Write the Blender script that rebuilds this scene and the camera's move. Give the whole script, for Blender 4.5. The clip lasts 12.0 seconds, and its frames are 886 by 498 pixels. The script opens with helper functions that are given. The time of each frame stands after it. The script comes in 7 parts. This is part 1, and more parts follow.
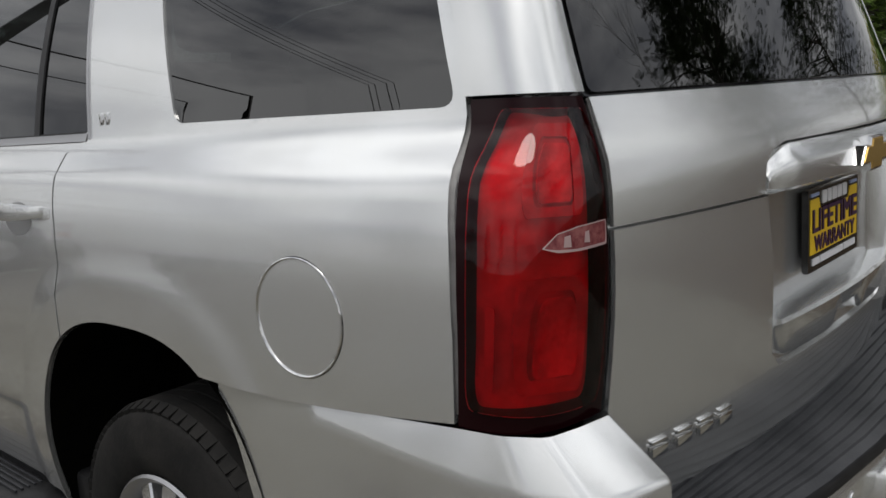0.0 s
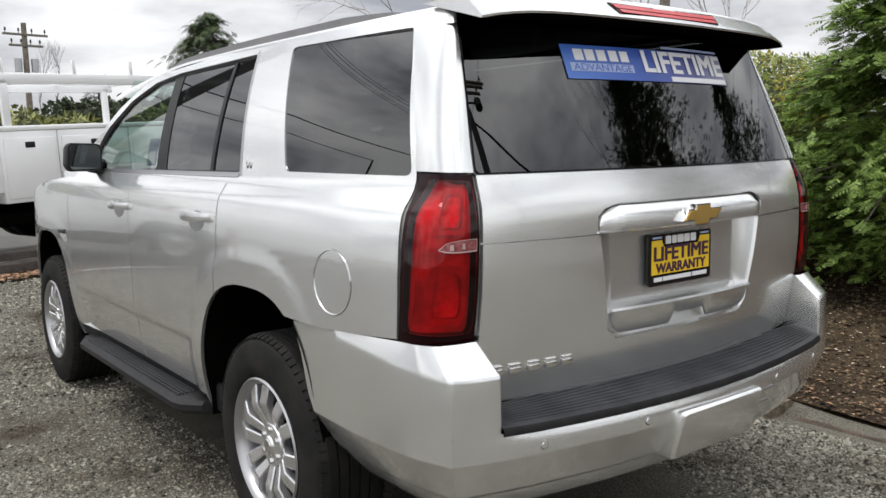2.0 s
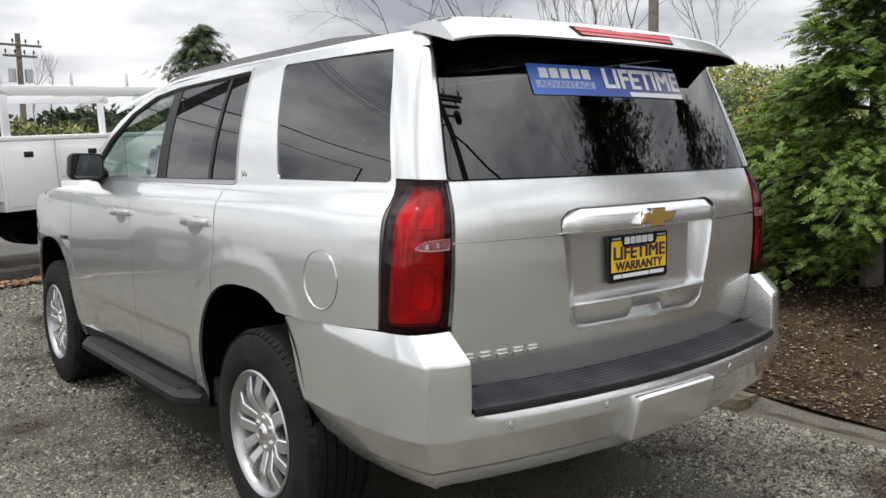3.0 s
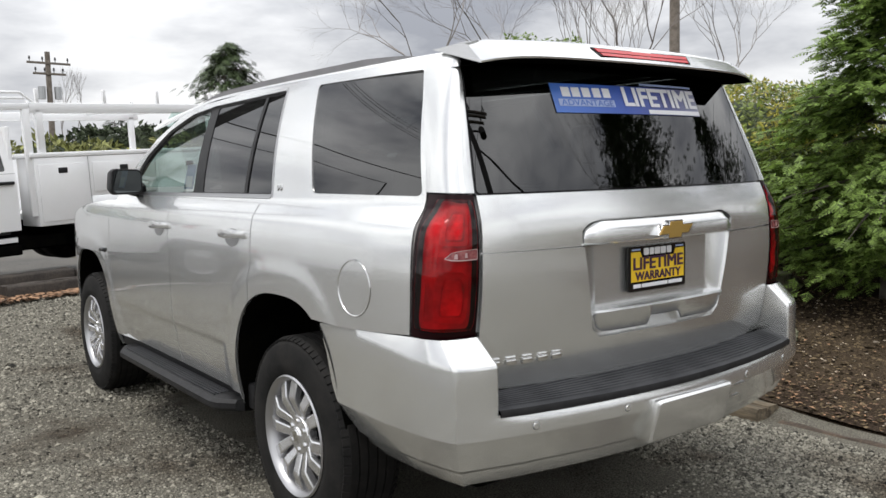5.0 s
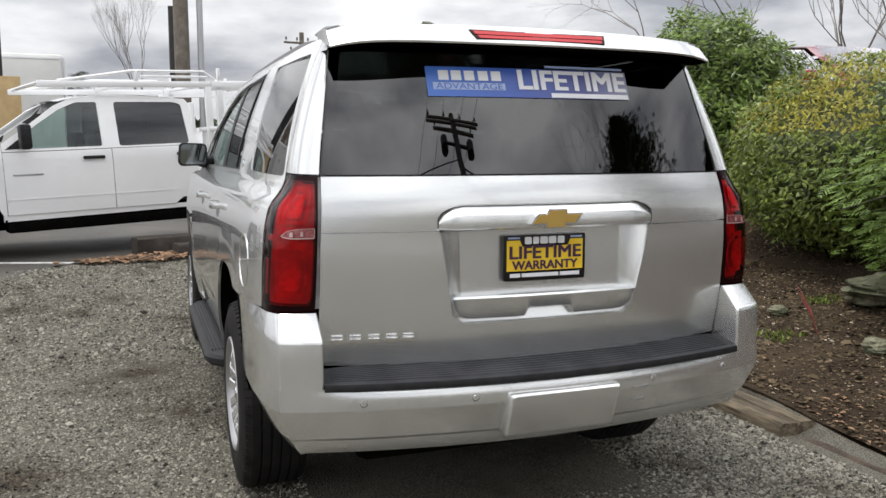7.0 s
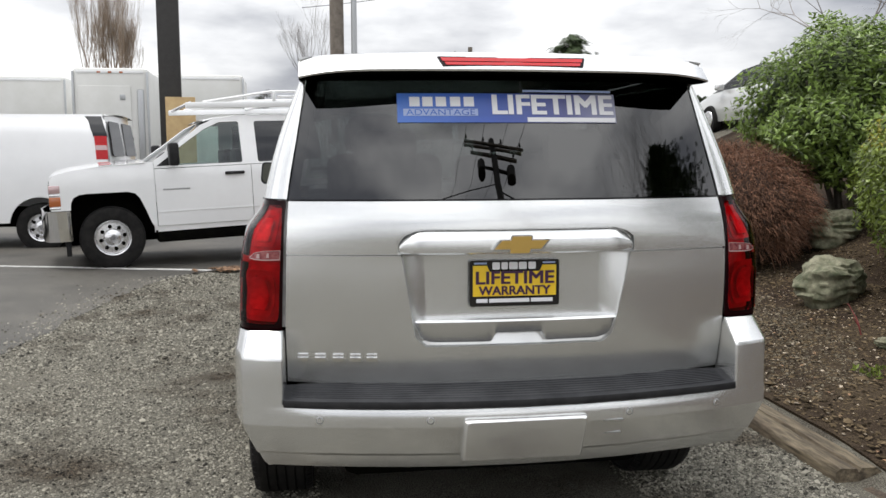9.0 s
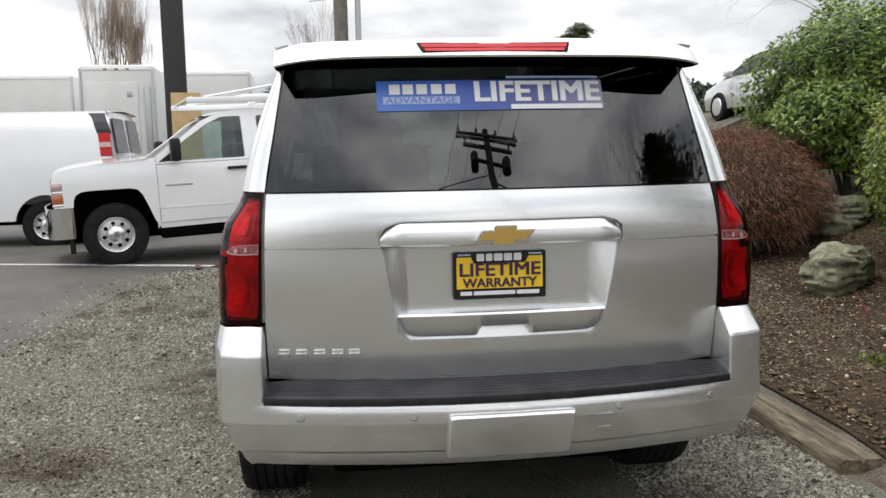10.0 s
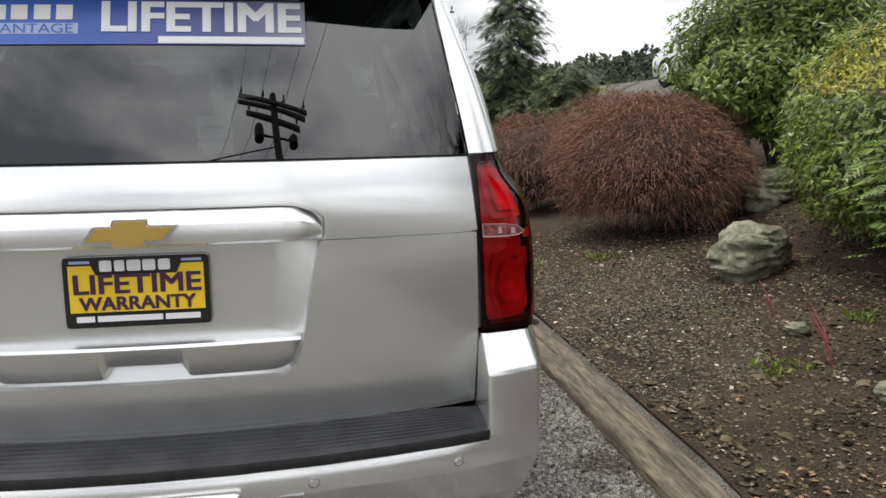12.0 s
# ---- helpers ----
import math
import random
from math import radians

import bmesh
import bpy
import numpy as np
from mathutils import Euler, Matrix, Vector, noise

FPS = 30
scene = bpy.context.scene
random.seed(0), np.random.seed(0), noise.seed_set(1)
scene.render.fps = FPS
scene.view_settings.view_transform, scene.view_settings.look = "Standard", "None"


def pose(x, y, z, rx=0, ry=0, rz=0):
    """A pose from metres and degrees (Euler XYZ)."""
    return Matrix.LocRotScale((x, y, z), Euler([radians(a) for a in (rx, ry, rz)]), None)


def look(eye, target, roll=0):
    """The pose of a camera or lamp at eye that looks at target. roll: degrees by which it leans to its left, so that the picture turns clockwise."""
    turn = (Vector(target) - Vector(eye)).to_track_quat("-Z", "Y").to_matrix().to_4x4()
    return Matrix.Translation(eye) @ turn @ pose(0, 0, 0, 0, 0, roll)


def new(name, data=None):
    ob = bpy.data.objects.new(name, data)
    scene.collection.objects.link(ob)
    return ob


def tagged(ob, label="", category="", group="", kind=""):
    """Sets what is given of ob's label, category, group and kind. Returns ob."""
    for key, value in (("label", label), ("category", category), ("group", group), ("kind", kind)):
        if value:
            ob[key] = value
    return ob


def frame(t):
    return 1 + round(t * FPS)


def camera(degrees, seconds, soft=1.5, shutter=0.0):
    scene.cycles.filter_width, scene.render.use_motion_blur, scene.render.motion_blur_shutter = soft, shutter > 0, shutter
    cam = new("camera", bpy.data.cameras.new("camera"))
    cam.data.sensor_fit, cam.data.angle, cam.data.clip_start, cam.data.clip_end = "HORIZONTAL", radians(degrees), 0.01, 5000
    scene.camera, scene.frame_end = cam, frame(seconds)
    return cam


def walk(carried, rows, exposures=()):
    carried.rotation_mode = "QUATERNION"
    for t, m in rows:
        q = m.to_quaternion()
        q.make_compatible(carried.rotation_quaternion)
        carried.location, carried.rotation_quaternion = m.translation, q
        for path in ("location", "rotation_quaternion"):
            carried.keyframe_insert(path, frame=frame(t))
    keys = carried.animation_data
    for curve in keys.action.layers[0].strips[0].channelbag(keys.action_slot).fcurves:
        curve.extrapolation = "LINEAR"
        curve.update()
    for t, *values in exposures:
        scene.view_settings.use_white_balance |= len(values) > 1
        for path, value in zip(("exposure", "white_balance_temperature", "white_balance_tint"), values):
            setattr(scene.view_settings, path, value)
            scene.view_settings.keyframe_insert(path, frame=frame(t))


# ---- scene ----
cam = camera(55.7, 12.0)
PATH = [
    (0, (-1.787, -0.427, 1.367), (-0.323, 0.893, 1.028), -4.0),
    (0.5, (-1.895, -0.747, 1.411), (-0.576, 0.723, 1.095), -2.0),
    (1, (-2.017, -1.021, 1.429), (-0.787, 0.531, 1.145), -1.4),
    (1.5, (-2.154, -1.291, 1.42), (-0.949, 0.285, 1.17), -1.0),
    (2, (-2.218, -1.521, 1.449), (-1.004, 0.049, 1.2), -1.1),
    (2.5, (-2.272, -1.67, 1.451), (-1.048, -0.106, 1.211), -1.2),
    (4.5, (-2.45, -1.811, 1.449), (-1.224, -0.245, 1.247), -1.1),
    (5, (-2.441, -1.852, 1.452), (-1.25, -0.258, 1.26), -1.3),
    (5.5, (-2.247, -2.026, 1.443), (-1.167, -0.353, 1.266), -1.7),
    (6, (-1.975, -2.19, 1.451), (-1.014, -0.447, 1.261), -1.4),
    (6.5, (-1.65, -2.347, 1.464), (-0.824, -0.539, 1.241), -0.7),
    (7, (-1.334, -2.508, 1.458), (-0.656, -0.642, 1.218), 0.0),
    (7.2, (-1.228, -2.536, 1.461), (-0.6, -0.652, 1.222), 0.5),
    (8.8, (-0.666, -2.71, 1.494), (-0.373, -0.742, 1.288), -0.1),
    (9, (-0.642, -2.711, 1.505), (-0.371, -0.741, 1.292), -0.2),
    (9.5, (-0.588, -2.679, 1.499), (-0.348, -0.705, 1.281), -0.8),
    (10, (-0.532, -2.648, 1.494), (-0.291, -0.676, 1.263), -1.1),
    (10.5, (-0.429, -2.546, 1.474), (-0.158, -0.58, 1.232), -0.9),
    (11, (-0.217, -2.311, 1.458), (0.098, -0.352, 1.211), -0.8),
    (11.5, (0.08, -2.092, 1.449), (0.417, -0.138, 1.189), -0.6),
    (12, (0.391, -1.844, 1.457), (0.698, 0.108, 1.149), -0.7),
]
EXPOSURES = [(0, -0.26), (0.5, 0.10), (1.0, 0.38), (1.5, 0.42), (2.5, 0.42), (7.2, 0.42), (9, 0.46), (11, 0.48), (12, 0.58)]
walk(cam, [(t, look(eye, target, roll)) for t, eye, target, roll in PATH], EXPOSURES)

# ---- sky, sun, exposure ----
world = bpy.data.worlds.new("sky")
scene.world = world
world.use_nodes = True
wn, wl = world.node_tree.nodes, world.node_tree.links
wn.clear()
w_out = wn.new("ShaderNodeOutputWorld")
w_bg = wn.new("ShaderNodeBackground")
w_sky = wn.new("ShaderNodeTexSky")
w_sky.sky_type = "NISHITA"
w_sky.sun_disc = False
w_sky.sun_elevation, w_sky.sun_rotation = radians(69), radians(278)
w_sky.air_density, w_sky.dust_density = 1.0, 4.0
w_co = wn.new("ShaderNodeTexCoord")
w_map = wn.new("ShaderNodeMapping")
w_map.inputs["Scale"].default_value = (1.6, 1.6, 5.0)
w_noise = wn.new("ShaderNodeTexNoise")
w_noise.inputs["Scale"].default_value = 1.5
w_noise.inputs["Detail"].default_value = 7.0
w_noise.inputs["Roughness"].default_value = 0.52
w_ramp = wn.new("ShaderNodeValToRGB")
w_ramp.color_ramp.elements[0].position, w_ramp.color_ramp.elements[0].color = 0.36, (3.7, 3.85, 4.3, 1)
w_ramp.color_ramp.elements[1].position, w_ramp.color_ramp.elements[1].color = 0.60, (12.0, 12.05, 12.1, 1)
w_mix = wn.new("ShaderNodeMix")
w_mix.data_type = "RGBA"
w_mix.inputs["Factor"].default_value = 0.93
wl.new(w_co.outputs["Generated"], w_map.inputs["Vector"])
wl.new(w_map.outputs["Vector"], w_noise.inputs["Vector"])
wl.new(w_noise.outputs["Fac"], w_ramp.inputs["Fac"])
wl.new(w_sky.outputs["Color"], w_mix.inputs["A"])
wl.new(w_ramp.outputs["Color"], w_mix.inputs["B"])
w_sep = wn.new("ShaderNodeSeparateXYZ")
wl.new(w_co.outputs["Generated"], w_sep.inputs["Vector"])
w_up = wn.new("ShaderNodeMapRange")
w_up.inputs["From Min"].default_value, w_up.inputs["From Max"].default_value = 0.05, 0.9
w_up.inputs["To Min"].default_value, w_up.inputs["To Max"].default_value = 0.075, 0.16
wl.new(w_sep.outputs["Z"], w_up.inputs["Value"])
wl.new(w_mix.outputs["Result"], w_bg.inputs["Color"])
wl.new(w_up.outputs["Result"], w_bg.inputs["Strength"])
wl.new(w_bg.outputs["Background"], w_out.inputs["Surface"])

sun = new("sun", bpy.data.lights.new("sun", "SUN"))
sun.data.energy, sun.data.angle, sun.data.color = 1.35, radians(20), (1.0, 0.97, 0.92)
sun.matrix_world = look((-4.5, 0.6, 12), (0, 0, 0))

# ---- materials ----
def material(name, color, rough=0.5, metal=0.0, coat=0.0, spots=None, scale=8.0, grain=0.0, bump=0.0, bump_scale=60.0,
             spec=0.5, by_piece=0.0, flake=0.0, span=(0.38, 0.62), stretch=None):
    """A procedural surface: base colour, broad blotches towards spots, fine grain and relief."""
    m = bpy.data.materials.new(name)
    m.use_nodes = True
    n, l = m.node_tree.nodes, m.node_tree.links
    b = n["Principled BSDF"]
    b.inputs["Base Color"].default_value = (*color, 1)
    b.inputs["Roughness"].default_value = rough
    b.inputs["Metallic"].default_value = metal
    b.inputs["Specular IOR Level"].default_value = spec
    b.inputs["Coat Weight"].default_value = coat
    b.inputs["Coat Roughness"].default_value = 0.04
    co = n.new("ShaderNodeTexCoord").outputs["Object"]
    if stretch:
        g = n.new("ShaderNodeMapping")
        g.inputs["Scale"].default_value = stretch
        l.new(co, g.inputs["Vector"])
        co = g.outputs["Vector"]
    last = None
    if spots:
        t = n.new("ShaderNodeTexNoise")
        t.inputs["Scale"].default_value, t.inputs["Detail"].default_value = scale, 8.0
        t.inputs["Roughness"].default_value = 0.65
        l.new(co, t.inputs["Vector"])
        r = n.new("ShaderNodeMapRange")
        r.inputs["From Min"].default_value, r.inputs["From Max"].default_value = span
        l.new(t.outputs["Fac"], r.inputs["Value"])
        x = n.new("ShaderNodeMix")
        x.data_type = "RGBA"
        x.inputs["A"].default_value, x.inputs["B"].default_value = (*color, 1), (*spots, 1)
        l.new(r.outputs["Result"], x.inputs["Factor"])
        last = x.outputs["Result"]
    if by_piece:
        o = n.new("ShaderNodeNewGeometry").outputs["Random Per Island"]
        r = n.new("ShaderNodeMapRange")
        r.inputs["To Min"].default_value, r.inputs["To Max"].default_value = 1 - by_piece, 1 + by_piece
        l.new(o, r.inputs["Value"])
        h = n.new("ShaderNodeHueSaturation")
        h.inputs["Color"].default_value = (*color, 1)
        if last:
            l.new(last, h.inputs["Color"])
        l.new(r.outputs["Result"], h.inputs["Value"])
        last = h.outputs["Color"]
    if grain:
        t = n.new("ShaderNodeTexNoise")
        t.inputs["Scale"].default_value, t.inputs["Detail"].default_value = bump_scale * 1.7, 4.0
        l.new(co, t.inputs["Vector"])
        r = n.new("ShaderNodeMapRange")
        r.inputs["From Min"].default_value, r.inputs["From Max"].default_value = 0.3, 0.7
        r.inputs["To Min"].default_value, r.inputs["To Max"].default_value = 1 - grain, 1 + grain
        l.new(t.outputs["Fac"], r.inputs["Value"])
        h = n.new("ShaderNodeHueSaturation")
        h.inputs["Color"].default_value = (*color, 1)
        if last:
            l.new(last, h.inputs["Color"])
        l.new(r.outputs["Result"], h.inputs["Value"])
        last = h.outputs["Color"]
    if last:
        l.new(last, b.inputs["Base Color"])
    if bump:
        t = n.new("ShaderNodeTexNoise")
        t.inputs["Scale"].default_value, t.inputs["Detail"].default_value = bump_scale, 6.0
        l.new(co, t.inputs["Vector"])
        u = n.new("ShaderNodeBump")
        u.inputs["Strength"].default_value, u.inputs["Distance"].default_value = bump, 0.01
        l.new(t.outputs["Fac"], u.inputs["Height"])
        l.new(u.outputs["Normal"], b.inputs["Normal"])
    if flake:
        t = n.new("ShaderNodeTexVoronoi")
        t.inputs["Scale"].default_value = 900.0
        l.new(co, t.inputs["Vector"])
        r = n.new("ShaderNodeMapRange")
        r.inputs["To Min"].default_value, r.inputs["To Max"].default_value = rough - flake, rough + flake
        l.new(t.outputs["Color"], r.inputs["Value"])
        l.new(r.outputs["Result"], b.inputs["Roughness"])
    return m


def glass_material(name, tint, see, ior=1.95):
    """A tinted pane: a mirror-smooth face over a see-through tint."""
    m = bpy.data.materials.new(name)
    m.use_nodes = True
    n, l = m.node_tree.nodes, m.node_tree.links
    n.remove(n["Principled BSDF"])
    out = n["Material Output"]
    clear = n.new("ShaderNodeBsdfTransparent")
    clear.inputs["Color"].default_value = (*[c * see for c in tint], 1)
    shine = n.new("ShaderNodeBsdfGlossy")
    shine.inputs["Roughness"].default_value = 0.004
    f = n.new("ShaderNodeFresnel")
    f.inputs["IOR"].default_value = ior
    mix = n.new("ShaderNodeMixShader")
    l.new(f.outputs["Fac"], mix.inputs["Fac"])
    l.new(clear.outputs["BSDF"], mix.inputs[1])
    l.new(shine.outputs["BSDF"], mix.inputs[2])
    l.new(mix.outputs["Shader"], out.inputs["Surface"])
    return m


def leaf_material(name, color, rough, by_piece, glow=0.35):
    """A leaf that lets some light through."""
    m = material(name, color, rough, by_piece=by_piece)
    n, l = m.node_tree.nodes, m.node_tree.links
    b, out = n["Principled BSDF"], n["Material Output"]
    t = n.new("ShaderNodeBsdfTranslucent")
    l.new(b.inputs["Base Color"].links[0].from_socket, t.inputs["Color"])
    x = n.new("ShaderNodeMixShader")
    x.inputs["Fac"].default_value = glow
    l.new(b.outputs["BSDF"], x.inputs[1])
    l.new(t.outputs["BSDF"], x.inputs[2])
    l.new(x.outputs["Shader"], out.inputs["Surface"])
    return m


M_SILVER = material("silver metallic paint", (0.775, 0.785, 0.785), 0.25, 0.82, 1.0, spots=(0.74, 0.745, 0.735), scale=3.0)
M_SATIN = material("satin grey trim", (0.42, 0.42, 0.43), 0.3, 0.9)
M_CHROME = material("chrome", (0.80, 0.80, 0.80), 0.08, 1.0)
M_ALLOY = material("machined alloy", (0.72, 0.72, 0.73), 0.24, 0.85, 0.4)
M_BARREL = material("grey alloy barrel", (0.42, 0.42, 0.43), 0.3, 0.8)
M_ALLOY_DARK = material("painted alloy well", (0.20, 0.20, 0.21), 0.45, 0.5)
M_BLACK = material("black plastic", (0.010, 0.010, 0.011), 0.5, spec=0.25, spots=(0.020, 0.020, 0.021), scale=20, bump=0.05, bump_scale=300)
M_PAD = material("worn grey-black step pad", (0.022, 0.023, 0.026), 0.46, spec=0.22, spots=(0.042, 0.043, 0.047), scale=6, bump=0.08, bump_scale=200)
M_RAIL = material("satin grey rail", (0.19, 0.183, 0.19), 0.35, 0.4, spots=(0.15, 0.15, 0.15), scale=7)
M_GLOSSBLACK = material("gloss black", (0.008, 0.008, 0.009), 0.12, coat=0.6)
M_TYRE = material("tyre rubber", (0.010, 0.010, 0.010), 0.75, spec=0.15, spots=(0.020, 0.019, 0.018), scale=9, bump=0.1, bump_scale=120)
# Near-black without sheen: deep shade is put into the colour.
M_UNDER = material("near-black shaded parts", (0.003, 0.003, 0.003), 0.9, spots=(0.005, 0.005, 0.004), spec=0.0)
M_TINT = glass_material("privacy glass", (0.75, 0.85, 0.82), 0.055)
M_CLEAR = glass_material("green-tinted glass", (0.80, 0.95, 0.90), 0.82)
M_DIMMIRROR = material("dim mirror glass", (0.22, 0.24, 0.24), 0.03, 1.0)
M_REDDEEP = material("smoked lamp rim", (0.010, 0.001, 0.002), 0.16, coat=0.0, spec=0.16)
M_REDBRIGHT = material("bright red reflector", (0.50, 0.009, 0.014), 0.25, coat=0.35, spec=0.3, spots=(0.42, 0.008, 0.010), scale=30)
M_LENS = material("clear lamp lens", (0.56, 0.40, 0.40), 0.1, 0.3, 1.0)
M_REDGLASS = glass_material("red lamp cover", (0.93, 0.028, 0.075), 1.0, 1.45)
M_LAMPBACK = material("lamp bowl lining", (0.72, 0.70, 0.70), 0.5, 0.2, spots=(0.50, 0.48, 0.48), scale=18)
M_BOWL = material("bright lamp reflector", (0.84, 0.82, 0.82), 0.45, 0.35, spots=(0.62, 0.58, 0.58), scale=40, bump=0.15, bump_scale=120)
M_PINKLENS = material("pink-grey lamp lens", (0.36, 0.12, 0.12), 0.2, 0.3, 0.6, spots=(0.16, 0.02, 0.03), scale=55)
# Near-white metal in place of glass: sky glare is put into the colour.
M_SCREEN = material("sky-lit windscreen", (0.86, 0.88, 0.90), 0.08, 0.9)
M_CUP = material("shaded grip cup", (0.36, 0.36, 0.365), 0.4, 0.6)
M_GOLD = material("brushed gold emblem", (0.62, 0.41, 0.12), 0.34, 0.8, bump=0.1, bump_scale=400)
M_YELLOW = material("yellow print", (0.86, 0.56, 0.02), 0.4, spots=(0.90, 0.62, 0.04), scale=12)
M_PURPLE = material("dark violet print", (0.05, 0.012, 0.055), 0.45)
M_WHITE = material("white print", (0.82, 0.82, 0.84), 0.4)
M_BLUE = material("blue sticker film", (0.07, 0.17, 0.60), 0.3)
fn, fl = M_BLUE.node_tree.nodes, M_BLUE.node_tree.links
f_co, f_xyz, f_map, f_ramp = fn.new("ShaderNodeTexCoord"), fn.new("ShaderNodeSeparateXYZ"), fn.new("ShaderNodeMapRange"), fn.new("ShaderNodeValToRGB")
f_map.inputs["From Min"].default_value, f_map.inputs["From Max"].default_value = -0.40, 0.40
f_ramp.color_ramp.elements[0].color, f_ramp.color_ramp.elements[1].color = (0.07, 0.19, 0.62, 1), (0.30, 0.31, 0.42, 1)
for at, c in ((0.42, (0.045, 0.10, 0.42, 1)), (0.75, (0.08, 0.09, 0.27, 1))):
    f_ramp.color_ramp.elements.new(at).color = c
fl.new(f_co.outputs["Object"], f_xyz.inputs["Vector"])
fl.new(f_xyz.outputs["X"], f_map.inputs["Value"])
fl.new(f_map.outputs["Result"], f_ramp.inputs["Fac"])
fl.new(f_ramp.outputs["Color"], fn["Principled BSDF"].inputs["Base Color"])
M_LIGHTBLUE = material("pale blue sticker film", (0.38, 0.47, 0.72), 0.3)
M_SEAT = material("black cloth seat", (0.03, 0.03, 0.032), 0.85, spots=(0.045, 0.045, 0.047), scale=30, bump=0.1, bump_scale=250)
M_TRUCK = material("white truck paint", (0.86, 0.865, 0.87), 0.22, coat=1.0, spots=(0.82, 0.825, 0.83), scale=1.5)
M_BOX = material("white box panel", (0.72, 0.72, 0.70), 0.4, spots=(0.64, 0.64, 0.61), scale=0.7)
M_GRAVEL = material("gravel", (0.125, 0.117, 0.096), 0.95, spec=0.2, spots=(0.040, 0.031, 0.022), scale=1.15, grain=0.9, bump=1.0, bump_scale=95, span=(0.50, 0.68))
M_STONES = material("loose gravel stones", (0.198, 0.188, 0.156), 0.85, by_piece=0.9, spec=0.25, spots=(0.062, 0.050, 0.036), scale=1.15, span=(0.50, 0.66))
M_ASPHALT = material("wet asphalt", (0.055, 0.052, 0.047), 0.62, spec=0.3, spots=(0.105, 0.098, 0.085), scale=0.6, grain=0.4, bump=0.35, bump_scale=140)
M_MULCH = material("bark mulch", (0.058, 0.043, 0.028), 0.95, spec=0.1, spots=(0.028, 0.019, 0.014), scale=1.6, grain=0.8, bump=1.0, bump_scale=70)
M_CHIP = material("mulch chips", (0.088, 0.066, 0.041), 0.95, by_piece=0.95, spec=0.08)
M_LEAFLITTER = material("dead leaves", (0.215, 0.125, 0.070), 0.8, by_piece=0.75)
M_TIMBER = material("weathered timber", (0.140, 0.112, 0.074), 0.85, spots=(0.055, 0.040, 0.026), scale=5, grain=0.5, bump=1.0, bump_scale=14, span=(0.44, 0.70), stretch=(2.6, 0.35, 2.6))
M_TIMBER_OLD = material("soaked rotten timber", (0.085, 0.060, 0.042), 0.9, spots=(0.035, 0.026, 0.019), scale=6, grain=0.4, bump=0.8, bump_scale=40)
# The truck's shadow over these timbers is put into their dark colour.
M_TIMBER_DARK = material("dark timber with truck shade", (0.022, 0.018, 0.015), 0.85, spots=(0.050, 0.040, 0.032), scale=4, grain=0.35, bump=0.7, bump_scale=40)
M_ROCK = material("grey-green rock", (0.235, 0.225, 0.155), 0.85, spots=(0.070, 0.080, 0.042), scale=6, grain=0.3, bump=0.9, bump_scale=18)
M_BARK = material("grey bark", (0.16, 0.14, 0.12), 0.9, spots=(0.08, 0.07, 0.06), scale=6, bump=0.6, bump_scale=25)
M_POLE = material("weathered pole wood", (0.22, 0.19, 0.16), 0.85, spots=(0.13, 0.11, 0.09), scale=5, bump=0.4, bump_scale=30)
M_DARKPOLE = material("dark brown painted steel", (0.022, 0.020, 0.019), 0.5, spots=(0.03, 0.028, 0.026))
M_WIRE = material("black cable", (0.01, 0.01, 0.01), 0.6)
M_GREYMETAL = material("galvanised metal", (0.45, 0.46, 0.47), 0.4, 0.8)
M_LAUREL = leaf_material("laurel leaves", (0.165, 0.215, 0.040), 0.34, 0.75, 0.34)
M_LAUREL_TIP = leaf_material("young red-tipped leaves", (0.37, 0.34, 0.055), 0.42, 0.6, 0.36)
M_RHODO = leaf_material("rhododendron leaves", (0.175, 0.250, 0.058), 0.30, 0.7, 0.36)
M_CEDAR = leaf_material("cedar foliage", (0.165, 0.245, 0.055), 0.6, 0.75, 0.42)
M_IVY = material("dark conifer foliage and bush-core shade", (0.050, 0.078, 0.026), 0.65, by_piece=0.7)
M_TWIG = material("red-brown twigs", (0.160, 0.078, 0.045), 0.8, by_piece=0.85)
M_REDTWIG = material("red stems", (0.28, 0.06, 0.06), 0.6)
M_FARTREE = material("distant foliage", (0.045, 0.062, 0.030), 0.8, by_piece=0.5)
M_BARE = material("bare grey branches", (0.22, 0.20, 0.185), 0.9)
M_PLY = material("plywood", (0.50, 0.36, 0.18), 0.7, spots=(0.42, 0.29, 0.14), scale=5)
M_AMBER = material("amber lamp", (0.42, 0.12, 0.03), 0.2, coat=1.0)
M_REDCAR = material("red car paint", (0.35, 0.015, 0.03), 0.2, coat=1.0)
M_PALECAR = material("pale silver car paint", (0.66, 0.67, 0.66), 0.22, 0.4, 1.0)
M_LINE = material("white road paint", (0.62, 0.62, 0.60), 0.6, spots=(0.30, 0.30, 0.29), scale=9, span=(0.45, 0.7))

# ---- building helpers ----
from mathutils import geometry


def mesh_object(name, bm, mat, parent=None, label="", smooth=True):
    me = bpy.data.meshes.new(name)
    bm.to_mesh(me)
    bm.free()
    me.materials.append(mat)
    if smooth:
        me.shade_smooth()
    ob = new(name, me)
    if parent:
        ob.parent = parent
    if label:
        ob["label"] = label
    return ob


def part(name, bm, mat, parent, label="", smooth=False, sharp=35):
    ob = mesh_object(name, bm, mat, parent, label, smooth)
    if not smooth:
        ob.data.shade_smooth()
        ob.data.set_sharp_from_angle(angle=radians(sharp))
    return ob


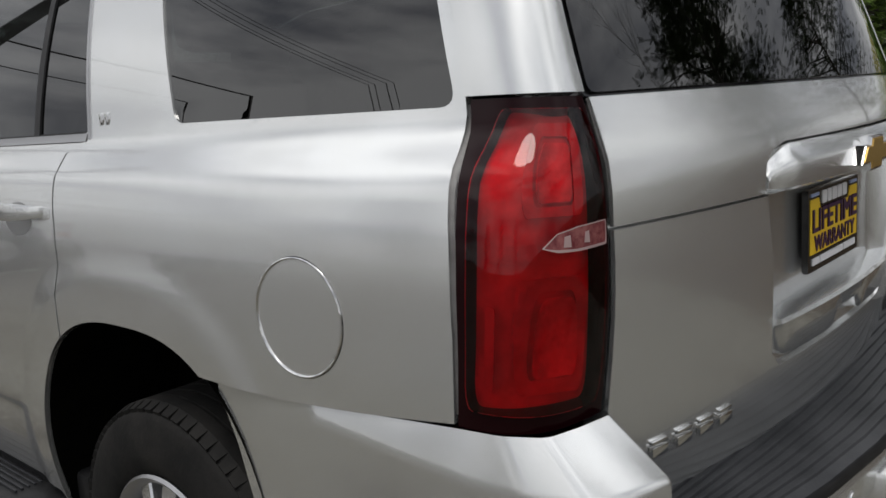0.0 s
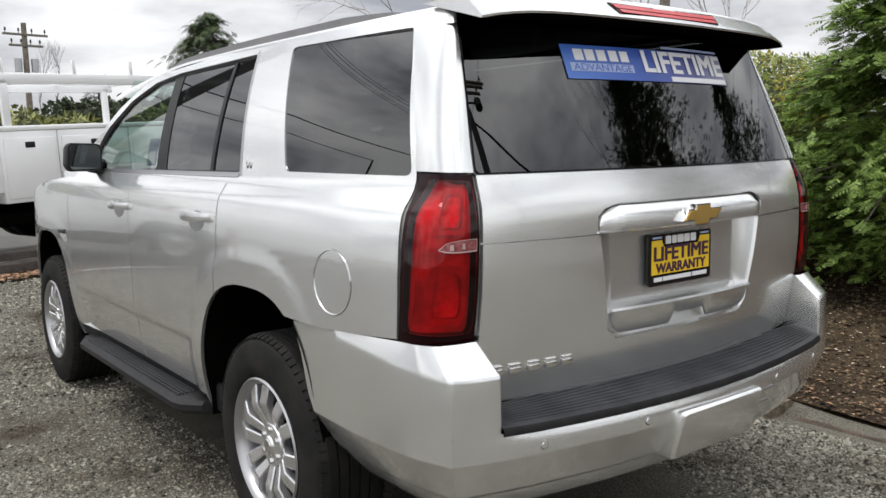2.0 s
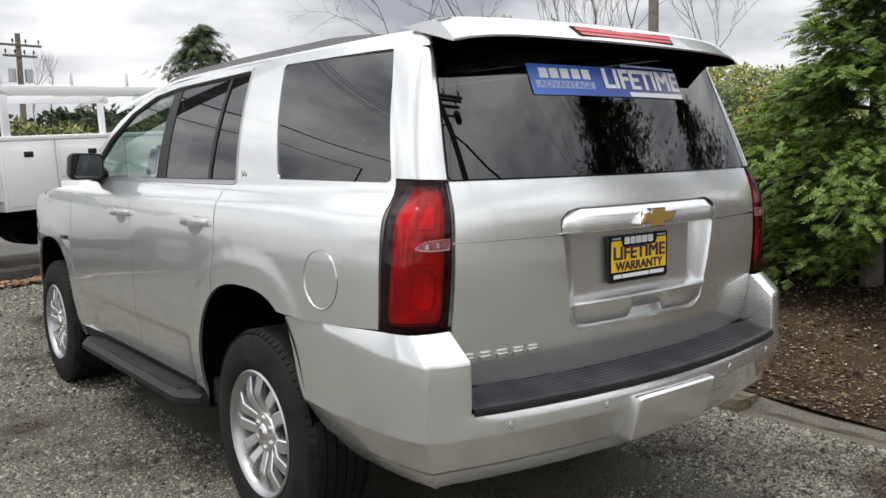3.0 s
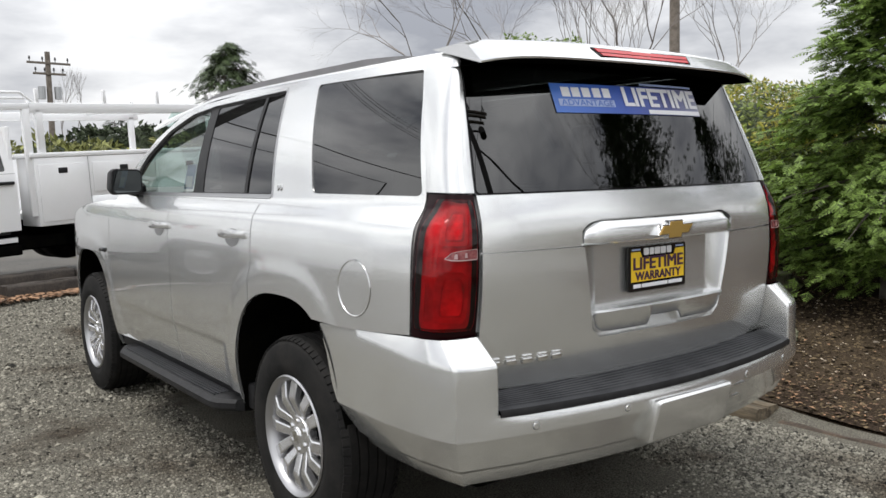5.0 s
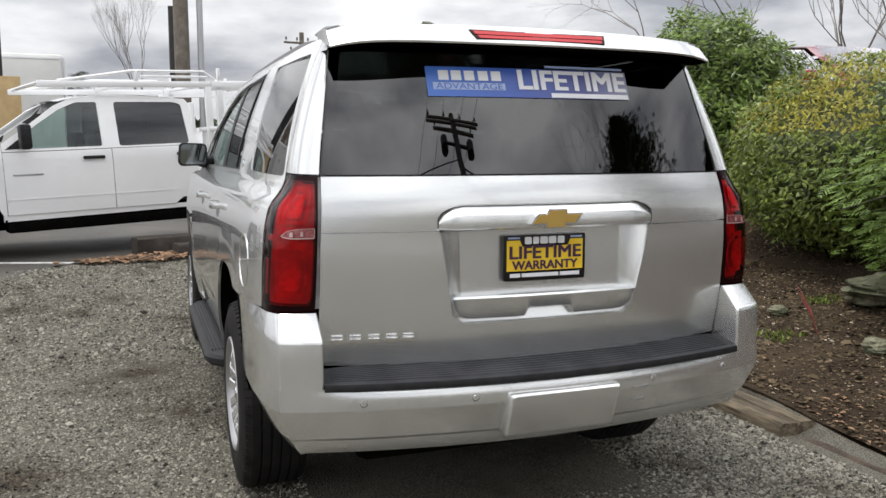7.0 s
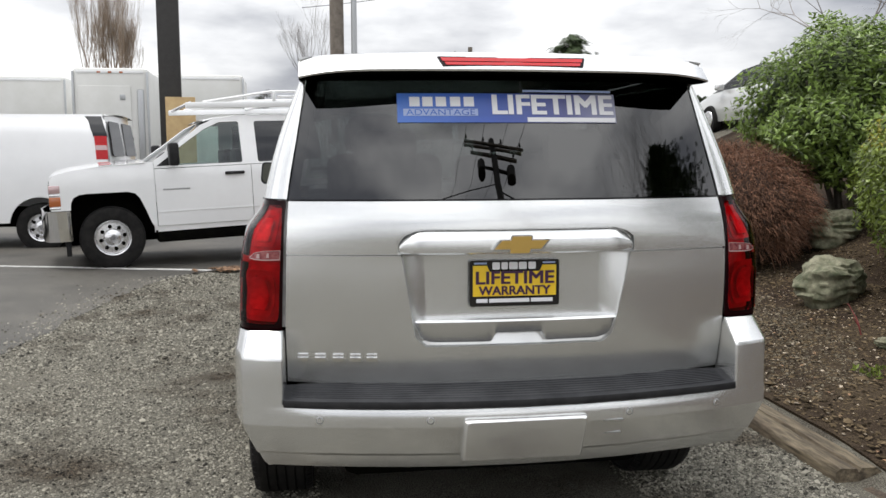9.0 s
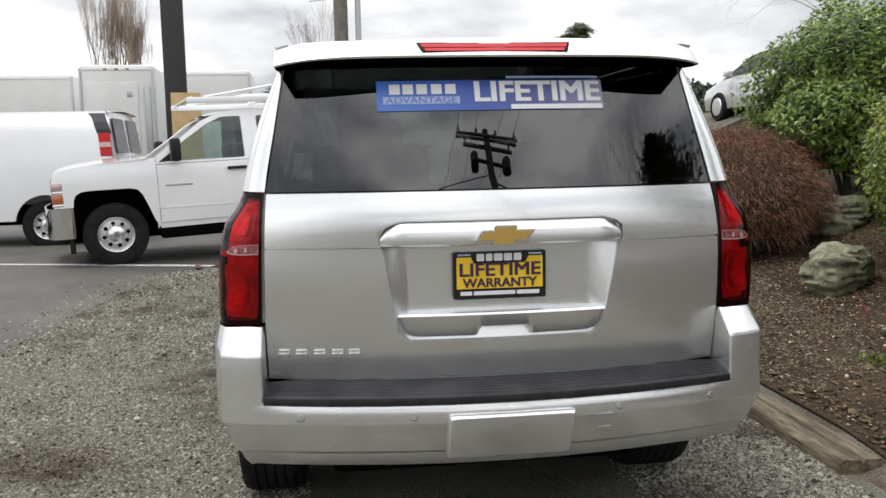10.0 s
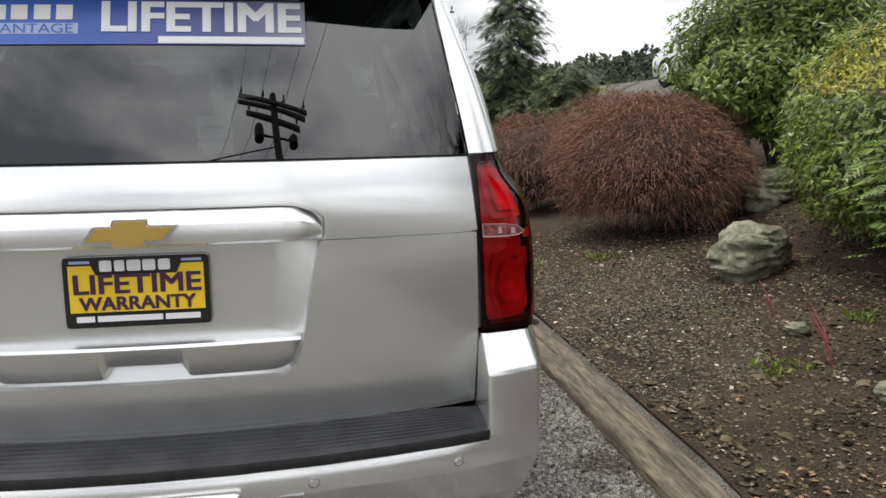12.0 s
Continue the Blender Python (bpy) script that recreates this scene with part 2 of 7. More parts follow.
def thing(name, label, category, place=(0, 0, 0), turn=0.0, group="", kind=""):
    e = new(name)
    e.empty_display_size = 0.2
    e.matrix_world = pose(*place, 0, 0, turn)
    return tagged(e, label, category, group, kind)


def lone(name, bm, mat, label, category, place=None, turn=0.0, group="", kind="", sharp=40):
    ob = part(name, bm, mat, None, sharp=sharp)
    if place:
        ob.matrix_world = pose(*place, 0, 0, turn)
    return tagged(ob, label, category, group, kind)


def box(bm, a, b, bevel=0.0, m=None):
    """A box between two corners, with rounded edges."""
    a, b = Vector(a), Vector(b)
    r = bmesh.ops.create_cube(bm, size=1.0)
    bmesh.ops.transform(bm, matrix=Matrix.Translation((a + b) / 2) @ Matrix.Diagonal((*(b - a), 1)), verts=r["verts"])
    vs = r["verts"]
    if bevel:
        es = list({e for v in vs for e in v.link_edges})
        o = bmesh.ops.bevel(bm, geom=es, offset=bevel, segments=2, affect="EDGES", profile=0.5)
        vs = list({v for f in o["faces"] for v in f.verts} | {v for v in vs if v.is_valid})
    if m:
        bmesh.ops.transform(bm, matrix=m, verts=vs)
    return bm


def tube(bm, a, b, r0, r1=None, n=10, caps=True):
    a, b = Vector(a), Vector(b)
    r1 = r0 if r1 is None else r1
    q = (b - a).to_track_quat("Z", "Y").to_matrix()
    rings = []
    for p, r in ((a, r0), (b, r1)):
        rings.append([bm.verts.new(p + q @ Vector((r * math.cos(t), r * math.sin(t), 0))) for t in (2 * math.pi * k / n for k in range(n))])
    for k in range(n):
        bm.faces.new((rings[0][k], rings[0][(k + 1) % n], rings[1][(k + 1) % n], rings[1][k]))
    if caps:
        bm.faces.new(rings[0][::-1])
        bm.faces.new(rings[1])
    return bm


def pipe(bm, pts, r, n=8):
    """A round bar along points; r may be one radius or one for each point."""
    rs = r if isinstance(r, (list, tuple)) else [r] * len(pts)
    pts = [Vector(p) for p in pts]
    rings = []
    for i, p in enumerate(pts):
        d = (pts[min(i + 1, len(pts) - 1)] - pts[max(i - 1, 0)]).normalized()
        q = d.to_track_quat("Z", "Y").to_matrix()
        rings.append([bm.verts.new(p + q @ Vector((rs[i] * math.cos(t), rs[i] * math.sin(t), 0))) for t in (2 * math.pi * k / n for k in range(n))])
    for a, b in zip(rings, rings[1:]):
        for k in range(n):
            bm.faces.new((a[k], a[(k + 1) % n], b[(k + 1) % n], b[k]))
    bm.faces.new(rings[0][::-1])
    bm.faces.new(rings[-1])
    return bm


def loft(bm, rings, closed=False, caps=False):
    vs = [[bm.verts.new(p) for p in r] for r in rings]
    n = len(vs[0])
    for a, b in zip(vs, vs[1:]):
        for k in range(n if closed else n - 1):
            try:
                bm.faces.new((a[k], a[(k + 1) % n], b[(k + 1) % n], b[k]))
            except ValueError:
                pass
    if caps:
        bm.faces.new(vs[0][::-1])
        bm.faces.new(vs[-1])
    return bm


def lathe(bm, prof, n=32, axis="X", arc=(0, 2 * math.pi)):
    """Turns a profile of (radius, along) round an axis."""
    rings = []
    for k in range(n):
        t = arc[0] + (arc[1] - arc[0]) * k / n
        c, s = math.cos(t), math.sin(t)
        rings.append([(h, r * c, r * s) if axis == "X" else (r * c, r * s, h) for r, h in prof])
    rings.append(rings[0])
    loft(bm, rings)
    bmesh.ops.remove_doubles(bm, verts=bm.verts, dist=1e-5)
    return bm


def prism(bm, outline, depth, place=lambda u, v, w: (u, v, w), bevel=0.0):
    """An outline of (u, v) given depth w, laid into the world by place."""
    a = [bm.verts.new(place(u, v, 0.0)) for u, v in outline]
    b = [bm.verts.new(place(u, v, depth)) for u, v in outline]
    n = len(a)
    fs = [bm.faces.new(a), bm.faces.new(b[::-1])]
    for k in range(n):
        fs.append(bm.faces.new((a[k], b[k], b[(k + 1) % n], a[(k + 1) % n])))
    bmesh.ops.recalc_face_normals(bm, faces=fs)
    if bevel:
        bmesh.ops.bevel(bm, geom=list({e for f in fs for e in f.edges}), offset=bevel, segments=2, affect="EDGES")
    return bm


def spline(xs, ys):
    xs, ys = np.array(xs, float), np.array(ys, float)
    m = np.gradient(ys, xs)

    def f(t):
        t = min(max(t, xs[0]), xs[-1])
        i = min(max(int(np.searchsorted(xs, t)) - 1, 0), len(xs) - 2)
        h = xs[i + 1] - xs[i]
        u = (t - xs[i]) / h
        return float((2 * u**3 - 3 * u**2 + 1) * ys[i] + (u**3 - 2 * u**2 + u) * h * m[i] + (3 * u**2 - 2 * u**3) * ys[i + 1] + (u**3 - u**2) * h * m[i + 1])

    return f


def rounded(pts, r=0.03, n=5):
    """An outline with its corners rounded."""
    out = []
    k = len(pts)
    for i in range(k):
        p, a, b = Vector(pts[i]), Vector(pts[i - 1]), Vector(pts[(i + 1) % k])
        ra = min(r, (a - p).length * 0.45, (b - p).length * 0.45)
        s, e = p + (a - p).normalized() * ra, p + (b - p).normalized() * ra
        for j in range(n + 1):
            u = j / n
            out.append(tuple((1 - u) ** 2 * s + 2 * u * (1 - u) * p + u * u * e))
    return out


def dense(pts, step, closed=True):
    out = []
    k = len(pts)
    for i in range(k if closed else k - 1):
        a, b = Vector(pts[i]), Vector(pts[(i + 1) % k])
        n = max(1, int((b - a).length / step))
        out += [tuple(a.lerp(b, j / n)) for j in range(n)]
    return out if closed else out + [tuple(pts[-1])]


def inside(p, poly):
    x, y = p
    c = False
    j = len(poly) - 1
    for i in range(len(poly)):
        (xi, yi), (xj, yj) = poly[i], poly[j]
        if (yi > y) != (yj > y) and x < (xj - xi) * (y - yi) / (yj - yi) + xi:
            c = not c
        j = i
    return c


def panel(name, outline, fn, mat, parent, step=0.04, holes=(), thick=0.018, flip=False, label="", lift=0.0):
    """A sheet cut to an outline on a curved surface fn(u, v), with turned-in edges and true surface normals."""
    loops = [dense(outline, step)] + [dense(h, step) for h in holes]
    pts, edges = [], []
    for lp in loops:
        s = len(pts)
        pts += lp
        edges += [(s + i, s + (i + 1) % len(lp)) for i in range(len(lp))]
    arr = np.array(pts)
    us = [p[0] for p in loops[0]]
    vs = [p[1] for p in loops[0]]
    nu, nv = int((max(us) - min(us)) / step) + 1, int((max(vs) - min(vs)) / step) + 1

    def solid(p):
        return inside(p, loops[0]) and not any(inside(p, h) for h in loops[1:])

    extra = []
    for i in range(nu + 1):
        for j in range(nv + 1):
            p = (min(us) + step * i + 0.003, min(vs) + step * j + 0.003)
            if solid(p) and np.min(np.sum((arr - p) ** 2, 1)) > (0.45 * step) ** 2:
                extra.append(p)
    res = geometry.delaunay_2d_cdt([Vector(p) for p in pts + extra], edges, [], 0, 1e-6)
    v2, f2 = res[0], res[2]
    tris = []
    for f in f2:
        c = sum((v2[i] for i in f), Vector((0, 0))) / 3
        if solid((c.x, c.y)):
            tris.append(list(f))
    place, normal = [], []
    e = 0.004
    for p in v2:
        a = Vector(fn(p.x, p.y))
        du = Vector(fn(p.x + e, p.y)) - Vector(fn(p.x - e, p.y))
        dv = Vector(fn(p.x, p.y + e)) - Vector(fn(p.x, p.y - e))
        nn = du.cross(dv)
        nn = (-nn if flip else nn).normalized()
        place.append(a + nn * lift)
        normal.append(nn)
    if flip:
        tris = [t[::-1] for t in tris]
    count = {}
    for t in tris:
        for k in range(3):
            count[(t[k], t[(k + 1) % 3])] = 1
    rim = [(a, b) for a, b in count if (b, a) not in count]
    base = len(place)
    back, faces = {}, [tuple(t) for t in tris]
    co, nrm = [tuple(p) for p in place], []
    for a, b in rim:
        for k in (a, b):
            if k not in back:
                back[k] = len(co)
                co.append(tuple(place[k] - normal[k] * thick))
        faces.append((b, a, back[a], back[b]))
    me = bpy.data.meshes.new(name)
    me.from_pydata(co, [], faces)
    me.update()
    for i, poly in enumerate(me.polygons):
        poly.use_smooth = True
        if i < len(tris):
            nrm += [normal[k] for k in faces[i]]
        else:
            nrm += [poly.normal.copy()] * len(poly.vertices)
    me.normals_split_custom_set(nrm)
    me.materials.append(mat)
    ob = new(name, me)
    ob.parent = parent
    if label:
        ob["label"] = label
    return ob


def words(name, text, size, mat, parent, m, depth=0.0008, width=None, label="", bold=0.0, shear=0.0):
    """Lettering as a mesh part; width stretches it to that length, centred."""
    c = bpy.data.curves.new(name, "FONT")
    c.body, c.size, c.extrude, c.align_x, c.align_y = text, size, depth, "CENTER", "CENTER"
    c.shear = shear
    t = bpy.data.objects.new(name, c)
    scene.collection.objects.link(t)
    dg = bpy.context.evaluated_depsgraph_get()
    dg.update()
    me = bpy.data.meshes.new_from_object(t.evaluated_get(dg))
    bpy.data.objects.remove(t)
    bpy.data.curves.remove(c)
    xs = [v.co.x for v in me.vertices]
    if width and xs:
        k = width / (max(xs) - min(xs))
        me.transform(Matrix.Diagonal((k, 1, 1, 1)))
    if bold:
        bm = bmesh.new()
        for k, (dx, dy) in enumerate(((0, 0), (bold, bold * 0.6), (-bold, bold * 0.6), (bold, -bold * 0.6), (-bold, -bold * 0.6))):
            c2 = me.copy()
            c2.transform(Matrix.Translation((dx, dy, 0.00006 * k)))
            bm.from_mesh(c2)
            bpy.data.meshes.remove(c2)
        bm.to_mesh(me)
        bm.free()
    me.transform(m)
    me.materials.clear()
    me.materials.append(mat)
    o = new(name, me)
    o.parent = parent
    if label:
        o["label"] = label
    return o

# ---- the silver sport utility vehicle: rear at y = 0, nose towards +y, centred on x = 0 ----
HUB_R, HUB_F, HUB_Z = 1.128, 4.078, 0.400
side_profile = spline([0.36, 0.42, 0.50, 0.62, 0.80, 1.0, 1.14, 1.22, 1.275, 1.305, 1.335, 1.37, 1.5, 1.65, 1.78, 1.90],
                      [0.915, 0.942, 0.962, 0.980, 0.986, 0.985, 0.978, 0.965, 0.945, 0.920, 0.900, 0.889, 0.853, 0.803, 0.748, 0.685])


def side_plan(y):
    """How far the flank draws in towards both ends."""
    return -0.075 * max(0.0, 1.1 - y) ** 3.87 - 0.117 * max(0.0, y - 3.9) ** 2.9


def side_height(z):
    """The flank's section: a formed belt and one even curve over the windows."""
    return side_profile(z) if z < 1.37 else 0.889 - 0.220 * (z - 1.37) - 0.311 * (z - 1.37) ** 2



def step_up(t):
    t = min(max(t, 0.0), 1.0)
    return t * t * (3 - 2 * t)


def arch_reach(y, z, hub):
    """1 on the rim of the wheel arch, more outside it."""
    mid = hub + 0.055 if hub < 2 else hub
    half = (0.50 if y > mid else 0.44) if hub < 2 else 0.475
    return ((abs(y - mid) / half) ** 2.7 + (max(z - 0.38, 0.0) / 0.585) ** 2.7) ** (1 / 2.7)


def side_x(y, z):
    flare = sum(0.0062 * step_up((1.255 - arch_reach(y, z, h)) / 0.13) for h in (HUB_R, HUB_F))
    lower = -0.012 * step_up((0.70 - z) / 0.05) * (1 - step_up((1.35 - min(arch_reach(y, z, HUB_R), arch_reach(y, z, HUB_F))) / 0.15))
    return side_height(z) + side_plan(y) + (flare + lower if z < 1.15 else 0.0)


back_profile = spline([0.45, 0.66, 0.75, 0.83, 0.93, 1.15, 1.30, 1.36, 1.60, 1.85], [0.10, 0.125, 0.115, 0.098, 0.085, 0.072, 0.088, 0.112, 0.205, 0.305])


def back_y(x, z):
    crown = 0.085 + 0.020 * step_up((z - 1.12) / 0.26)
    return back_profile(z) + (0.085 - crown) + crown * (abs(x) / 0.78) ** 2.15


def flank(s, y, z):
    """The flank's skin on side s; the body sits a little to the right of the axis."""
    return s * side_x(y, z) + (0.012 if s > 0 else 0.0), y, z


suv = thing("suv", "silver metallic sport utility vehicle parked on gravel, slightly wet", "car")
SIDES = (-1, 1)


def side_panel(name, outline, mat=None, lift=0.0, **kw):
    out = []
    for s in SIDES:
        out.append(panel(name, outline, lambda y, z, s=s: flank(s, y, z), mat or M_SILVER, kw.get("parent", suv),
                         kw.get("step", 0.04), kw.get("holes", ()), kw.get("thick", 0.018), s < 0, kw.get("label", ""), lift))
    return out


def arch_line(hub, a, b, n=40, grow=1.0):
    """Points along the arch from angle a to b, in degrees from +y over the top."""
    mid = hub + 0.055 if hub < 2 else hub
    out = []
    for k in range(n + 1):
        t = radians(a + (b - a) * k / n)
        c, s = math.cos(t), math.sin(t)
        half = (0.50 if c > 0 else 0.44) if hub < 2 else 0.475
        r = 1 / ((abs(c) / half) ** 2.7 + (max(s, 0) / 0.585) ** 2.7) ** (1 / 2.7)
        out.append((mid + grow * r * c, 0.38 + grow * r * s))
    return out


# quarter panel
FUEL = [(0.624 + 0.101 * math.cos(t), 1.048 + 0.096 * math.sin(t)) for t in (2 * math.pi * k / 40 for k in range(40))]
FUEL_HOLE = [(0.624 + 0.1045 * math.cos(t), 1.048 + 0.0995 * math.sin(t)) for t in (2 * math.pi * k / 40 for k in range(40))]


def arch_top(y):
    """Height of the rear arch's rim at y."""
    mid = HUB_R + 0.055
    half = 0.50 if y > mid else 0.44
    return 0.38 + 0.585 * (1 - min(1.0, abs(y - mid) / half) ** 2.7) ** (1 / 2.7)


arch_q = [(1.485, arch_top(1.485))] + [p for p in arch_line(HUB_R, 0, 180, 60) if p[0] < 1.480 and p[1] > 0.892]
quarter = [(0.3385, 1.3505), (1.424, 1.3488), (1.497, 1.315), (1.470, 1.16), (1.462, 1.07), (1.485, 1.0)] + arch_q + [(0.70, 0.900), (0.50, 0.912), (0.322, 0.925), (0.318, 1.05), (0.322, 1.18), (0.332, 1.28)]
panel("quarter_panel", quarter, lambda y, z: (-side_x(y, z), y, z), M_SILVER, suv, 0.022, (FUEL_HOLE,), 0.018, True)
panel("quarter_panel", quarter, lambda y, z: flank(1, y, z), M_SILVER, suv, 0.022, (), 0.018, False)
panel("fuel_door", FUEL, lambda y, z: (-side_x(y, z), y, z), M_SILVER, suv, 0.03, (), 0.018, True, "round silver fuel filler flap")

# Highlight along the flap's chamfer, added as a thin chrome ring.
bm = bmesh.new()
ring = [(-side_x(y, z) - 0.0005, y, z) for y, z in ((0.624 + 0.1015 * math.cos(t), 1.048 + 0.0965 * math.sin(t)) for t in (2 * math.pi * k / 40 for k in range(41)))]
pipe(bm, ring, 0.0022, 6)
part("flap_edge_highlight", bm, M_CHROME, suv, "edge highlight of the filler flap, added as a bright ring")

# doors and front wing
G = 0.007
arch_d = [p for p in arch_line(HUB_R, 0, 90, 60) if p[0] > 1.497 + G] + [(1.485 + G, arch_top(1.485 + G))]
rear_door = [(1.424, 1.338), (2.545, 1.338), (2.535, 1.25), (2.475, 1.06), (2.470, 0.46), (1.70, 0.455)] + arch_d + [(1.485 + G, 1.0), (1.462 + G, 1.07), (1.470 + G, 1.16), (1.497 + G, 1.315)]
front_door = [(2.545 + G, 1.338), (3.60, 1.338), (3.60, 1.22), (3.56, 1.0), (3.56, 0.46), (2.470 + G, 0.46), (2.475 + G, 1.06), (2.535 + G, 1.25)]
arch_f = arch_line(HUB_F, 0, 180, 60)
wing = [(3.60 + G, 1.30), (3.75, 1.30), (4.2, 1.26), (4.6, 1.20), (4.85, 1.10), (4.9, 0.9), (4.9, 0.5), (4.57, 0.45)] + arch_f + [(3.60, 0.46), (3.56 + G, 0.46), (3.56 + G, 1.0), (3.60 + G, 1.22)]
side_panel("rear_door", rear_door, step=0.026)
side_panel("front_door", front_door, step=0.026)
side_panel("front_wing", wing, step=0.028)

# side windows and the frame round them
Q_WIN = rounded([(0.358, 1.3625), (0.505, 1.790), (0.75, 1.796), (1.262, 1.806), (1.16, 1.58), (1.062, 1.366), (0.80, 1.365)], 0.03)[::-1]
R_WIN = rounded([(2.235, 1.362), (1.425, 1.366), (1.560, 1.802), (2.330, 1.790)], 0.02)
F_WIN = rounded([(3.42, 1.350), (2.360, 1.360), (2.425, 1.786), (2.66, 1.765), (2.93, 1.690), (3.18, 1.560)], 0.03)
frame_out = [(0.3385, 1.350), (0.3525, 1.42), (0.4525, 1.68), (0.5245, 1.835), (2.0, 1.838), (2.55, 1.818), (2.85, 1.765), (3.12, 1.660), (3.40, 1.49), (3.64, 1.345)]
side_panel("window_frame", frame_out[::-1], holes=(
    Q_WIN, rounded([(3.44, 1.352), (1.418, 1.358), (1.556, 1.810), (2.36, 1.798), (2.66, 1.773), (2.94, 1.698), (3.20, 1.566)], 0.02)))
side_panel("door_pillar_trim", rounded([(3.46, 1.348), (1.41, 1.355), (1.55, 1.815), (2.36, 1.803), (2.66, 1.778), (2.95, 1.702), (3.21, 1.568)], 0.02), M_BLACK, -0.012, holes=(R_WIN, F_WIN), label="black window surround")
for s in SIDES:
    panel("quarter_glass", Q_WIN, lambda y, z, s=s: (s * (side_height(z) - 0.024 * (max(0.0, 1.1 - y) / 0.74) ** 2) + (0.012 if s > 0 else 0.0), y, z), M_TINT, suv, 0.04, (), 0.004, s < 0, "dark privacy glass reflecting clouds and wires", -0.004)
side_panel("rear_door_glass", R_WIN, M_TINT, -0.015, thick=0.004, label="dark privacy glass")
side_panel("front_door_glass", F_WIN, M_CLEAR, -0.015, thick=0.004, label="clear green-tinted door glass")
side_panel("glass_divider", [(1.700, 1.36), (1.730, 1.36), (1.775, 1.80), (1.748, 1.80)], M_BLACK, -0.010, label="black division bar")
side_panel("belt_moulding", [(1.424, 1.3395), (3.50, 1.3345), (3.50, 1.3525), (1.418, 1.3575)], M_SATIN, 0.003, thick=0.012, label="satin grey belt moulding")
side_panel("window_moulding", [(1.404, 1.345), (1.414, 1.345), (1.553, 1.816), (1.545, 1.822)], M_SATIN, 0.003, thick=0.01)

# rear corners: one curved sheet from flank to tailgate
corner_side = spline([0.90, 1.05, 1.18, 1.28, 1.345, 1.42, 1.68, 1.835], [0.322, 0.316, 0.318, 0.326, 0.338, 0.352, 0.452, 0.524])
corner_back = spline([0.90, 1.18, 1.345, 1.60, 1.80, 1.84], [0.800, 0.789, 0.782, 0.742, 0.708, 0.700])


def corner(u, z, s=-1):
    y0, x2 = corner_side(z), corner_back(z)
    p0, p2 = Vector((side_x(y0, z) + (0.012 if s > 0 else 0.0), y0)), Vector((x2, back_y(x2, z)))
    tip = Vector((p0.x + 0.004, p2.y + 0.002))
    c1, c2 = p0.lerp(tip, 0.74), p2.lerp(tip, 0.74)
    p = (1 - u) ** 3 * p0 + 3 * u * (1 - u) ** 2 * c1 + 3 * u * u * (1 - u) * c2 + u ** 3 * p2
    return s * p.x, p.y, z


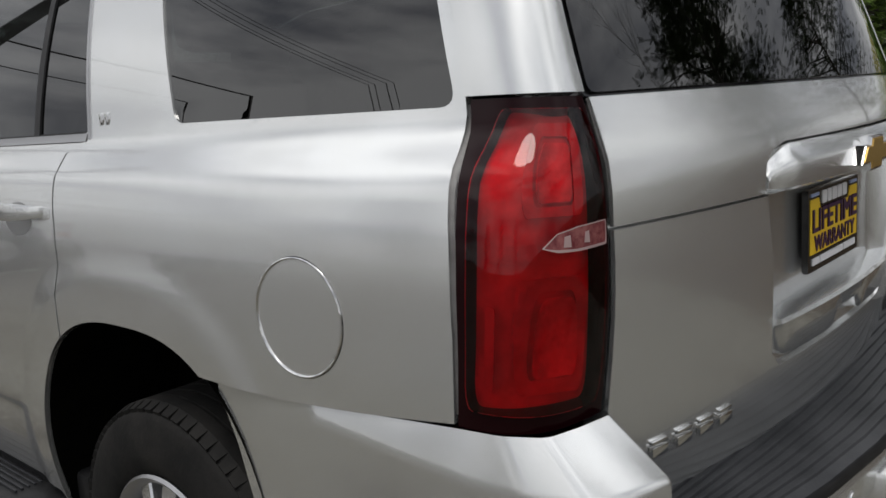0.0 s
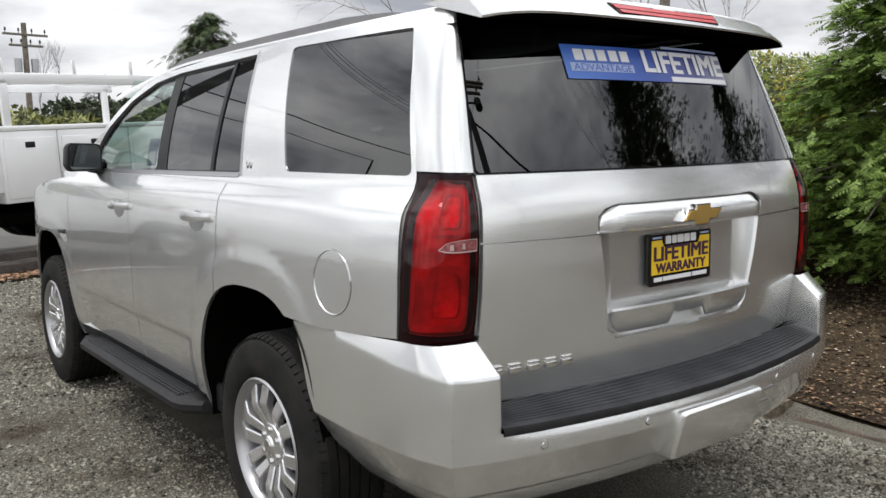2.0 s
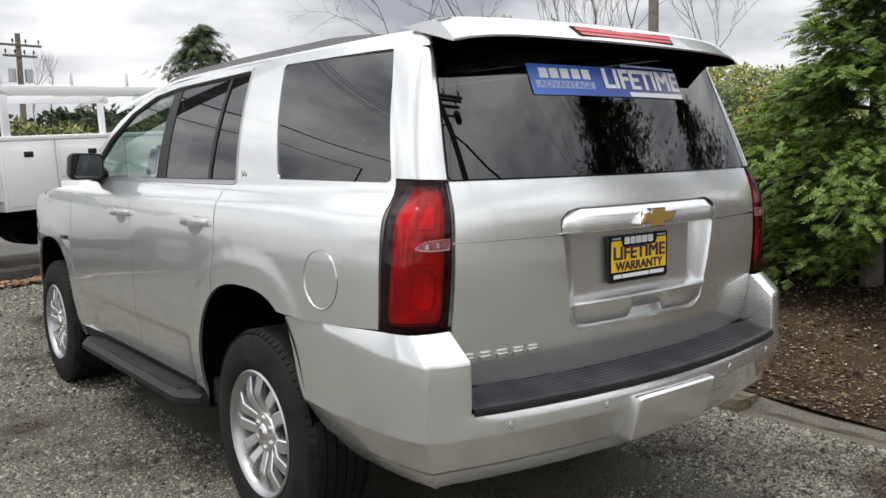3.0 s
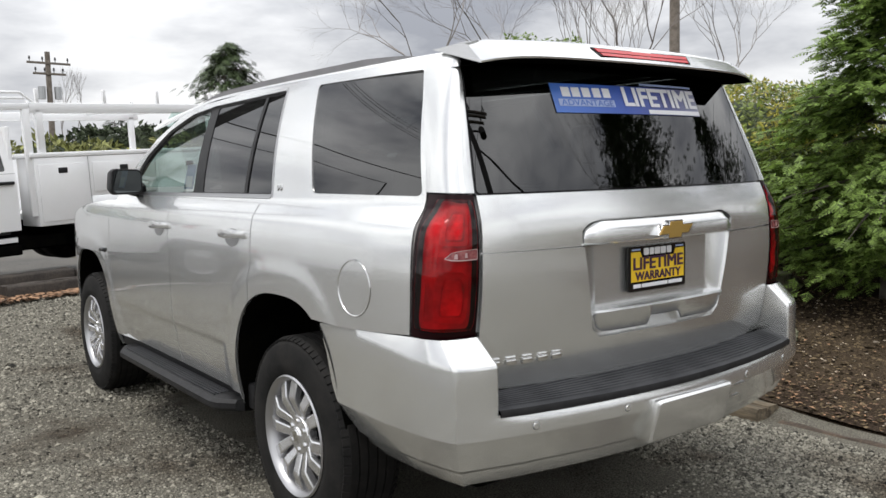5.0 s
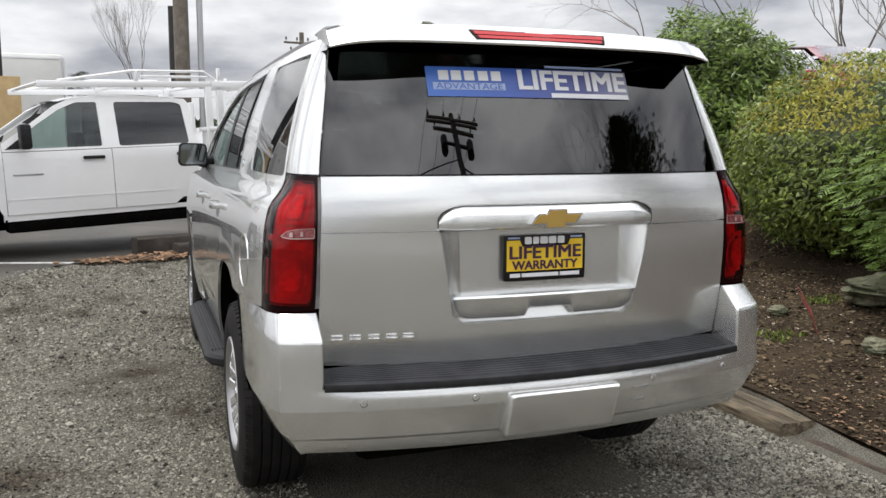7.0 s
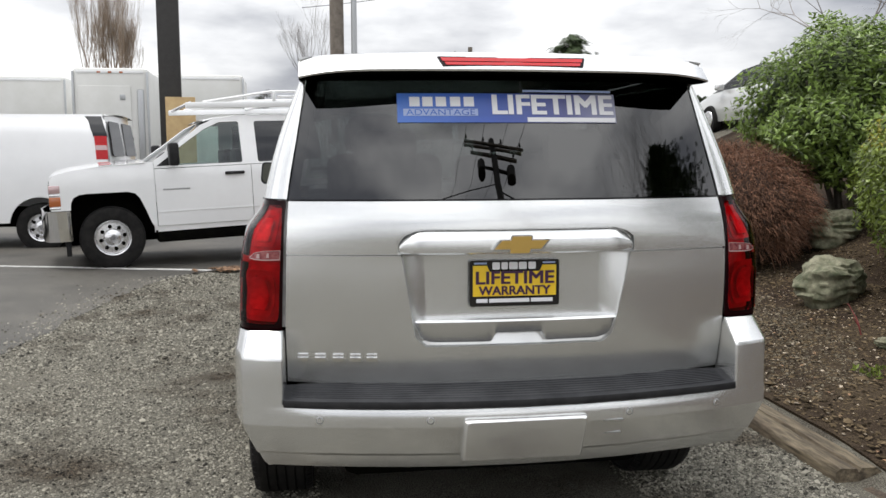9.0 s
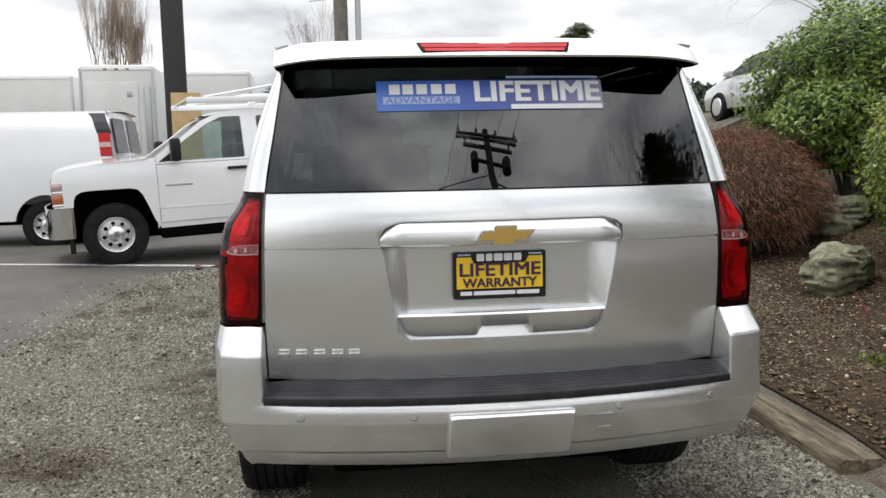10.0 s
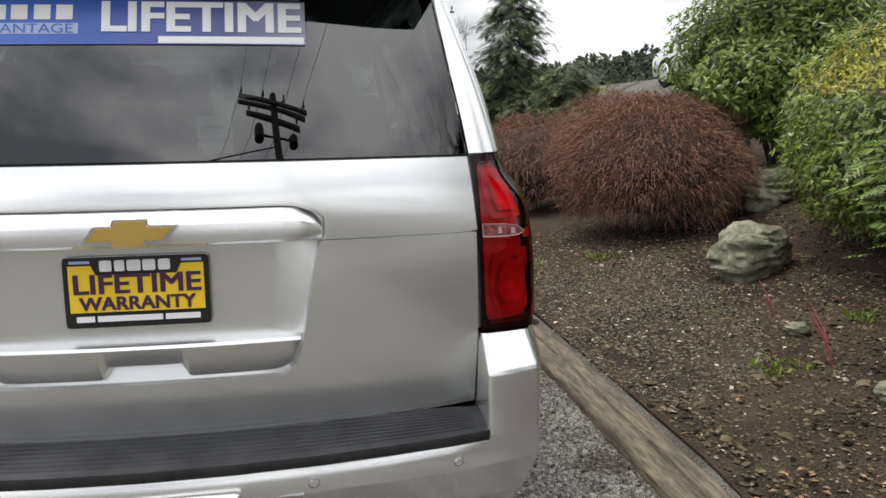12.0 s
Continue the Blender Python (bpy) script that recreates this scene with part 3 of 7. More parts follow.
for s in SIDES:
    def rise(u, v, s=s):
        return corner(u, v, s)
    panel("rear_pillar", [(-0.05, 1.376), (1.0, 1.371), (1.0, 1.835), (-0.05, 1.835)], rise, M_SILVER, suv, 0.05, (), 0.02, s > 0, "", 0.0008)
    lamp = thing("tail_lamp", "red wraparound tail lamp with a small clear reversing lens", "")
    del lamp["label"]
    lamp.parent = suv
    lamp["label"] = "red wraparound tail lamp with a small clear reversing lens"
    COVER = rounded([(0.055, 0.950), (0.950, 0.944), (0.960, 1.28), (0.93, 1.350), (0.20, 1.356), (0.085, 1.28)], 0.05)

    def bowl(cu, cz, ru, rz, deep, flat=0.012, s=s):
        """A hollow reflector behind the cover, deepest in its middle."""
        def at(u, v):
            d = flat + deep * max(0.0, 1 - ((u - cu) / ru) ** 2 - ((v - cz) / rz) ** 2)
            p = corner(u, v, s)
            return p[0] - s * 0.71 * d, p[1] + 0.71 * d, v
        return at
    panel("housing", [(0.012, 0.922), (0.985, 0.922), (0.985, 1.367), (0.02, 1.372)], rise, M_REDDEEP, lamp, 0.022, (COVER,), 0.05, s > 0, "black lamp rim", -0.003)
    back = panel("bowl_lining", [(0.02, 0.930), (0.98, 0.930), (0.98, 1.362), (0.03, 1.366)], bowl(0.6, 1.14, 0.6, 0.25, 0.012, 0.030), M_LAMPBACK, lamp, 0.025, (), 0.002, s > 0)
    panel("reflector", rounded([(0.40, 1.212), (0.84, 1.208), (0.83, 1.330), (0.44, 1.334)], 0.05), bowl(0.64, 1.27, 0.30, 0.085, 0.022, 0.016), M_LAMPBACK, back, 0.015, (rounded([(0.48, 1.224), (0.78, 1.222), (0.77, 1.312), (0.50, 1.316)], 0.04),), 0.002, s > 0)
    panel("reflector", rounded([(0.50, 1.230), (0.76, 1.228), (0.75, 1.304), (0.52, 1.308)], 0.04), bowl(0.64, 1.268, 0.17, 0.060, 0.020, 0.014), M_BOWL, back, 0.012, (), 0.002, s > 0)
    panel("reflector", rounded([(0.36, 0.972), (0.84, 0.966), (0.85, 1.128), (0.36, 1.132)], 0.05), bowl(0.62, 1.045, 0.30, 0.095, 0.026, 0.016), M_LAMPBACK, back, 0.015, (rounded([(0.44, 0.990), (0.80, 0.986), (0.78, 1.108), (0.50, 1.112)], 0.05),), 0.002, s > 0)
    panel("reflector", rounded([(0.46, 0.996), (0.79, 0.992), (0.77, 1.102), (0.52, 1.106)], 0.05), bowl(0.65, 1.045, 0.18, 0.06, 0.018, 0.014), M_BOWL, back, 0.012, (), 0.002, s > 0)
    panel("light_bar", rounded([(0.20, 1.158), (0.50, 1.158), (0.50, 1.180), (0.20, 1.178)], 0.006), bowl(0.4, 1.17, 1, 1, 0.0, 0.006), M_LAMPBACK, back, 0.02, (), 0.003, s > 0)
    panel("side_marker", rounded([(0.17, 0.980), (0.225, 0.977), (0.24, 1.095), (0.185, 1.100)], 0.01), bowl(0.2, 1.04, 1, 1, 0.0, 0.006), M_LAMPBACK, back, 0.02, (), 0.003, s > 0)
    panel("red_lens", COVER, rise, M_REDGLASS, lamp, 0.018, (), 0.002, s > 0, "clear red lamp cover", 0.000)
    LENS = rounded([(0.52, 1.174), (0.62, 1.192), (0.76, 1.198), (0.955, 1.200), (0.955, 1.166), (0.76, 1.165), (0.62, 1.167)], 0.008)
    LENS_IN = rounded([(0.535, 1.174), (0.62, 1.1905), (0.76, 1.1965), (0.950, 1.1985), (0.950, 1.1695), (0.76, 1.1685), (0.625, 1.1705)], 0.006)
    lens = panel("lens_rim", LENS, rise, M_LENS, lamp, 0.02, (LENS_IN,), 0.003, s > 0, "clear rim of the reversing lens", 0.0015)
    panel("lens_bed", LENS_IN, rise, M_PINKLENS, lens, 0.02, (), 0.003, s > 0, "smoky red reversing lens", 0.0008)
    # Two pale slips paint the small glints on the reversing lens.
    for u, w, z in ((0.66, 0.05, 1.173), (0.80, 0.035, 1.175)):
        panel("lens_glint", [(u, z), (u + w, z - 0.001), (u + w - 0.006, z + 0.015), (u + 0.006, z + 0.014)], rise, M_LENS, lens, 0.03, (), 0.001, s > 0, "", 0.0022)

# tailgate
def tail(x, z):
    return x, back_y(x, z), z


T = 0.0024
upper_cut = [(-0.402, 1.183 + T), (-0.410, 1.196), (-0.410, 1.234), (-0.385, 1.256), (-0.335, 1.270), (0.345, 1.270), (0.394, 1.256), (0.420, 1.236), (0.420, 1.196), (0.415, 1.183 + T)]
gate_up = [(-0.784, 1.183 + T)] + upper_cut + [(0.792, 1.183 + T), (0.774, 1.3635), (-0.774, 1.3635)]
gate_low = [(-0.790, 0.735), (-0.5, 0.722), (0.5, 0.722), (0.790, 0.735), (0.795, 0.92), (0.790, 1.183 - T), (0.408, 1.183 - T), (0.352, 0.895), (0.315, 0.862), (-0.315, 0.862), (-0.352, 0.895), (-0.400, 1.183 - T), (-0.784, 1.183 - T), (-0.792, 0.92)]
panel("tailgate_upper", gate_up, tail, M_SILVER, suv, 0.04, (), 0.008, False)
panel("tailgate_lower", gate_low, tail, M_SILVER, suv, 0.04, (), 0.008, False)
panel("tailgate_inner_skin", [(-0.788, 0.735), (0.788, 0.735), (0.790, 1.10), (0.774, 1.360), (-0.774, 1.360), (-0.790, 1.10)], tail, M_SILVER, suv, 0.06, ([(-0.398, 1.20), (-0.350, 0.90), (-0.315, 0.865), (0.315, 0.865), (0.350, 0.90), (0.406, 1.20)],), 0.01, False, "", -0.016)
bm = bmesh.new()
outer = [(-0.400, 1.183), (-0.352, 0.895), (-0.315, 0.862), (0.315, 0.862), (0.352, 0.895), (0.408, 1.183)]
inner = [(-0.318, 1.177), (-0.312, 0.960), (-0.300, 0.950), (0.290, 0.950), (0.300, 0.960), (0.306, 1.179)]
seg = []
for (a, b), (c, d) in zip(zip(outer, outer[1:]), zip(inner, inner[1:])):
    n = max(1, int((Vector(b) - Vector(a)).length / 0.06))
    seg += [(Vector(a).lerp(Vector(b), j / n), Vector(c).lerp(Vector(d), j / n)) for j in range(n)]
seg.append((Vector(outer[-1]), Vector(inner[-1])))
rows = [[tail(a.x, a.y) for a, b in seg],
        [(a.x * 0.985, back_y(a.x, a.y) + 0.012, a.y + (0.004 if a.y < 1.1 else 0)) for a, b in seg],
        [(b.x, 0.128, b.y) for a, b in seg]]
loft(bm, rows)
bm.faces.new([bm.verts.new((b.x, 0.128, b.y)) for a, b in seg][::-1])
bm.faces.new([bm.verts.new(p) for p in ((-0.41, 0.076, 1.187), (0.42, 0.076, 1.187), (0.42, 0.135, 1.181), (-0.41, 0.135, 1.181))])
bmesh.ops.recalc_face_normals(bm, faces=bm.faces)
part("plate_recess", bm, M_SILVER, suv, sharp=50)

# handle bar over the plate, and the lip below it
def across(xs, section, name, mat, parent, sharp):
    bm = bmesh.new()
    loft(bm, [section(x) for x in xs], closed=True, caps=True)
    bmesh.ops.recalc_face_normals(bm, faces=bm.faces)
    return part(name, bm, mat, parent, sharp=sharp)


bar_top = spline([-0.404, -0.395, -0.37, -0.33, 0.34, 0.38, 0.405, 0.414], [1.227, 1.241, 1.254, 1.265, 1.265, 1.254, 1.241, 1.227])


def bar_section(x):
    t, y = min(1.265, bar_top(x)), back_y(x, 1.20)
    k = 0.019 * step_up((abs(x - 0.005) - 0.35) / 0.06)
    e = t - 0.030 * min(1.0, (t - 1.181) / 0.085)
    return [(x, y + 0.03, 1.1855), (x, y - 0.012 + k, 1.1855), (x, y - 0.019 + k, 1.191), (x, y - 0.022 + k, e - 0.006), (x, y - 0.019 + k, e + 0.003), (x, y + 0.004 + k, t - 0.002), (x, y + 0.012 + k, t), (x, y + 0.03, t)]


across([-0.404, -0.398, -0.39, -0.375, -0.35, -0.32] + [-0.28 + 0.04 * k for k in range(15)] + [0.32, 0.35, 0.38, 0.397, 0.407, 0.413], bar_section, "tailgate_handle_bar", M_SILVER, suv, 28)
lip_low = spline([-0.352, -0.34, -0.31, -0.27, 0.27, 0.31, 0.344, 0.356], [0.935, 0.905, 0.882, 0.877, 0.877, 0.882, 0.905, 0.935])


def lip_section(x):
    low = max(0.877, lip_low(x))
    low = low + 0.030 * step_up((x + 0.092) / 0.024) * (1 - step_up((x - 0.082) / 0.024))
    y = 0.078 + 0.02 * abs(x / 0.36) ** 2.3
    return [(x, 0.150, 0.964), (x, y + 0.012, 0.962), (x, y - 0.008, 0.958), (x, y - 0.012, 0.951), (x, y + 0.002, low + 0.010), (x, y + 0.008, low + 0.002), (x, y + 0.016, low), (x, 0.150, low)]


across([-0.352, -0.346, -0.335, -0.32, -0.30, -0.27, -0.2, -0.15, -0.105, -0.092, -0.086, -0.080, -0.074, -0.068, -0.03, 0.02, 0.06, 0.082, 0.088, 0.094, 0.100, 0.106, 0.12, 0.2, 0.27, 0.30, 0.32, 0.338, 0.350, 0.356], lip_section, "tailgate_lip", M_SILVER, suv, 28)

# emblem: a plain gold bar and block with a bright rim
def slab(name, outline, mat, y, depth, parent, label="", bevel=0.0):
    bm = bmesh.new()
    prism(bm, outline, depth, lambda u, v, w: (u, y + w, v), bevel)
    return part(name, bm, mat, parent, label)


emblem = thing("emblem", "", "")
emblem.parent = suv
emblem["label"] = "plain gold emblem with a chrome rim"


def bow(bar, tip, low, high, half, mid):
    """A slanted bar with a taller upright block across its middle."""
    a, b = mid - bar, mid + bar
    return [(-tip - 0.012, a), (-tip + 0.014, b), (-half, b), (-half + 0.004, high), (half + 0.004, high), (half + 0.004, b), (tip + 0.016, b), (tip - 0.010, a), (half, a), (half - 0.004, low), (-half - 0.004, low), (-half - 0.004, a)]


slab("rim", bow(0.0180, 0.087, 1.1850, 1.2505, 0.0370, 1.2180), M_CHROME, 0.030, 0.024, emblem, bevel=0.002)
slab("face", bow(0.0142, 0.078, 1.1895, 1.2460, 0.0325, 1.2180), M_GOLD, 0.0278, 0.01, emblem, bevel=0.0012)

# advertising plate
plate = thing("advertising_plate", "", "")
plate.parent = suv
plate["label"] = "black and yellow printed advertising plate"
PX, PZ, PY = -0.004, 1.078, 0.106
slab("plate_frame", rounded([(PX - 0.159, PZ - 0.081), (PX + 0.159, PZ - 0.081), (PX + 0.159, PZ + 0.081), (PX - 0.159, PZ + 0.081)], 0.01), M_GLOSSBLACK, PY, 0.012, plate, bevel=0.002)
slab("yellow_field", [(PX - 0.147, PZ - 0.045), (PX + 0.147, PZ - 0.045), (PX + 0.147, PZ + 0.062), (PX + 0.098, PZ + 0.062), (PX + 0.088, PZ + 0.040), (PX - 0.088, PZ + 0.040), (PX - 0.098, PZ + 0.062), (PX - 0.147, PZ + 0.062)], M_YELLOW, PY - 0.0012, 0.003, plate)
FACE = Matrix(((1, 0, 0, 0), (0, 0, -1, 0), (0, 1, 0, 0), (0, 0, 0, 1)))
words("lettering", "LIFETIME", 0.062, M_PURPLE, plate, Matrix.Translation((PX, PY - 0.0022, PZ + 0.017)) @ FACE, width=0.274, bold=0.0019)
words("lettering", "WARRANTY", 0.043, M_PURPLE, plate, Matrix.Translation((PX, PY - 0.0022, PZ - 0.027)) @ FACE, width=0.252, bold=0.0013)
for k, (w, x) in enumerate(((0.026, -0.066), (0.022, -0.036), (0.030, -0.005), (0.028, 0.028), (0.026, 0.061))):
    slab("name_bar", rounded([(PX + x - w / 2, PZ + 0.048), (PX + x + w / 2, PZ + 0.048), (PX + x + w / 2, PZ + 0.073), (PX + x - w / 2, PZ + 0.073)], 0.004, 2), M_WHITE, PY - 0.002, 0.002, plate)
for a, b in ((-0.135, -0.096), (-0.090, 0.052), (0.058, 0.135)):
    slab("address_bar", [(PX + a, PZ - 0.067), (PX + b, PZ - 0.067), (PX + b, PZ - 0.054), (PX + a, PZ - 0.054)], M_WHITE, PY - 0.002, 0.002, plate)
for sx in (-1, 1):
    slab("small_print", [(PX + sx * 0.121 - 0.022, PZ + 0.067), (PX + sx * 0.121 + 0.022, PZ + 0.067), (PX + sx * 0.121 + 0.022, PZ + 0.073), (PX + sx * 0.121 - 0.022, PZ + 0.073)], M_LIGHTBLUE, PY - 0.002, 0.002, plate)

# model badge as plain chrome blocks, and a trim badge on the flank
for k, x in enumerate((-0.735, -0.676, -0.615, -0.556, -0.500)):
    y = back_y(x + 0.02, 0.826)
    bm = bmesh.new()
    box(bm, (-0.0185, -0.004, 0.0075), (0.0185, 0.004, 0.0135), 0.0012)
    box(bm, (-0.0185, -0.004, -0.0135), (0.0185, 0.004, 0.0035), 0.0012)
    o = part("badge_block", bm, M_CHROME, suv)
    o.location = (x, y, 0.826)
    o.rotation_euler = (0, 0, math.atan((back_y(x + 0.02, 0.826) - back_y(x - 0.02, 0.826)) / 0.04))
for s in SIDES:
    for y in (1.362, 1.336):
        bm = bmesh.new()
        box(bm, (-0.003, -0.010, -0.015), (0.003, 0.010, 0.015), 0.002)
        o = part("trim_badge_block", bm, M_CHROME, suv)
        o.location = (s * side_x(y, 1.385), y, 1.385)

# rear window with its sticker
R_GLASS = rounded([(-0.771, 1.370), (0.771, 1.370), (0.702, 1.800), (-0.702, 1.800)], 0.015)
panel("rear_window", R_GLASS, tail, M_TINT, suv, 0.05, (), 0.004, False, "dark privacy glass reflecting clouds, trees and a utility pole", -0.001)
panel("rear_window_border", rounded([(-0.778, 1.3665), (0.778, 1.3665), (0.706, 1.815), (-0.706, 1.815)], 0.01), tail, M_GLOSSBLACK, suv, 0.05, (rounded([(-0.748, 1.380), (0.748, 1.380), (0.680, 1.79), (-0.672, 1.79)], 0.015),), 0.012, False, "black ceramic glass border", -0.007)
sticker = thing("window_sticker", "", "")
sticker.parent = suv
sticker["label"] = "blue and white advertising sticker inside the rear glass"


def on_glass(x, z):
    return x, back_y(x, z) - 0.003, z


def film(name, a, b, mat, lift):
    return panel(name, [a, (b[0], a[1]), b, (a[0], b[1])], on_glass, mat, sticker, 0.05, (), 0.0005, False, "", lift)


film("film", (-0.396, 1.632), (0.392, 1.735), M_BLUE, 0.0)
film("stripe", (-0.375, 1.655), (-0.115, 1.680), M_LIGHTBLUE, 0.0012)
film("stripe", (0.06, 1.634), (0.388, 1.650), M_WHITE, 0.0012)
film("stripe", (0.05, 1.740), (0.380, 1.748), M_LIGHTBLUE, 0.0012)
for k, x in enumerate((-0.335, -0.290, -0.243, -0.193, -0.145)):
    film("name_bar", (x - 0.018, 1.688), (x + 0.018, 1.722), M_WHITE, 0.0014)


def glass_words(text, x, z, size, mat, width, bold):
    m = Matrix.Translation((x, 0, z)) @ FACE
    o = words("lettering", text, size, mat, sticker, m, 0.0002, width, bold=bold)
    for v in o.data.vertices:
        v.co.y += back_y(v.co.x, v.co.z) - 0.0055
    return o


glass_words("LIFETIME", 0.157, 1.692, 0.096, M_WHITE, 0.440, 0.0038)
glass_words("ADVANTAGE", -0.245, 1.667, 0.030, M_BLUE, 0.24, 0.0)

# roof, spoiler, high stop lamp, rails
bm = bmesh.new()
rows = []
roof_top = spline([0.40, 0.8, 1.6, 2.6, 3.1, 3.3], [1.868, 1.880, 1.888, 1.880, 1.845, 1.81])
roof_edge = spline([0.40, 1.0, 2.0, 2.55, 2.85, 3.3], [1.832, 1.834, 1.836, 1.816, 1.763, 1.70])
for k in range(30):
    y = 0.44 + 2.8 * k / 29
    e, c = roof_edge(y), roof_top(y)
    xe = side_x(min(y, 3.8), e)
    rows.append([(xe * math.sin(t), y, e + (c - e) * (max(math.cos(t), 0.0) ** 0.75)) for t in (math.pi / 2 * j / 12 for j in range(-12, 13))])
loft(bm, rows)
bmesh.ops.recalc_face_normals(bm, faces=bm.faces)
part("roof", bm, M_SILVER, suv, smooth=True)

bm = bmesh.new()
rows, under = [], []
for k in range(33):
    u = -1 + 2 * k / 32
    x = 0.732 * u
    e = abs(u) ** 8
    c = abs(u) ** 2
    back = 0.140 + 0.030 * c + 0.040 * e
    top = 1.880 - 0.016 * c - 0.012 * e
    low = 1.803 - 0.004 * c - 0.020 * e
    rows.append([(x, 0.47, top + 0.004 - 0.006 * e), (x, 0.36, top + 0.005 - 0.004 * e), (x, 0.28, top + 0.002), (x, back + 0.085, top - 0.004), (x, back + 0.062, top - 0.012), (x, back + 0.052, top - 0.022),
                 (x, back + 0.010, low + 0.014), (x, back + 0.002, low + 0.006), (x, back + 0.004, low)])
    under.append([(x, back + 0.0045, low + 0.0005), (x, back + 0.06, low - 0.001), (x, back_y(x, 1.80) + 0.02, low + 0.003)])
loft(bm, rows, caps=True)
bmesh.ops.recalc_face_normals(bm, faces=bm.faces)
spoiler = part("roof_spoiler", bm, M_SILVER, suv, sharp=50)
# Separate near-black sheet: the shade below the silver spoiler is its colour.
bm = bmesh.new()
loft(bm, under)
part("underside", bm, M_UNDER, spoiler, "spoiler underside with its shade in a near-black colour", smooth=True)


def on_spoiler(u, v, w):
    """A place on the spoiler's sloping rear face, w metres into it."""
    return u, 0.1505 + 0.030 * (u / 0.722) ** 2 + (v - 1.817) * 1.02 + w, v


bm = bmesh.new()
prism(bm, [(-0.262, 1.856), (0.262, 1.856), (0.246, 1.820), (-0.246, 1.820)], 0.02, lambda u, v, w: on_spoiler(u, v, w - 0.004), 0.002)
stop_lamp = part("high_stop_lamp", bm, M_REDDEEP, suv, "red high-level stop lamp")
for z0, z1, w in ((1.838, 1.852, 0.251), (1.824, 1.8355, 0.240)):
    bm = bmesh.new()
    prism(bm, [(-w, z1), (w, z1), (w - 0.006, z0), (-w + 0.006, z0)], 0.006, lambda u, v, w: on_spoiler(u, v, w - 0.0065), 0.001)
    part("lens", bm, M_REDBRIGHT, stop_lamp)
for s in SIDES:
    bm = bmesh.new()
    rows = []
    for k in range(25):
        u = k / 24
        y = 0.62 + 2.25 * u
        hgt = 0.034 * min(1, 6 * u, 5 * (1 - u)) ** 0.6 if 0 < u < 1 else 0.0
        x = s * (side_x(y, roof_edge(y)) - 0.055)
        z0 = roof_edge(y) + 0.016
        rows.append([(x - 0.019, y, z0), (x - 0.016, y, z0 + hgt * 0.9), (x, y, z0 + hgt), (x + 0.016, y, z0 + hgt * 0.9), (x + 0.019, y, z0)])
    loft(bm, rows)
    bmesh.ops.recalc_face_normals(bm, faces=bm.faces)
    part("roof_rail", bm, M_RAIL, suv, "satin grey roof rail", sharp=60)

# rear bumper
out_line = [(-0.974, 0.745), (-0.984, 0.60), (-0.985, 0.42), (-0.978, 0.285), (-0.966, 0.205), (-0.938, 0.115), (-0.87, 0.088), (-0.800, 0.068)]
top_line = [(-0.976, 0.880), (-0.979, 0.62), (-0.964, 0.42), (-0.960, 0.310), (-0.953, 0.245), (-0.925, 0.188), (-0.87, 0.172), (-0.803, 0.160)]
top_z = [0.892, 0.904, 0.914, 0.921, 0.922, 0.922, 0.922, 0.922]
out_z = [0.880, 0.882, 0.868, 0.854, 0.850, 0.847, 0.846, 0.846]
mid_line = [(-0.70, 0.042), (-0.55, 0.014), (-0.40, -0.010), (-0.20, -0.030), (0.0, -0.037)]


def thin(pts, n):
    return [tuple(Vector(a).lerp(Vector(b), j / n)) for a, b in zip(pts, pts[1:]) for j in range(n)] + [pts[-1]]


low_half = out_line + mid_line
low = low_half + [(-x, y) for x, y in low_half[-2::-1]]
cv = [Vector(p) for p in low]
nor = []
for i, p in enumerate(cv):
    d = (cv[min(i + 1, len(cv) - 1)] - cv[max(i - 1, 0)]).normalized()
    nor.append(Vector((d.y, -d.x)))
bm = bmesh.new()
LOWER = [(0.690, -0.014), (0.678, -0.006), (0.664, -0.001), (0.650, 0.002), (0.632, 0.001), (0.616, -0.0005), (0.590, -0.012), (0.560, -0.026), (0.530, -0.040), (0.510, -0.050), (0.504, -0.056), (0.498, -0.064), (0.470, -0.078), (0.445, -0.100), (0.438, -0.14)]


def bumper_front(z):
    return float(np.interp(z, [0.40, 0.45, 0.52, 0.66, 0.80, 0.89], [0.60, 0.645, 0.712, 0.800, 0.860, 0.893]))


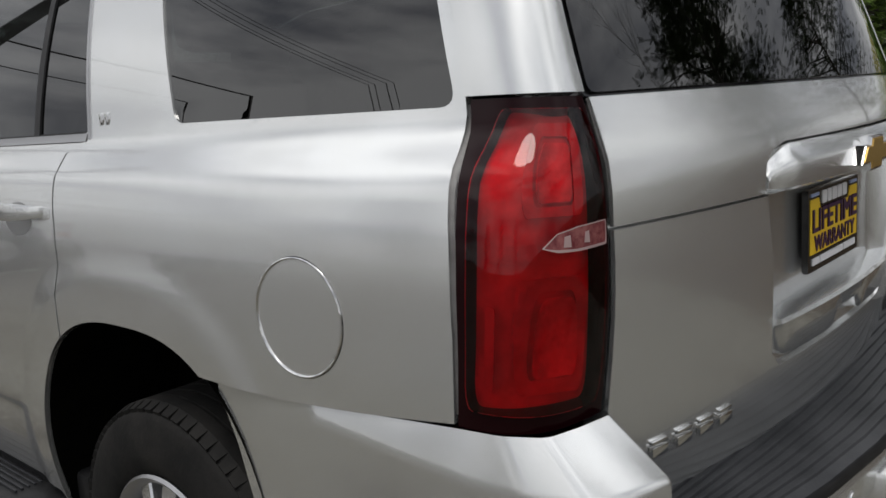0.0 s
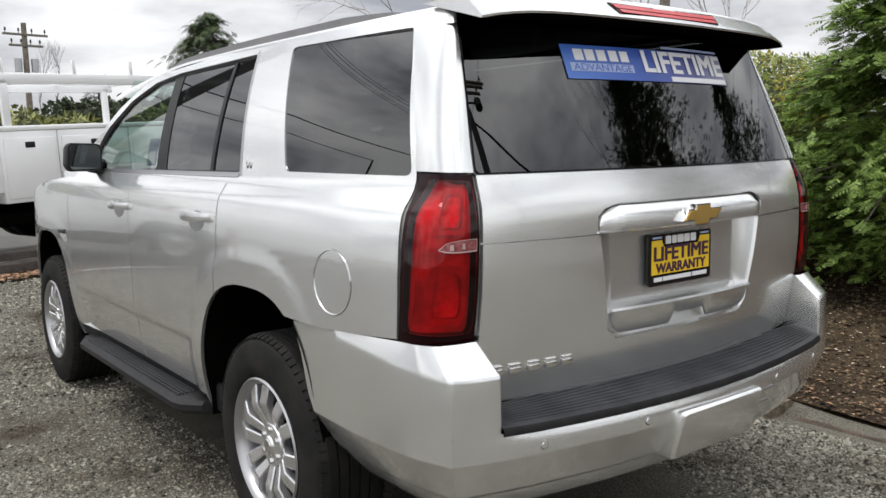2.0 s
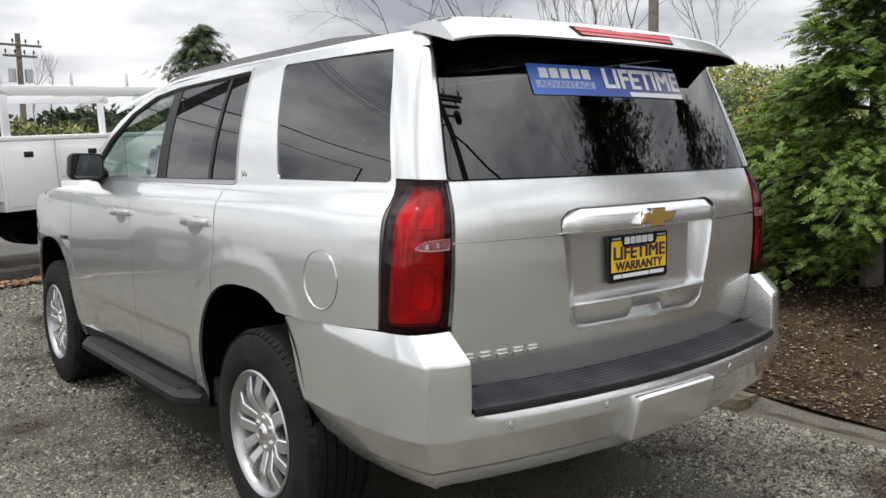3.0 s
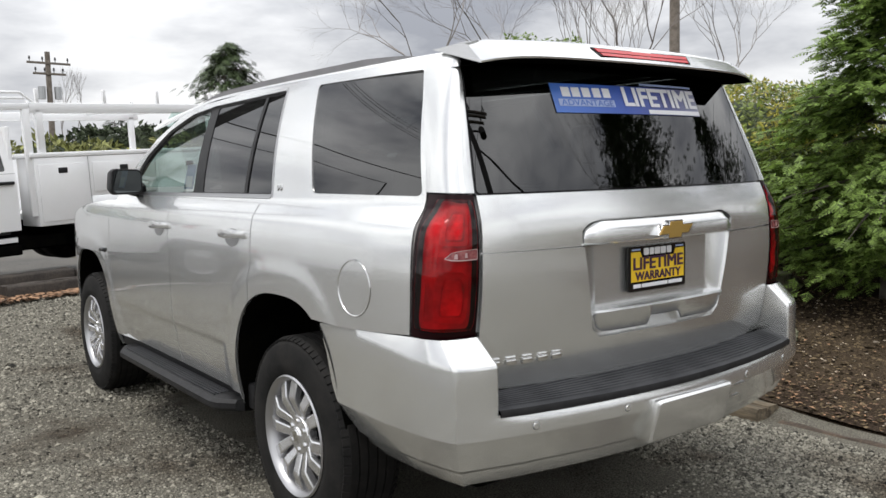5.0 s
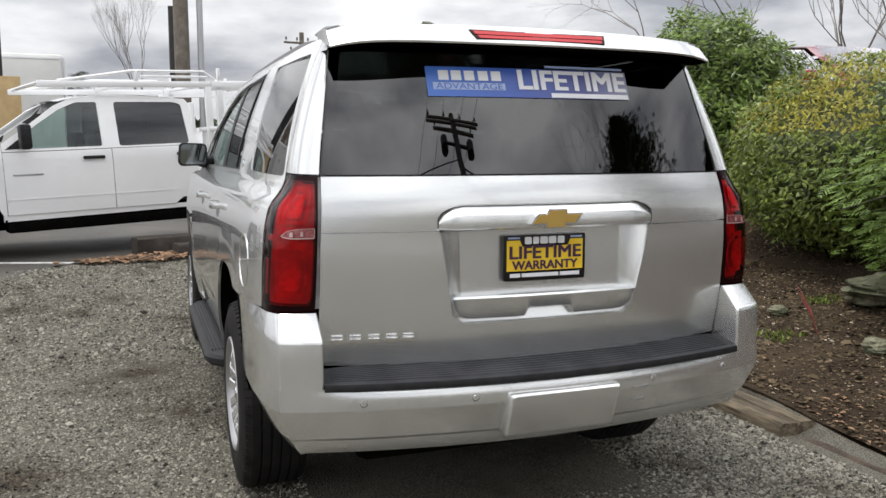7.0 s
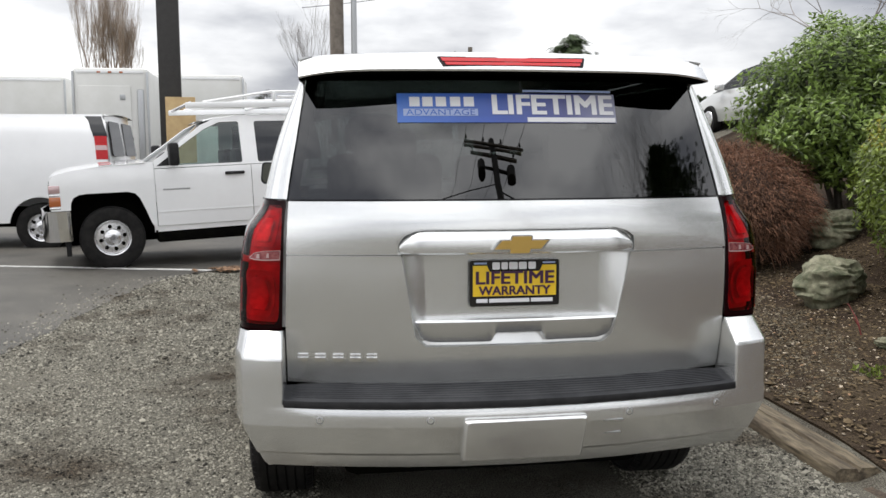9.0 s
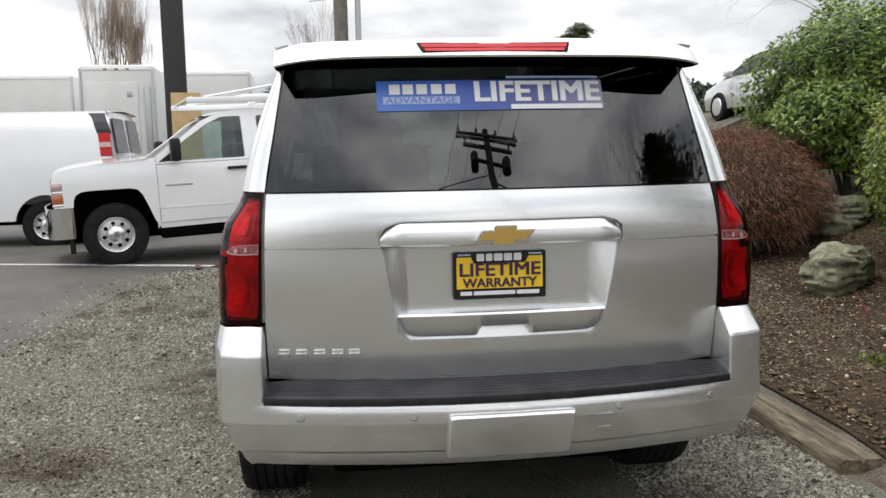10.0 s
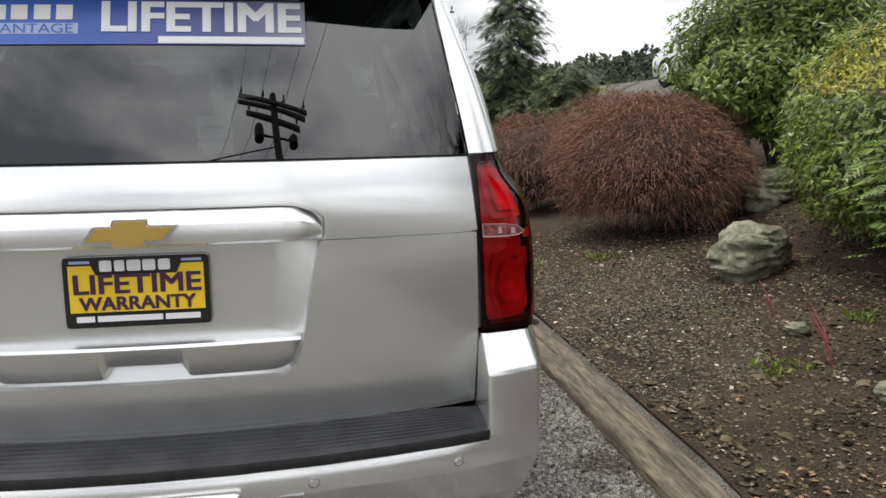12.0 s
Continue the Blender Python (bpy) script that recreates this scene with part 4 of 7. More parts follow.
rows = []
for z, o in LOWER:
    free = [o if z < 0.60 or abs(p.x) < 0.72 else o * step_up((0.80 - abs(p.x)) / 0.08) for p in cv]
    rows.append([(p.x + n.x * o, (p.y + n.y * o) if 0 < i < len(cv) - 1 else bumper_front(z), z) for i, (p, n, o) in enumerate(zip(cv, nor, free))])
loft(bm, rows[::-1])
bmesh.ops.recalc_face_normals(bm, faces=bm.faces)
bumper = part("rear_bumper", bm, M_SILVER, suv, "silver rear bumper with grey step pad", sharp=17)
for s in SIDES:
    bm = bmesh.new()
    lo = [(s * -x, y if i else bumper_front(0.69), 0.690) for i, (x, y) in enumerate(out_line)]
    up = [(s * -x, y if i else bumper_front(0.872), z) for i, ((x, y), z) in enumerate(zip(out_line, out_z))]
    tp = [(s * -x, y, z) for (x, y), z in zip(top_line, top_z)]
    md = [tuple(Vector(a).lerp(Vector(b), 0.5) + Vector((0, -0.008 if i == 0 else 0, 0))) for i, (a, b) in enumerate(zip(lo, up))]
    loft(bm, [lo, md, up, tp])
    # the inner cheek beside the tailgate
    e = [Vector(lo[-1]), Vector(md[-1]), Vector(up[-1]), Vector(tp[-1])]
    inn = [Vector((s * 0.794, 0.215, p.z)) for p in e]
    loft(bm, [e, inn])
    bmesh.ops.remove_doubles(bm, verts=bm.verts, dist=1e-5)
    bmesh.ops.recalc_face_normals(bm, faces=bm.faces)
    if sum(f.normal.x * s for f in bm.faces) < 0:
        bmesh.ops.reverse_faces(bm, faces=bm.faces)
    bm.normal_update()
    crease = [e for e in bm.edges if len(e.link_faces) == 2 and e.calc_face_angle(0) > radians(14)]
    bmesh.ops.bevel(bm, geom=crease, offset=0.011, segments=3, affect="EDGES", profile=0.5, clamp_overlap=True)
    part("bumper_corner", bm, M_SILVER, bumper, sharp=40)

# step pad
bm = bmesh.new()
pad_out = [(x, y + 0.004) for x, y in thin([(-0.800, 0.070)] + mid_line + [(-x, y) for x, y in mid_line[-2::-1]] + [(0.800, 0.070)], 4)]
rows = []
for dy, z in ((0.010, 0.680), (-0.006, 0.682), (-0.009, 0.694), (-0.004, 0.704), (0.012, 0.709)):
    rows.append([(x, y + dy, z) for x, y in pad_out])
steps = 9
for k in range(steps):
    for dz, f in ((0.0, 0.0), (0.004, 0.12), (0.004, 0.5), (0.0, 0.62), (0.0, 0.98)):
        w = (k + f) / steps
        rows.append([(x, (y + 0.014) + w * (0.175 - (y + 0.014)), 0.710 + 0.020 * w + (dz if abs(x) < 0.76 else 0)) for x, y in pad_out])
loft(bm, rows)
bmesh.ops.recalc_face_normals(bm, faces=bm.faces)
pad = part("step_pad", bm, M_PAD, bumper, "ribbed dark grey plastic step pad", sharp=30)
bm = bmesh.new()
rows = [[(x, y + dy, z) for x, y in pad_out] for dy, z in ((-0.0065, 0.680), (-0.0110, 0.683), (-0.0115, 0.697), (-0.0085, 0.705))]
loft(bm, rows)
bmesh.ops.recalc_face_normals(bm, faces=bm.faces)
part("pad_edge", bm, M_BLACK, bumper, "black rubber step edge", sharp=40)

# tow hitch cover, sensors, tow slot
bm = bmesh.new()
hit = [(-0.212, 0.492), (0.205, 0.492), (0.217, 0.648), (-0.205, 0.648)]
rows = []
for y, k in ((0.02, 1.0), (-0.048, 1.0), (-0.056, 0.985), (-0.062, 0.955)):
    rows.append([(x * k, y + (0.03 if z < 0.55 else 0.0), 0.570 + (z - 0.570) * (1 - 2.6 * (1 - k))) for x, z in rounded(hit, 0.012, 2)])
loft(bm, rows, closed=True)
bm.faces.new([bm.verts.new(p) for p in rows[-1]])
bmesh.ops.remove_doubles(bm, verts=bm.verts, dist=1e-5)
bmesh.ops.recalc_face_normals(bm, faces=bm.faces)
part("tow_hitch_cover", bm, M_SILVER, bumper, sharp=30)


def bump_y(x):
    xs = [p[0] for p in low]
    ys = [p[1] for p in low]
    return float(np.interp(x, xs[5:-5], ys[5:-5]))


for x in (-0.68, -0.315, 0.375, 0.72):
    bm = bmesh.new()
    lathe(bm, [(0.0, -0.004), (0.009, -0.004), (0.0105, -0.002), (0.011, 0.004)], 20)
    o = part("parking_sensor", bm, M_SILVER, bumper)
    bm = bmesh.new()
    lathe(bm, [(0.0108, -0.0018), (0.0130, -0.001), (0.0132, 0.004)], 20)
    r = part("sensor_ring", bm, M_CUP, o)
    o.location, o.rotation_euler = (x, bump_y(x) - 0.0010, 0.640), (0, 0, radians(90) + math.atan((bump_y(x + 0.02) - bump_y(x - 0.02)) / 0.04))
for z, o in ((0.560, 0.0265), (0.613, 0.001)):
    bm = bmesh.new()
    box(bm, (0.262, bump_y(0.31) + o - 0.003, z), (0.352, bump_y(0.31) + o + 0.012, z + 0.004), 0.001)
    part("socket_cover_seam", bm, M_SATIN, bumper)

# dark inner wheel houses and underside, their deep shade put into the near-black colour
bm = bmesh.new()
box(bm, (-0.78, 0.20, 0.47), (0.78, 4.75, 0.62), 0.02)
# Lower box added to keep skylight off the gravel beneath the vehicle.
box(bm, (-0.60, 0.45, 0.27), (0.60, 4.60, 0.47), 0.05)
box(bm, (-0.66, 0.12, 0.452), (0.66, 0.32, 0.60), 0.02)
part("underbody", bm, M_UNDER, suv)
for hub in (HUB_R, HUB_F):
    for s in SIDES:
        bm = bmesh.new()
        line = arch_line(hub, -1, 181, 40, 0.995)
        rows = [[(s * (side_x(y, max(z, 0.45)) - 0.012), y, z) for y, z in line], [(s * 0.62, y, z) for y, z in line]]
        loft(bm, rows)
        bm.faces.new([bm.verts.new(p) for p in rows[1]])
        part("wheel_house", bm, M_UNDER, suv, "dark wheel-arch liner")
for s in SIDES:
    bm = bmesh.new()
    box(bm, (s * 0.80, 1.62, 0.38), (s * 0.925, 3.62, 0.50), 0.015)
    part("rocker_panel", bm, M_BLACK, suv)
    bm = bmesh.new()
    sec = [(0.875, 0.418), (0.90, 0.424), (1.025, 0.418), (1.047, 0.402), (1.047, 0.378), (1.03, 0.362), (0.875, 0.358)]
    rows = []
    for y, k in ((1.70, 0.0), (1.73, 0.55), (1.80, 0.9), (1.86, 1.0), (3.26, 1.0), (3.36, 0.75), (3.42, 0.2)):
        rows.append([(s * (0.875 + (x - 0.875) * k), y, z) for x, z in sec])
    loft(bm, rows, closed=True, caps=True)
    bmesh.ops.recalc_face_normals(bm, faces=bm.faces)
    board = part("running_board", bm, M_BLACK, suv, "black running board", sharp=30)
    bm = bmesh.new()
    for k in range(7):
        x = 0.90 + 0.017 * k
        box(bm, (min(s * x, s * (x + 0.007)), 1.88, 0.417), (max(s * x, s * (x + 0.007)), 3.24, 0.4265), 0.0015)
    part("tread", bm, M_PAD, board)

# door handles and mirrors
for s in SIDES:
    for y0 in (1.665, 2.640):
        handle = thing("door_handle", "", "")
        handle.parent = suv
        handle["label"] = "silver pull handle"
        bm = bmesh.new()
        rows = []
        for k in range(15):
            u = k / 14
            y = y0 - 0.135 + 0.27 * u
            o = 0.040 * math.sin(math.pi * u) ** 0.35 if 0 < u < 1 else 0.0
            hz = 0.021 * (0.6 + 0.4 * math.sin(math.pi * u))
            x = side_x(y, 1.185)
            rows.append([(s * (x + o + dx), y, 1.187 + dz) for dx, dz in ((-0.016, -hz), (0.0, -hz * 0.9), (0.004, 0), (0.0, hz * 0.9), (-0.016, hz))])
        loft(bm, rows, closed=True, caps=True)
        bmesh.ops.recalc_face_normals(bm, faces=bm.faces)
        part("grip", bm, M_SILVER, handle, sharp=60)
        # Flat grey oval on the door: the shadow under the grip put into colour.
        panel("finger_cup", [(y0 + 0.075 * math.cos(t), 1.168 + 0.040 * math.sin(t)) for t in (2 * math.pi * k / 24 for k in range(24))], lambda y, z, s=s: flank(s, y, z), M_CUP, handle, 0.03, (), 0.001, s < 0, "", 0.001)
    mirror = thing("door_mirror", "", "")
    mirror.parent = suv
    mirror["label"] = "black door mirror"
    bm = bmesh.new()
    rows = []
    shape = rounded([(0.955, 1.335), (1.180, 1.330), (1.205, 1.36), (1.190, 1.495), (1.165, 1.512), (0.975, 1.505), (0.952, 1.48)], 0.03, 3)
    shape = [(0.905 + (x - 0.952) * 0.72, 1.415 + (z - 1.42) * 0.82) for x, z in shape]
    cx, cz = 0.995, 1.42
    for y, k in ((3.10, 0.97), (3.105, 1.0), (3.16, 1.0), (3.23, 0.86), (3.275, 0.55), (3.285, 0.2)):
        rows.append([(s * (cx + (x - cx) * k), y, cz + (z - cz) * k) for x, z in shape])
    loft(bm, rows, closed=True, caps=True)
    bmesh.ops.recalc_face_normals(bm, faces=bm.faces)
    part("cap", bm, M_BLACK, mirror, sharp=45)
    bm = bmesh.new()
    prism(bm, [(s * (cx + (x - cx) * 0.88), cz + (z - cz) * 0.86) for x, z in shape], 0.004, lambda u, v, w: (u, 3.095 + w, v))
    part("mirror_glass", bm, M_DIMMIRROR, mirror, "dark dimming mirror glass")
    bm = bmesh.new()
    pipe(bm, [(s * 0.87, 3.24, 1.362), (s * 0.93, 3.22, 1.365), (s * 0.97, 3.19, 1.375)], [0.045, 0.036, 0.03], 10)
    part("arm", bm, M_BLACK, mirror)
    bm = bmesh.new()
    box(bm, (s * (side_x(3.70, 0.985) - 0.002), 3.66, 0.972), (s * (side_x(3.70, 0.985) + 0.005), 3.80, 0.998), 0.001)
    part("wing_badge", bm, M_GLOSSBLACK, suv)

# wheels: a tyre with tread blocks and a six-twin-spoke rim
def build_wheel(cx, cy, cz, s, r=0.400, rim=0.243, w=0.135, spokes=6, name="wheel", owner=None, steel=False):
    wheel = thing(name, "", "")
    wheel.parent = owner
    wheel["label"] = "black tyre on a bright alloy rim" if not steel else "black tyre on a bright steel truck rim"
    wheel.matrix_world = pose(cx, cy, cz) @ Matrix.Diagonal((s, 1, 1, 1))
    bm = bmesh.new()
    prof = [(rim - 0.012, w - 0.03), (rim + 0.004, w - 0.008), (rim + 0.02, w), (rim + 0.05, w + 0.004), (r - 0.06, w), (r - 0.035, w - 0.008), (r - 0.028, w - 0.010), (r - 0.012, w - 0.022), (r - 0.004, w - 0.034)]
    for k in range(5):
        a = (w - 0.038) * (1 - k / 2.5)
        b = (w - 0.038) * (1 - (k + 0.8) / 2.5)
        prof += [(r, a), (r, b), (r - 0.010, b - 0.001), (r - 0.010, (w - 0.038) * (1 - (k + 1) / 2.5) + 0.001)]
    prof += [(r - 0.004, -w + 0.034), (r - 0.03, -w + 0.012), (rim, -w + 0.02)]
    lathe(bm, prof, 60)
    bmesh.ops.recalc_face_normals(bm, faces=bm.faces)
    tyre = part("tyre", bm, M_TYRE, wheel, "black all-terrain tyre", sharp=35)
    bm = bmesh.new()
    for k in range(72):
        t = 2 * math.pi * k / 72
        for row in (-1, 1):
            m = Matrix.Rotation(t, 4, "X") @ Matrix.Translation((row * (w - 0.026), 0, r - 0.010)) @ Matrix.Rotation(radians(row * 24), 4, "Y")
            box(bm, (-0.014, -0.0125, -0.006), (0.014, 0.0125, 0.0040), 0, m)
    tb = part("tread", bm, M_TYRE, tyre)
    tb["kind"] = "stuff"
    bm = bmesh.new()
    lathe(bm, [(rim - 0.004, w - 0.012), (rim + 0.004, w - 0.004), (rim - 0.002, w + 0.002), (rim - 0.014, w - 0.006), (rim - 0.024, w - 0.035), (rim - 0.045, -0.02), (rim - 0.04, -w + 0.02)], 60)
    bmesh.ops.recalc_face_normals(bm, faces=bm.faces)
    part("rim", bm, M_BARREL if not steel else M_ALLOY, wheel, "bright alloy rim", sharp=40)
    # Near-black plate behind the spokes: the wheel's inner shade as colour.
    bm = bmesh.new()
    lathe(bm, [(0.0, -0.02), (rim - 0.03, -0.02), (rim - 0.03, -0.06), (0.0, -0.06)], 32)
    part("wheel_shade_disc", bm, M_UNDER, wheel)
    if steel:
        bm = bmesh.new()
        lathe(bm, [(0.05, w - 0.005), (0.065, w - 0.02), (0.10, w - 0.025), (0.12, w - 0.055), (rim - 0.03, w - 0.06), (rim - 0.02, w - 0.03)], 40)
        part("disc", bm, M_ALLOY, wheel, sharp=50)
        # Near-black plugs on the disc stand in for the dark inside open holes.
        for k in range(8):
            t = 2 * math.pi * (k + 0.25) / 8
            bm = bmesh.new()
            tube(bm, (w - 0.062, 0.148 * math.cos(t), 0.148 * math.sin(t)), (w - 0.055, 0.148 * math.cos(t), 0.148 * math.sin(t)), 0.026, 0.026, 10)
            part("hand_hole", bm, M_UNDER, wheel)
    else:
        for k in range(spokes):
            t0 = 2 * math.pi * (k + 0.25) / spokes
            bm = bmesh.new()
            for d in (-1, 1):
                rows = []
                for u, x, lat, hw in ((0.0, w - 0.040, 0.021, 0.017), (0.10, w - 0.034, 0.024, 0.018), (0.50, w - 0.007, 0.033, 0.023), (0.56, w - 0.006, 0.035, 0.024), (1.0, w - 0.024, 0.056, 0.027)):
                    rr = 0.055 + (rim - 0.006 - 0.055) * u
                    a = t0 + d * math.asin(lat / rr)
                    c, q = math.cos(a), math.sin(a)
                    ty, tz = -q, c
                    rows.append([(x - 0.030, rr * c - ty * hw, rr * q - tz * hw), (x - 0.004, rr * c - ty * hw, rr * q - tz * hw), (x, rr * c - ty * hw * 0.78, rr * q - tz * hw * 0.78),
                                 (x, rr * c + ty * hw * 0.78, rr * q + tz * hw * 0.78), (x - 0.004, rr * c + ty * hw, rr * q + tz * hw), (x - 0.030, rr * c + ty * hw, rr * q + tz * hw)])
                loft(bm, rows, closed=True, caps=True)
            bmesh.ops.recalc_face_normals(bm, faces=bm.faces)
            part("twin_spoke", bm, M_ALLOY, wheel, sharp=15)
    bm = bmesh.new()
    lathe(bm, [(0.0, w - 0.016), (0.030, w - 0.017), (0.036, w - 0.024), (0.075, w - 0.030), (0.084, w - 0.042), (0.084, w - 0.07)], 36)
    part("hub", bm, M_ALLOY, wheel, sharp=40)
    for k in range(6 if not steel else 8):
        t = 2 * math.pi * (k + 0.5) / (6 if not steel else 8)
        bm = bmesh.new()
        tube(bm, (w - 0.045, 0.058 * math.cos(t), 0.058 * math.sin(t)), (w - 0.020, 0.058 * math.cos(t), 0.058 * math.sin(t)), 0.0105, 0.0095, 6)
        part("wheel_nut", bm, M_CHROME, wheel)
    bm = bmesh.new()
    lathe(bm, [(0.0, w - 0.013), (0.022, w - 0.0135), (0.027, w - 0.018)], 24)
    part("centre_cap", bm, M_ALLOY_DARK if steel else M_CHROME, wheel)
    return wheel


for hub in (HUB_R, HUB_F):
    for s in SIDES:
        build_wheel(s * 0.852, hub, HUB_Z, s, owner=suv)

# bonnet, windscreen, nose
bm = bmesh.new()
rows = []
for k in range(12):
    y = 3.62 + 1.28 * k / 11
    e = 1.30 - 0.20 * (k / 11) ** 1.6
    w = side_x(min(y, 4.9), e)
    rows.append([(w * u, y, e + 0.05 * (1 - u * u)) for u in (j / 6 for j in range(-6, 7))])
loft(bm, rows)
bmesh.ops.recalc_face_normals(bm, faces=bm.faces)
part("bonnet", bm, M_SILVER, suv, smooth=True)
bm = bmesh.new()
loft(bm, [[(0.70 * u, 3.16 - 0.02 * u * u, 1.82) for u in (-1, -0.5, 0, 0.5, 1)], [(0.80 * u, 3.72 - 0.1 * u * u, 1.37) for u in (-1, -0.5, 0, 0.5, 1)]])
bmesh.ops.solidify(bm, geom=bm.faces, thickness=0.005)
part("windscreen", bm, M_CLEAR, suv, "clear windscreen")
bm = bmesh.new()
box(bm, (-0.80, 4.86, 0.42), (0.80, 5.10, 1.10), 0.06)
part("front_bumper", bm, M_SILVER, suv)

# cabin: floor, dash, seats
bm = bmesh.new()
box(bm, (-0.60, 0.30, 0.70), (0.60, 3.5, 0.78), 0.01)
part("cabin_floor", bm, M_SEAT, suv)
bm = bmesh.new()
box(bm, (-0.78, 3.15, 0.85), (0.78, 3.62, 1.26), 0.05)
part("dashboard", bm, M_BLACK, suv)
for s in SIDES:
    panel("inner_trim", [(0.40, 1.02), (3.5, 1.02), (3.5, 1.33), (0.40, 1.33)], lambda y, z, s=s: (s * (side_x(y, z) - 0.07), y, z), M_SEAT, suv, 0.25, (), 0.01, s > 0)
for y, xs in ((0.95, (-0.4, 0.4)), (1.75, (-0.4, 0.4)), (2.65, (-0.4, 0.4))):
    for x in xs:
        seat = thing("car_seat", "", "")
        seat.parent = suv
        seat["label"] = "dark cloth car seat"
        bm = bmesh.new()
        box(bm, (x - 0.25, y, 0.80), (x + 0.25, y + 0.5, 0.98), 0.05)
        part("cushion", bm, M_SEAT, seat)
        bm = bmesh.new()
        box(bm, (-0.24, -0.07, 0.0), (0.24, 0.06, 0.62), 0.05, Matrix.Translation((x, y, 0.92)) @ Matrix.Rotation(radians(12), 4, "X"))
        part("backrest", bm, M_SEAT, seat)
        bm = bmesh.new()
        box(bm, (-0.13, -0.05, 0.0), (0.13, 0.05, 0.18), 0.04, Matrix.Translation((x, y - 0.16, 1.55 if y > 1 else 1.45)))
        part("headrest", bm, M_SEAT, seat)
bm = bmesh.new()
for k in range(24):
    t0, t1 = 2 * math.pi * k / 24, 2 * math.pi * (k + 1) / 24
    tube(bm, (-0.40 + 0.19 * math.cos(t0), 3.08 + 0.05 * math.sin(t0), 1.22 + 0.18 * math.sin(t0)), (-0.40 + 0.19 * math.cos(t1), 3.08 + 0.05 * math.sin(t1), 1.22 + 0.18 * math.sin(t1)), 0.014, n=6, caps=False)
part("steering_wheel", bm, M_BLACK, suv)
panel("price_label", [(2.43, 1.372), (2.56, 1.372), (2.57, 1.50), (2.44, 1.50)], lambda y, z: (-side_x(y, z) + 0.030, y, z), M_LIGHTBLUE, suv, 0.05, (), 0.001, True, "pale blue and white price label inside the front door glass")
panel("price_label_field", [(2.45, 1.382), (2.54, 1.382), (2.547, 1.44), (2.457, 1.44)], lambda y, z: (-side_x(y, z) + 0.028, y, z), M_WHITE, suv, 0.05, (), 0.001, True)

# ---- ground ----
def ease(v, a, b):
    return step_up((v - a) / (b - a))


def land(x, y):
    """Height of the ground: level under the vehicle, rising a little to the lot ahead and up a planted bank on the far side."""
    lot = 0.19 * ease(y, 4.6, 7.6) * (1 - ease(x, 0.8, 2.2))
    bed = 0.0
    if x > 1.86:
        step = 0.07 * ease(y, 0.35, 1.25)
        bed = step + 0.13 * (x - 1.86) if x < 4.2 else step + 0.304 + 0.42 * (x - 4.2)
        bed = min(bed, 1.15 + 0.11 * max(0.0, min(y, 16.0) - 5.0))
        bed *= ease(y, -7.0, -4.5)
        bed *= 1 - 0.8 * ease(y, 13, 22) * (1 - ease(x, 4.5, 8))
    rough = 0.012 * noise.noise((x * 0.9, y * 0.9, 0)) + (0.03 * noise.noise((x * 1.7, y * 1.7, 5)) if x > 2.1 else 0)
    near = max(0.0, 1 - math.hypot(x, y - 2.5) / 40)
    return (lot + bed) * (1 if math.hypot(x, y) < 60 else 60 / math.hypot(x, y)) + rough * near


def lines(fine, a, b, step, far):
    mid = list(np.arange(a, b + 1e-6, step))
    lo = [a - d for d in far][::-1]
    hi = [b + d for d in far]
    return lo + mid + hi


bm = bmesh.new()
FAR = [0.6, 1.4, 2.6, 4.5, 7, 11, 17, 28, 50, 100, 200, 400, 900]
gx, gy = lines(0, -6.0, 9.0, 0.15, FAR), lines(0, -4.0, 15.0, 0.15, FAR)
loft(bm, [[(x, y, land(x, y)) for x in gx] for y in gy])
ground = tagged(mesh_object("ground", bm, M_GRAVEL), "grey gravel yard with darker damp patches", "ground", kind="structure")
if ground.data.polygons[0].normal.z < 0:
    ground.data.flip_normals()


def sheet(name, outline, mat, lift, step, label, category):
    ob = panel(name, outline, lambda x, y: (x, y, land(x, y) + lift), mat, None, step, (), 0.03, False)
    return tagged(ob, label, category, kind="structure")


sheet("planting_bed", [(1.93, -6.5), (9.0, -6.5), (16, -2), (16, 14.5), (6, 15.0), (2.3, 14.5), (1.93, 9.0), (1.93, 3.0)], M_MULCH, 0.010, 0.20, "dark bark mulch planting bed with scattered debris", "planting bed")
edge_line = [(-1.35, 7.75), (-1.9, 7.5), (-2.45, 7.0), (-2.8, 6.3), (-2.98, 5.6), (-3.08, 5.0), (-3.2, 4.2), (-3.35, 3.4), (-3.6, 2.4), (-3.9, 0.5), (-4.2, -2.0), (-4.6, -6.0)]
edge = []
for p, q in zip(edge_line, edge_line[1:]):
    n = max(1, int((Vector(q) - Vector(p)).length / 0.09))
    for k in range(n):
        m = Vector(p).lerp(Vector(q), k / n)
        edge.append((m.x + 0.10 * noise.noise((m.x * 2.1, m.y * 2.1, 9)) + 0.06 * noise.noise((m.x * 7, m.y * 7, 4)), m.y))
edge.append(edge_line[-1])
sheet("asphalt_lot", edge[::-1] + [(1.6, 7.9), (1.9, 14), (2.0, 30), (-30, 30), (-30, -6)][0:5], M_ASPHALT, 0.005, 0.5, "damp dark asphalt lot with a worn white line", "asphalt")
sheet("parking_line", [(-6.6, 8.93), (-2.05, 7.43), (-2.02, 7.50), (-6.57, 9.00)], M_LINE, 0.013, 0.2, "worn white painted parking line", "road marking")


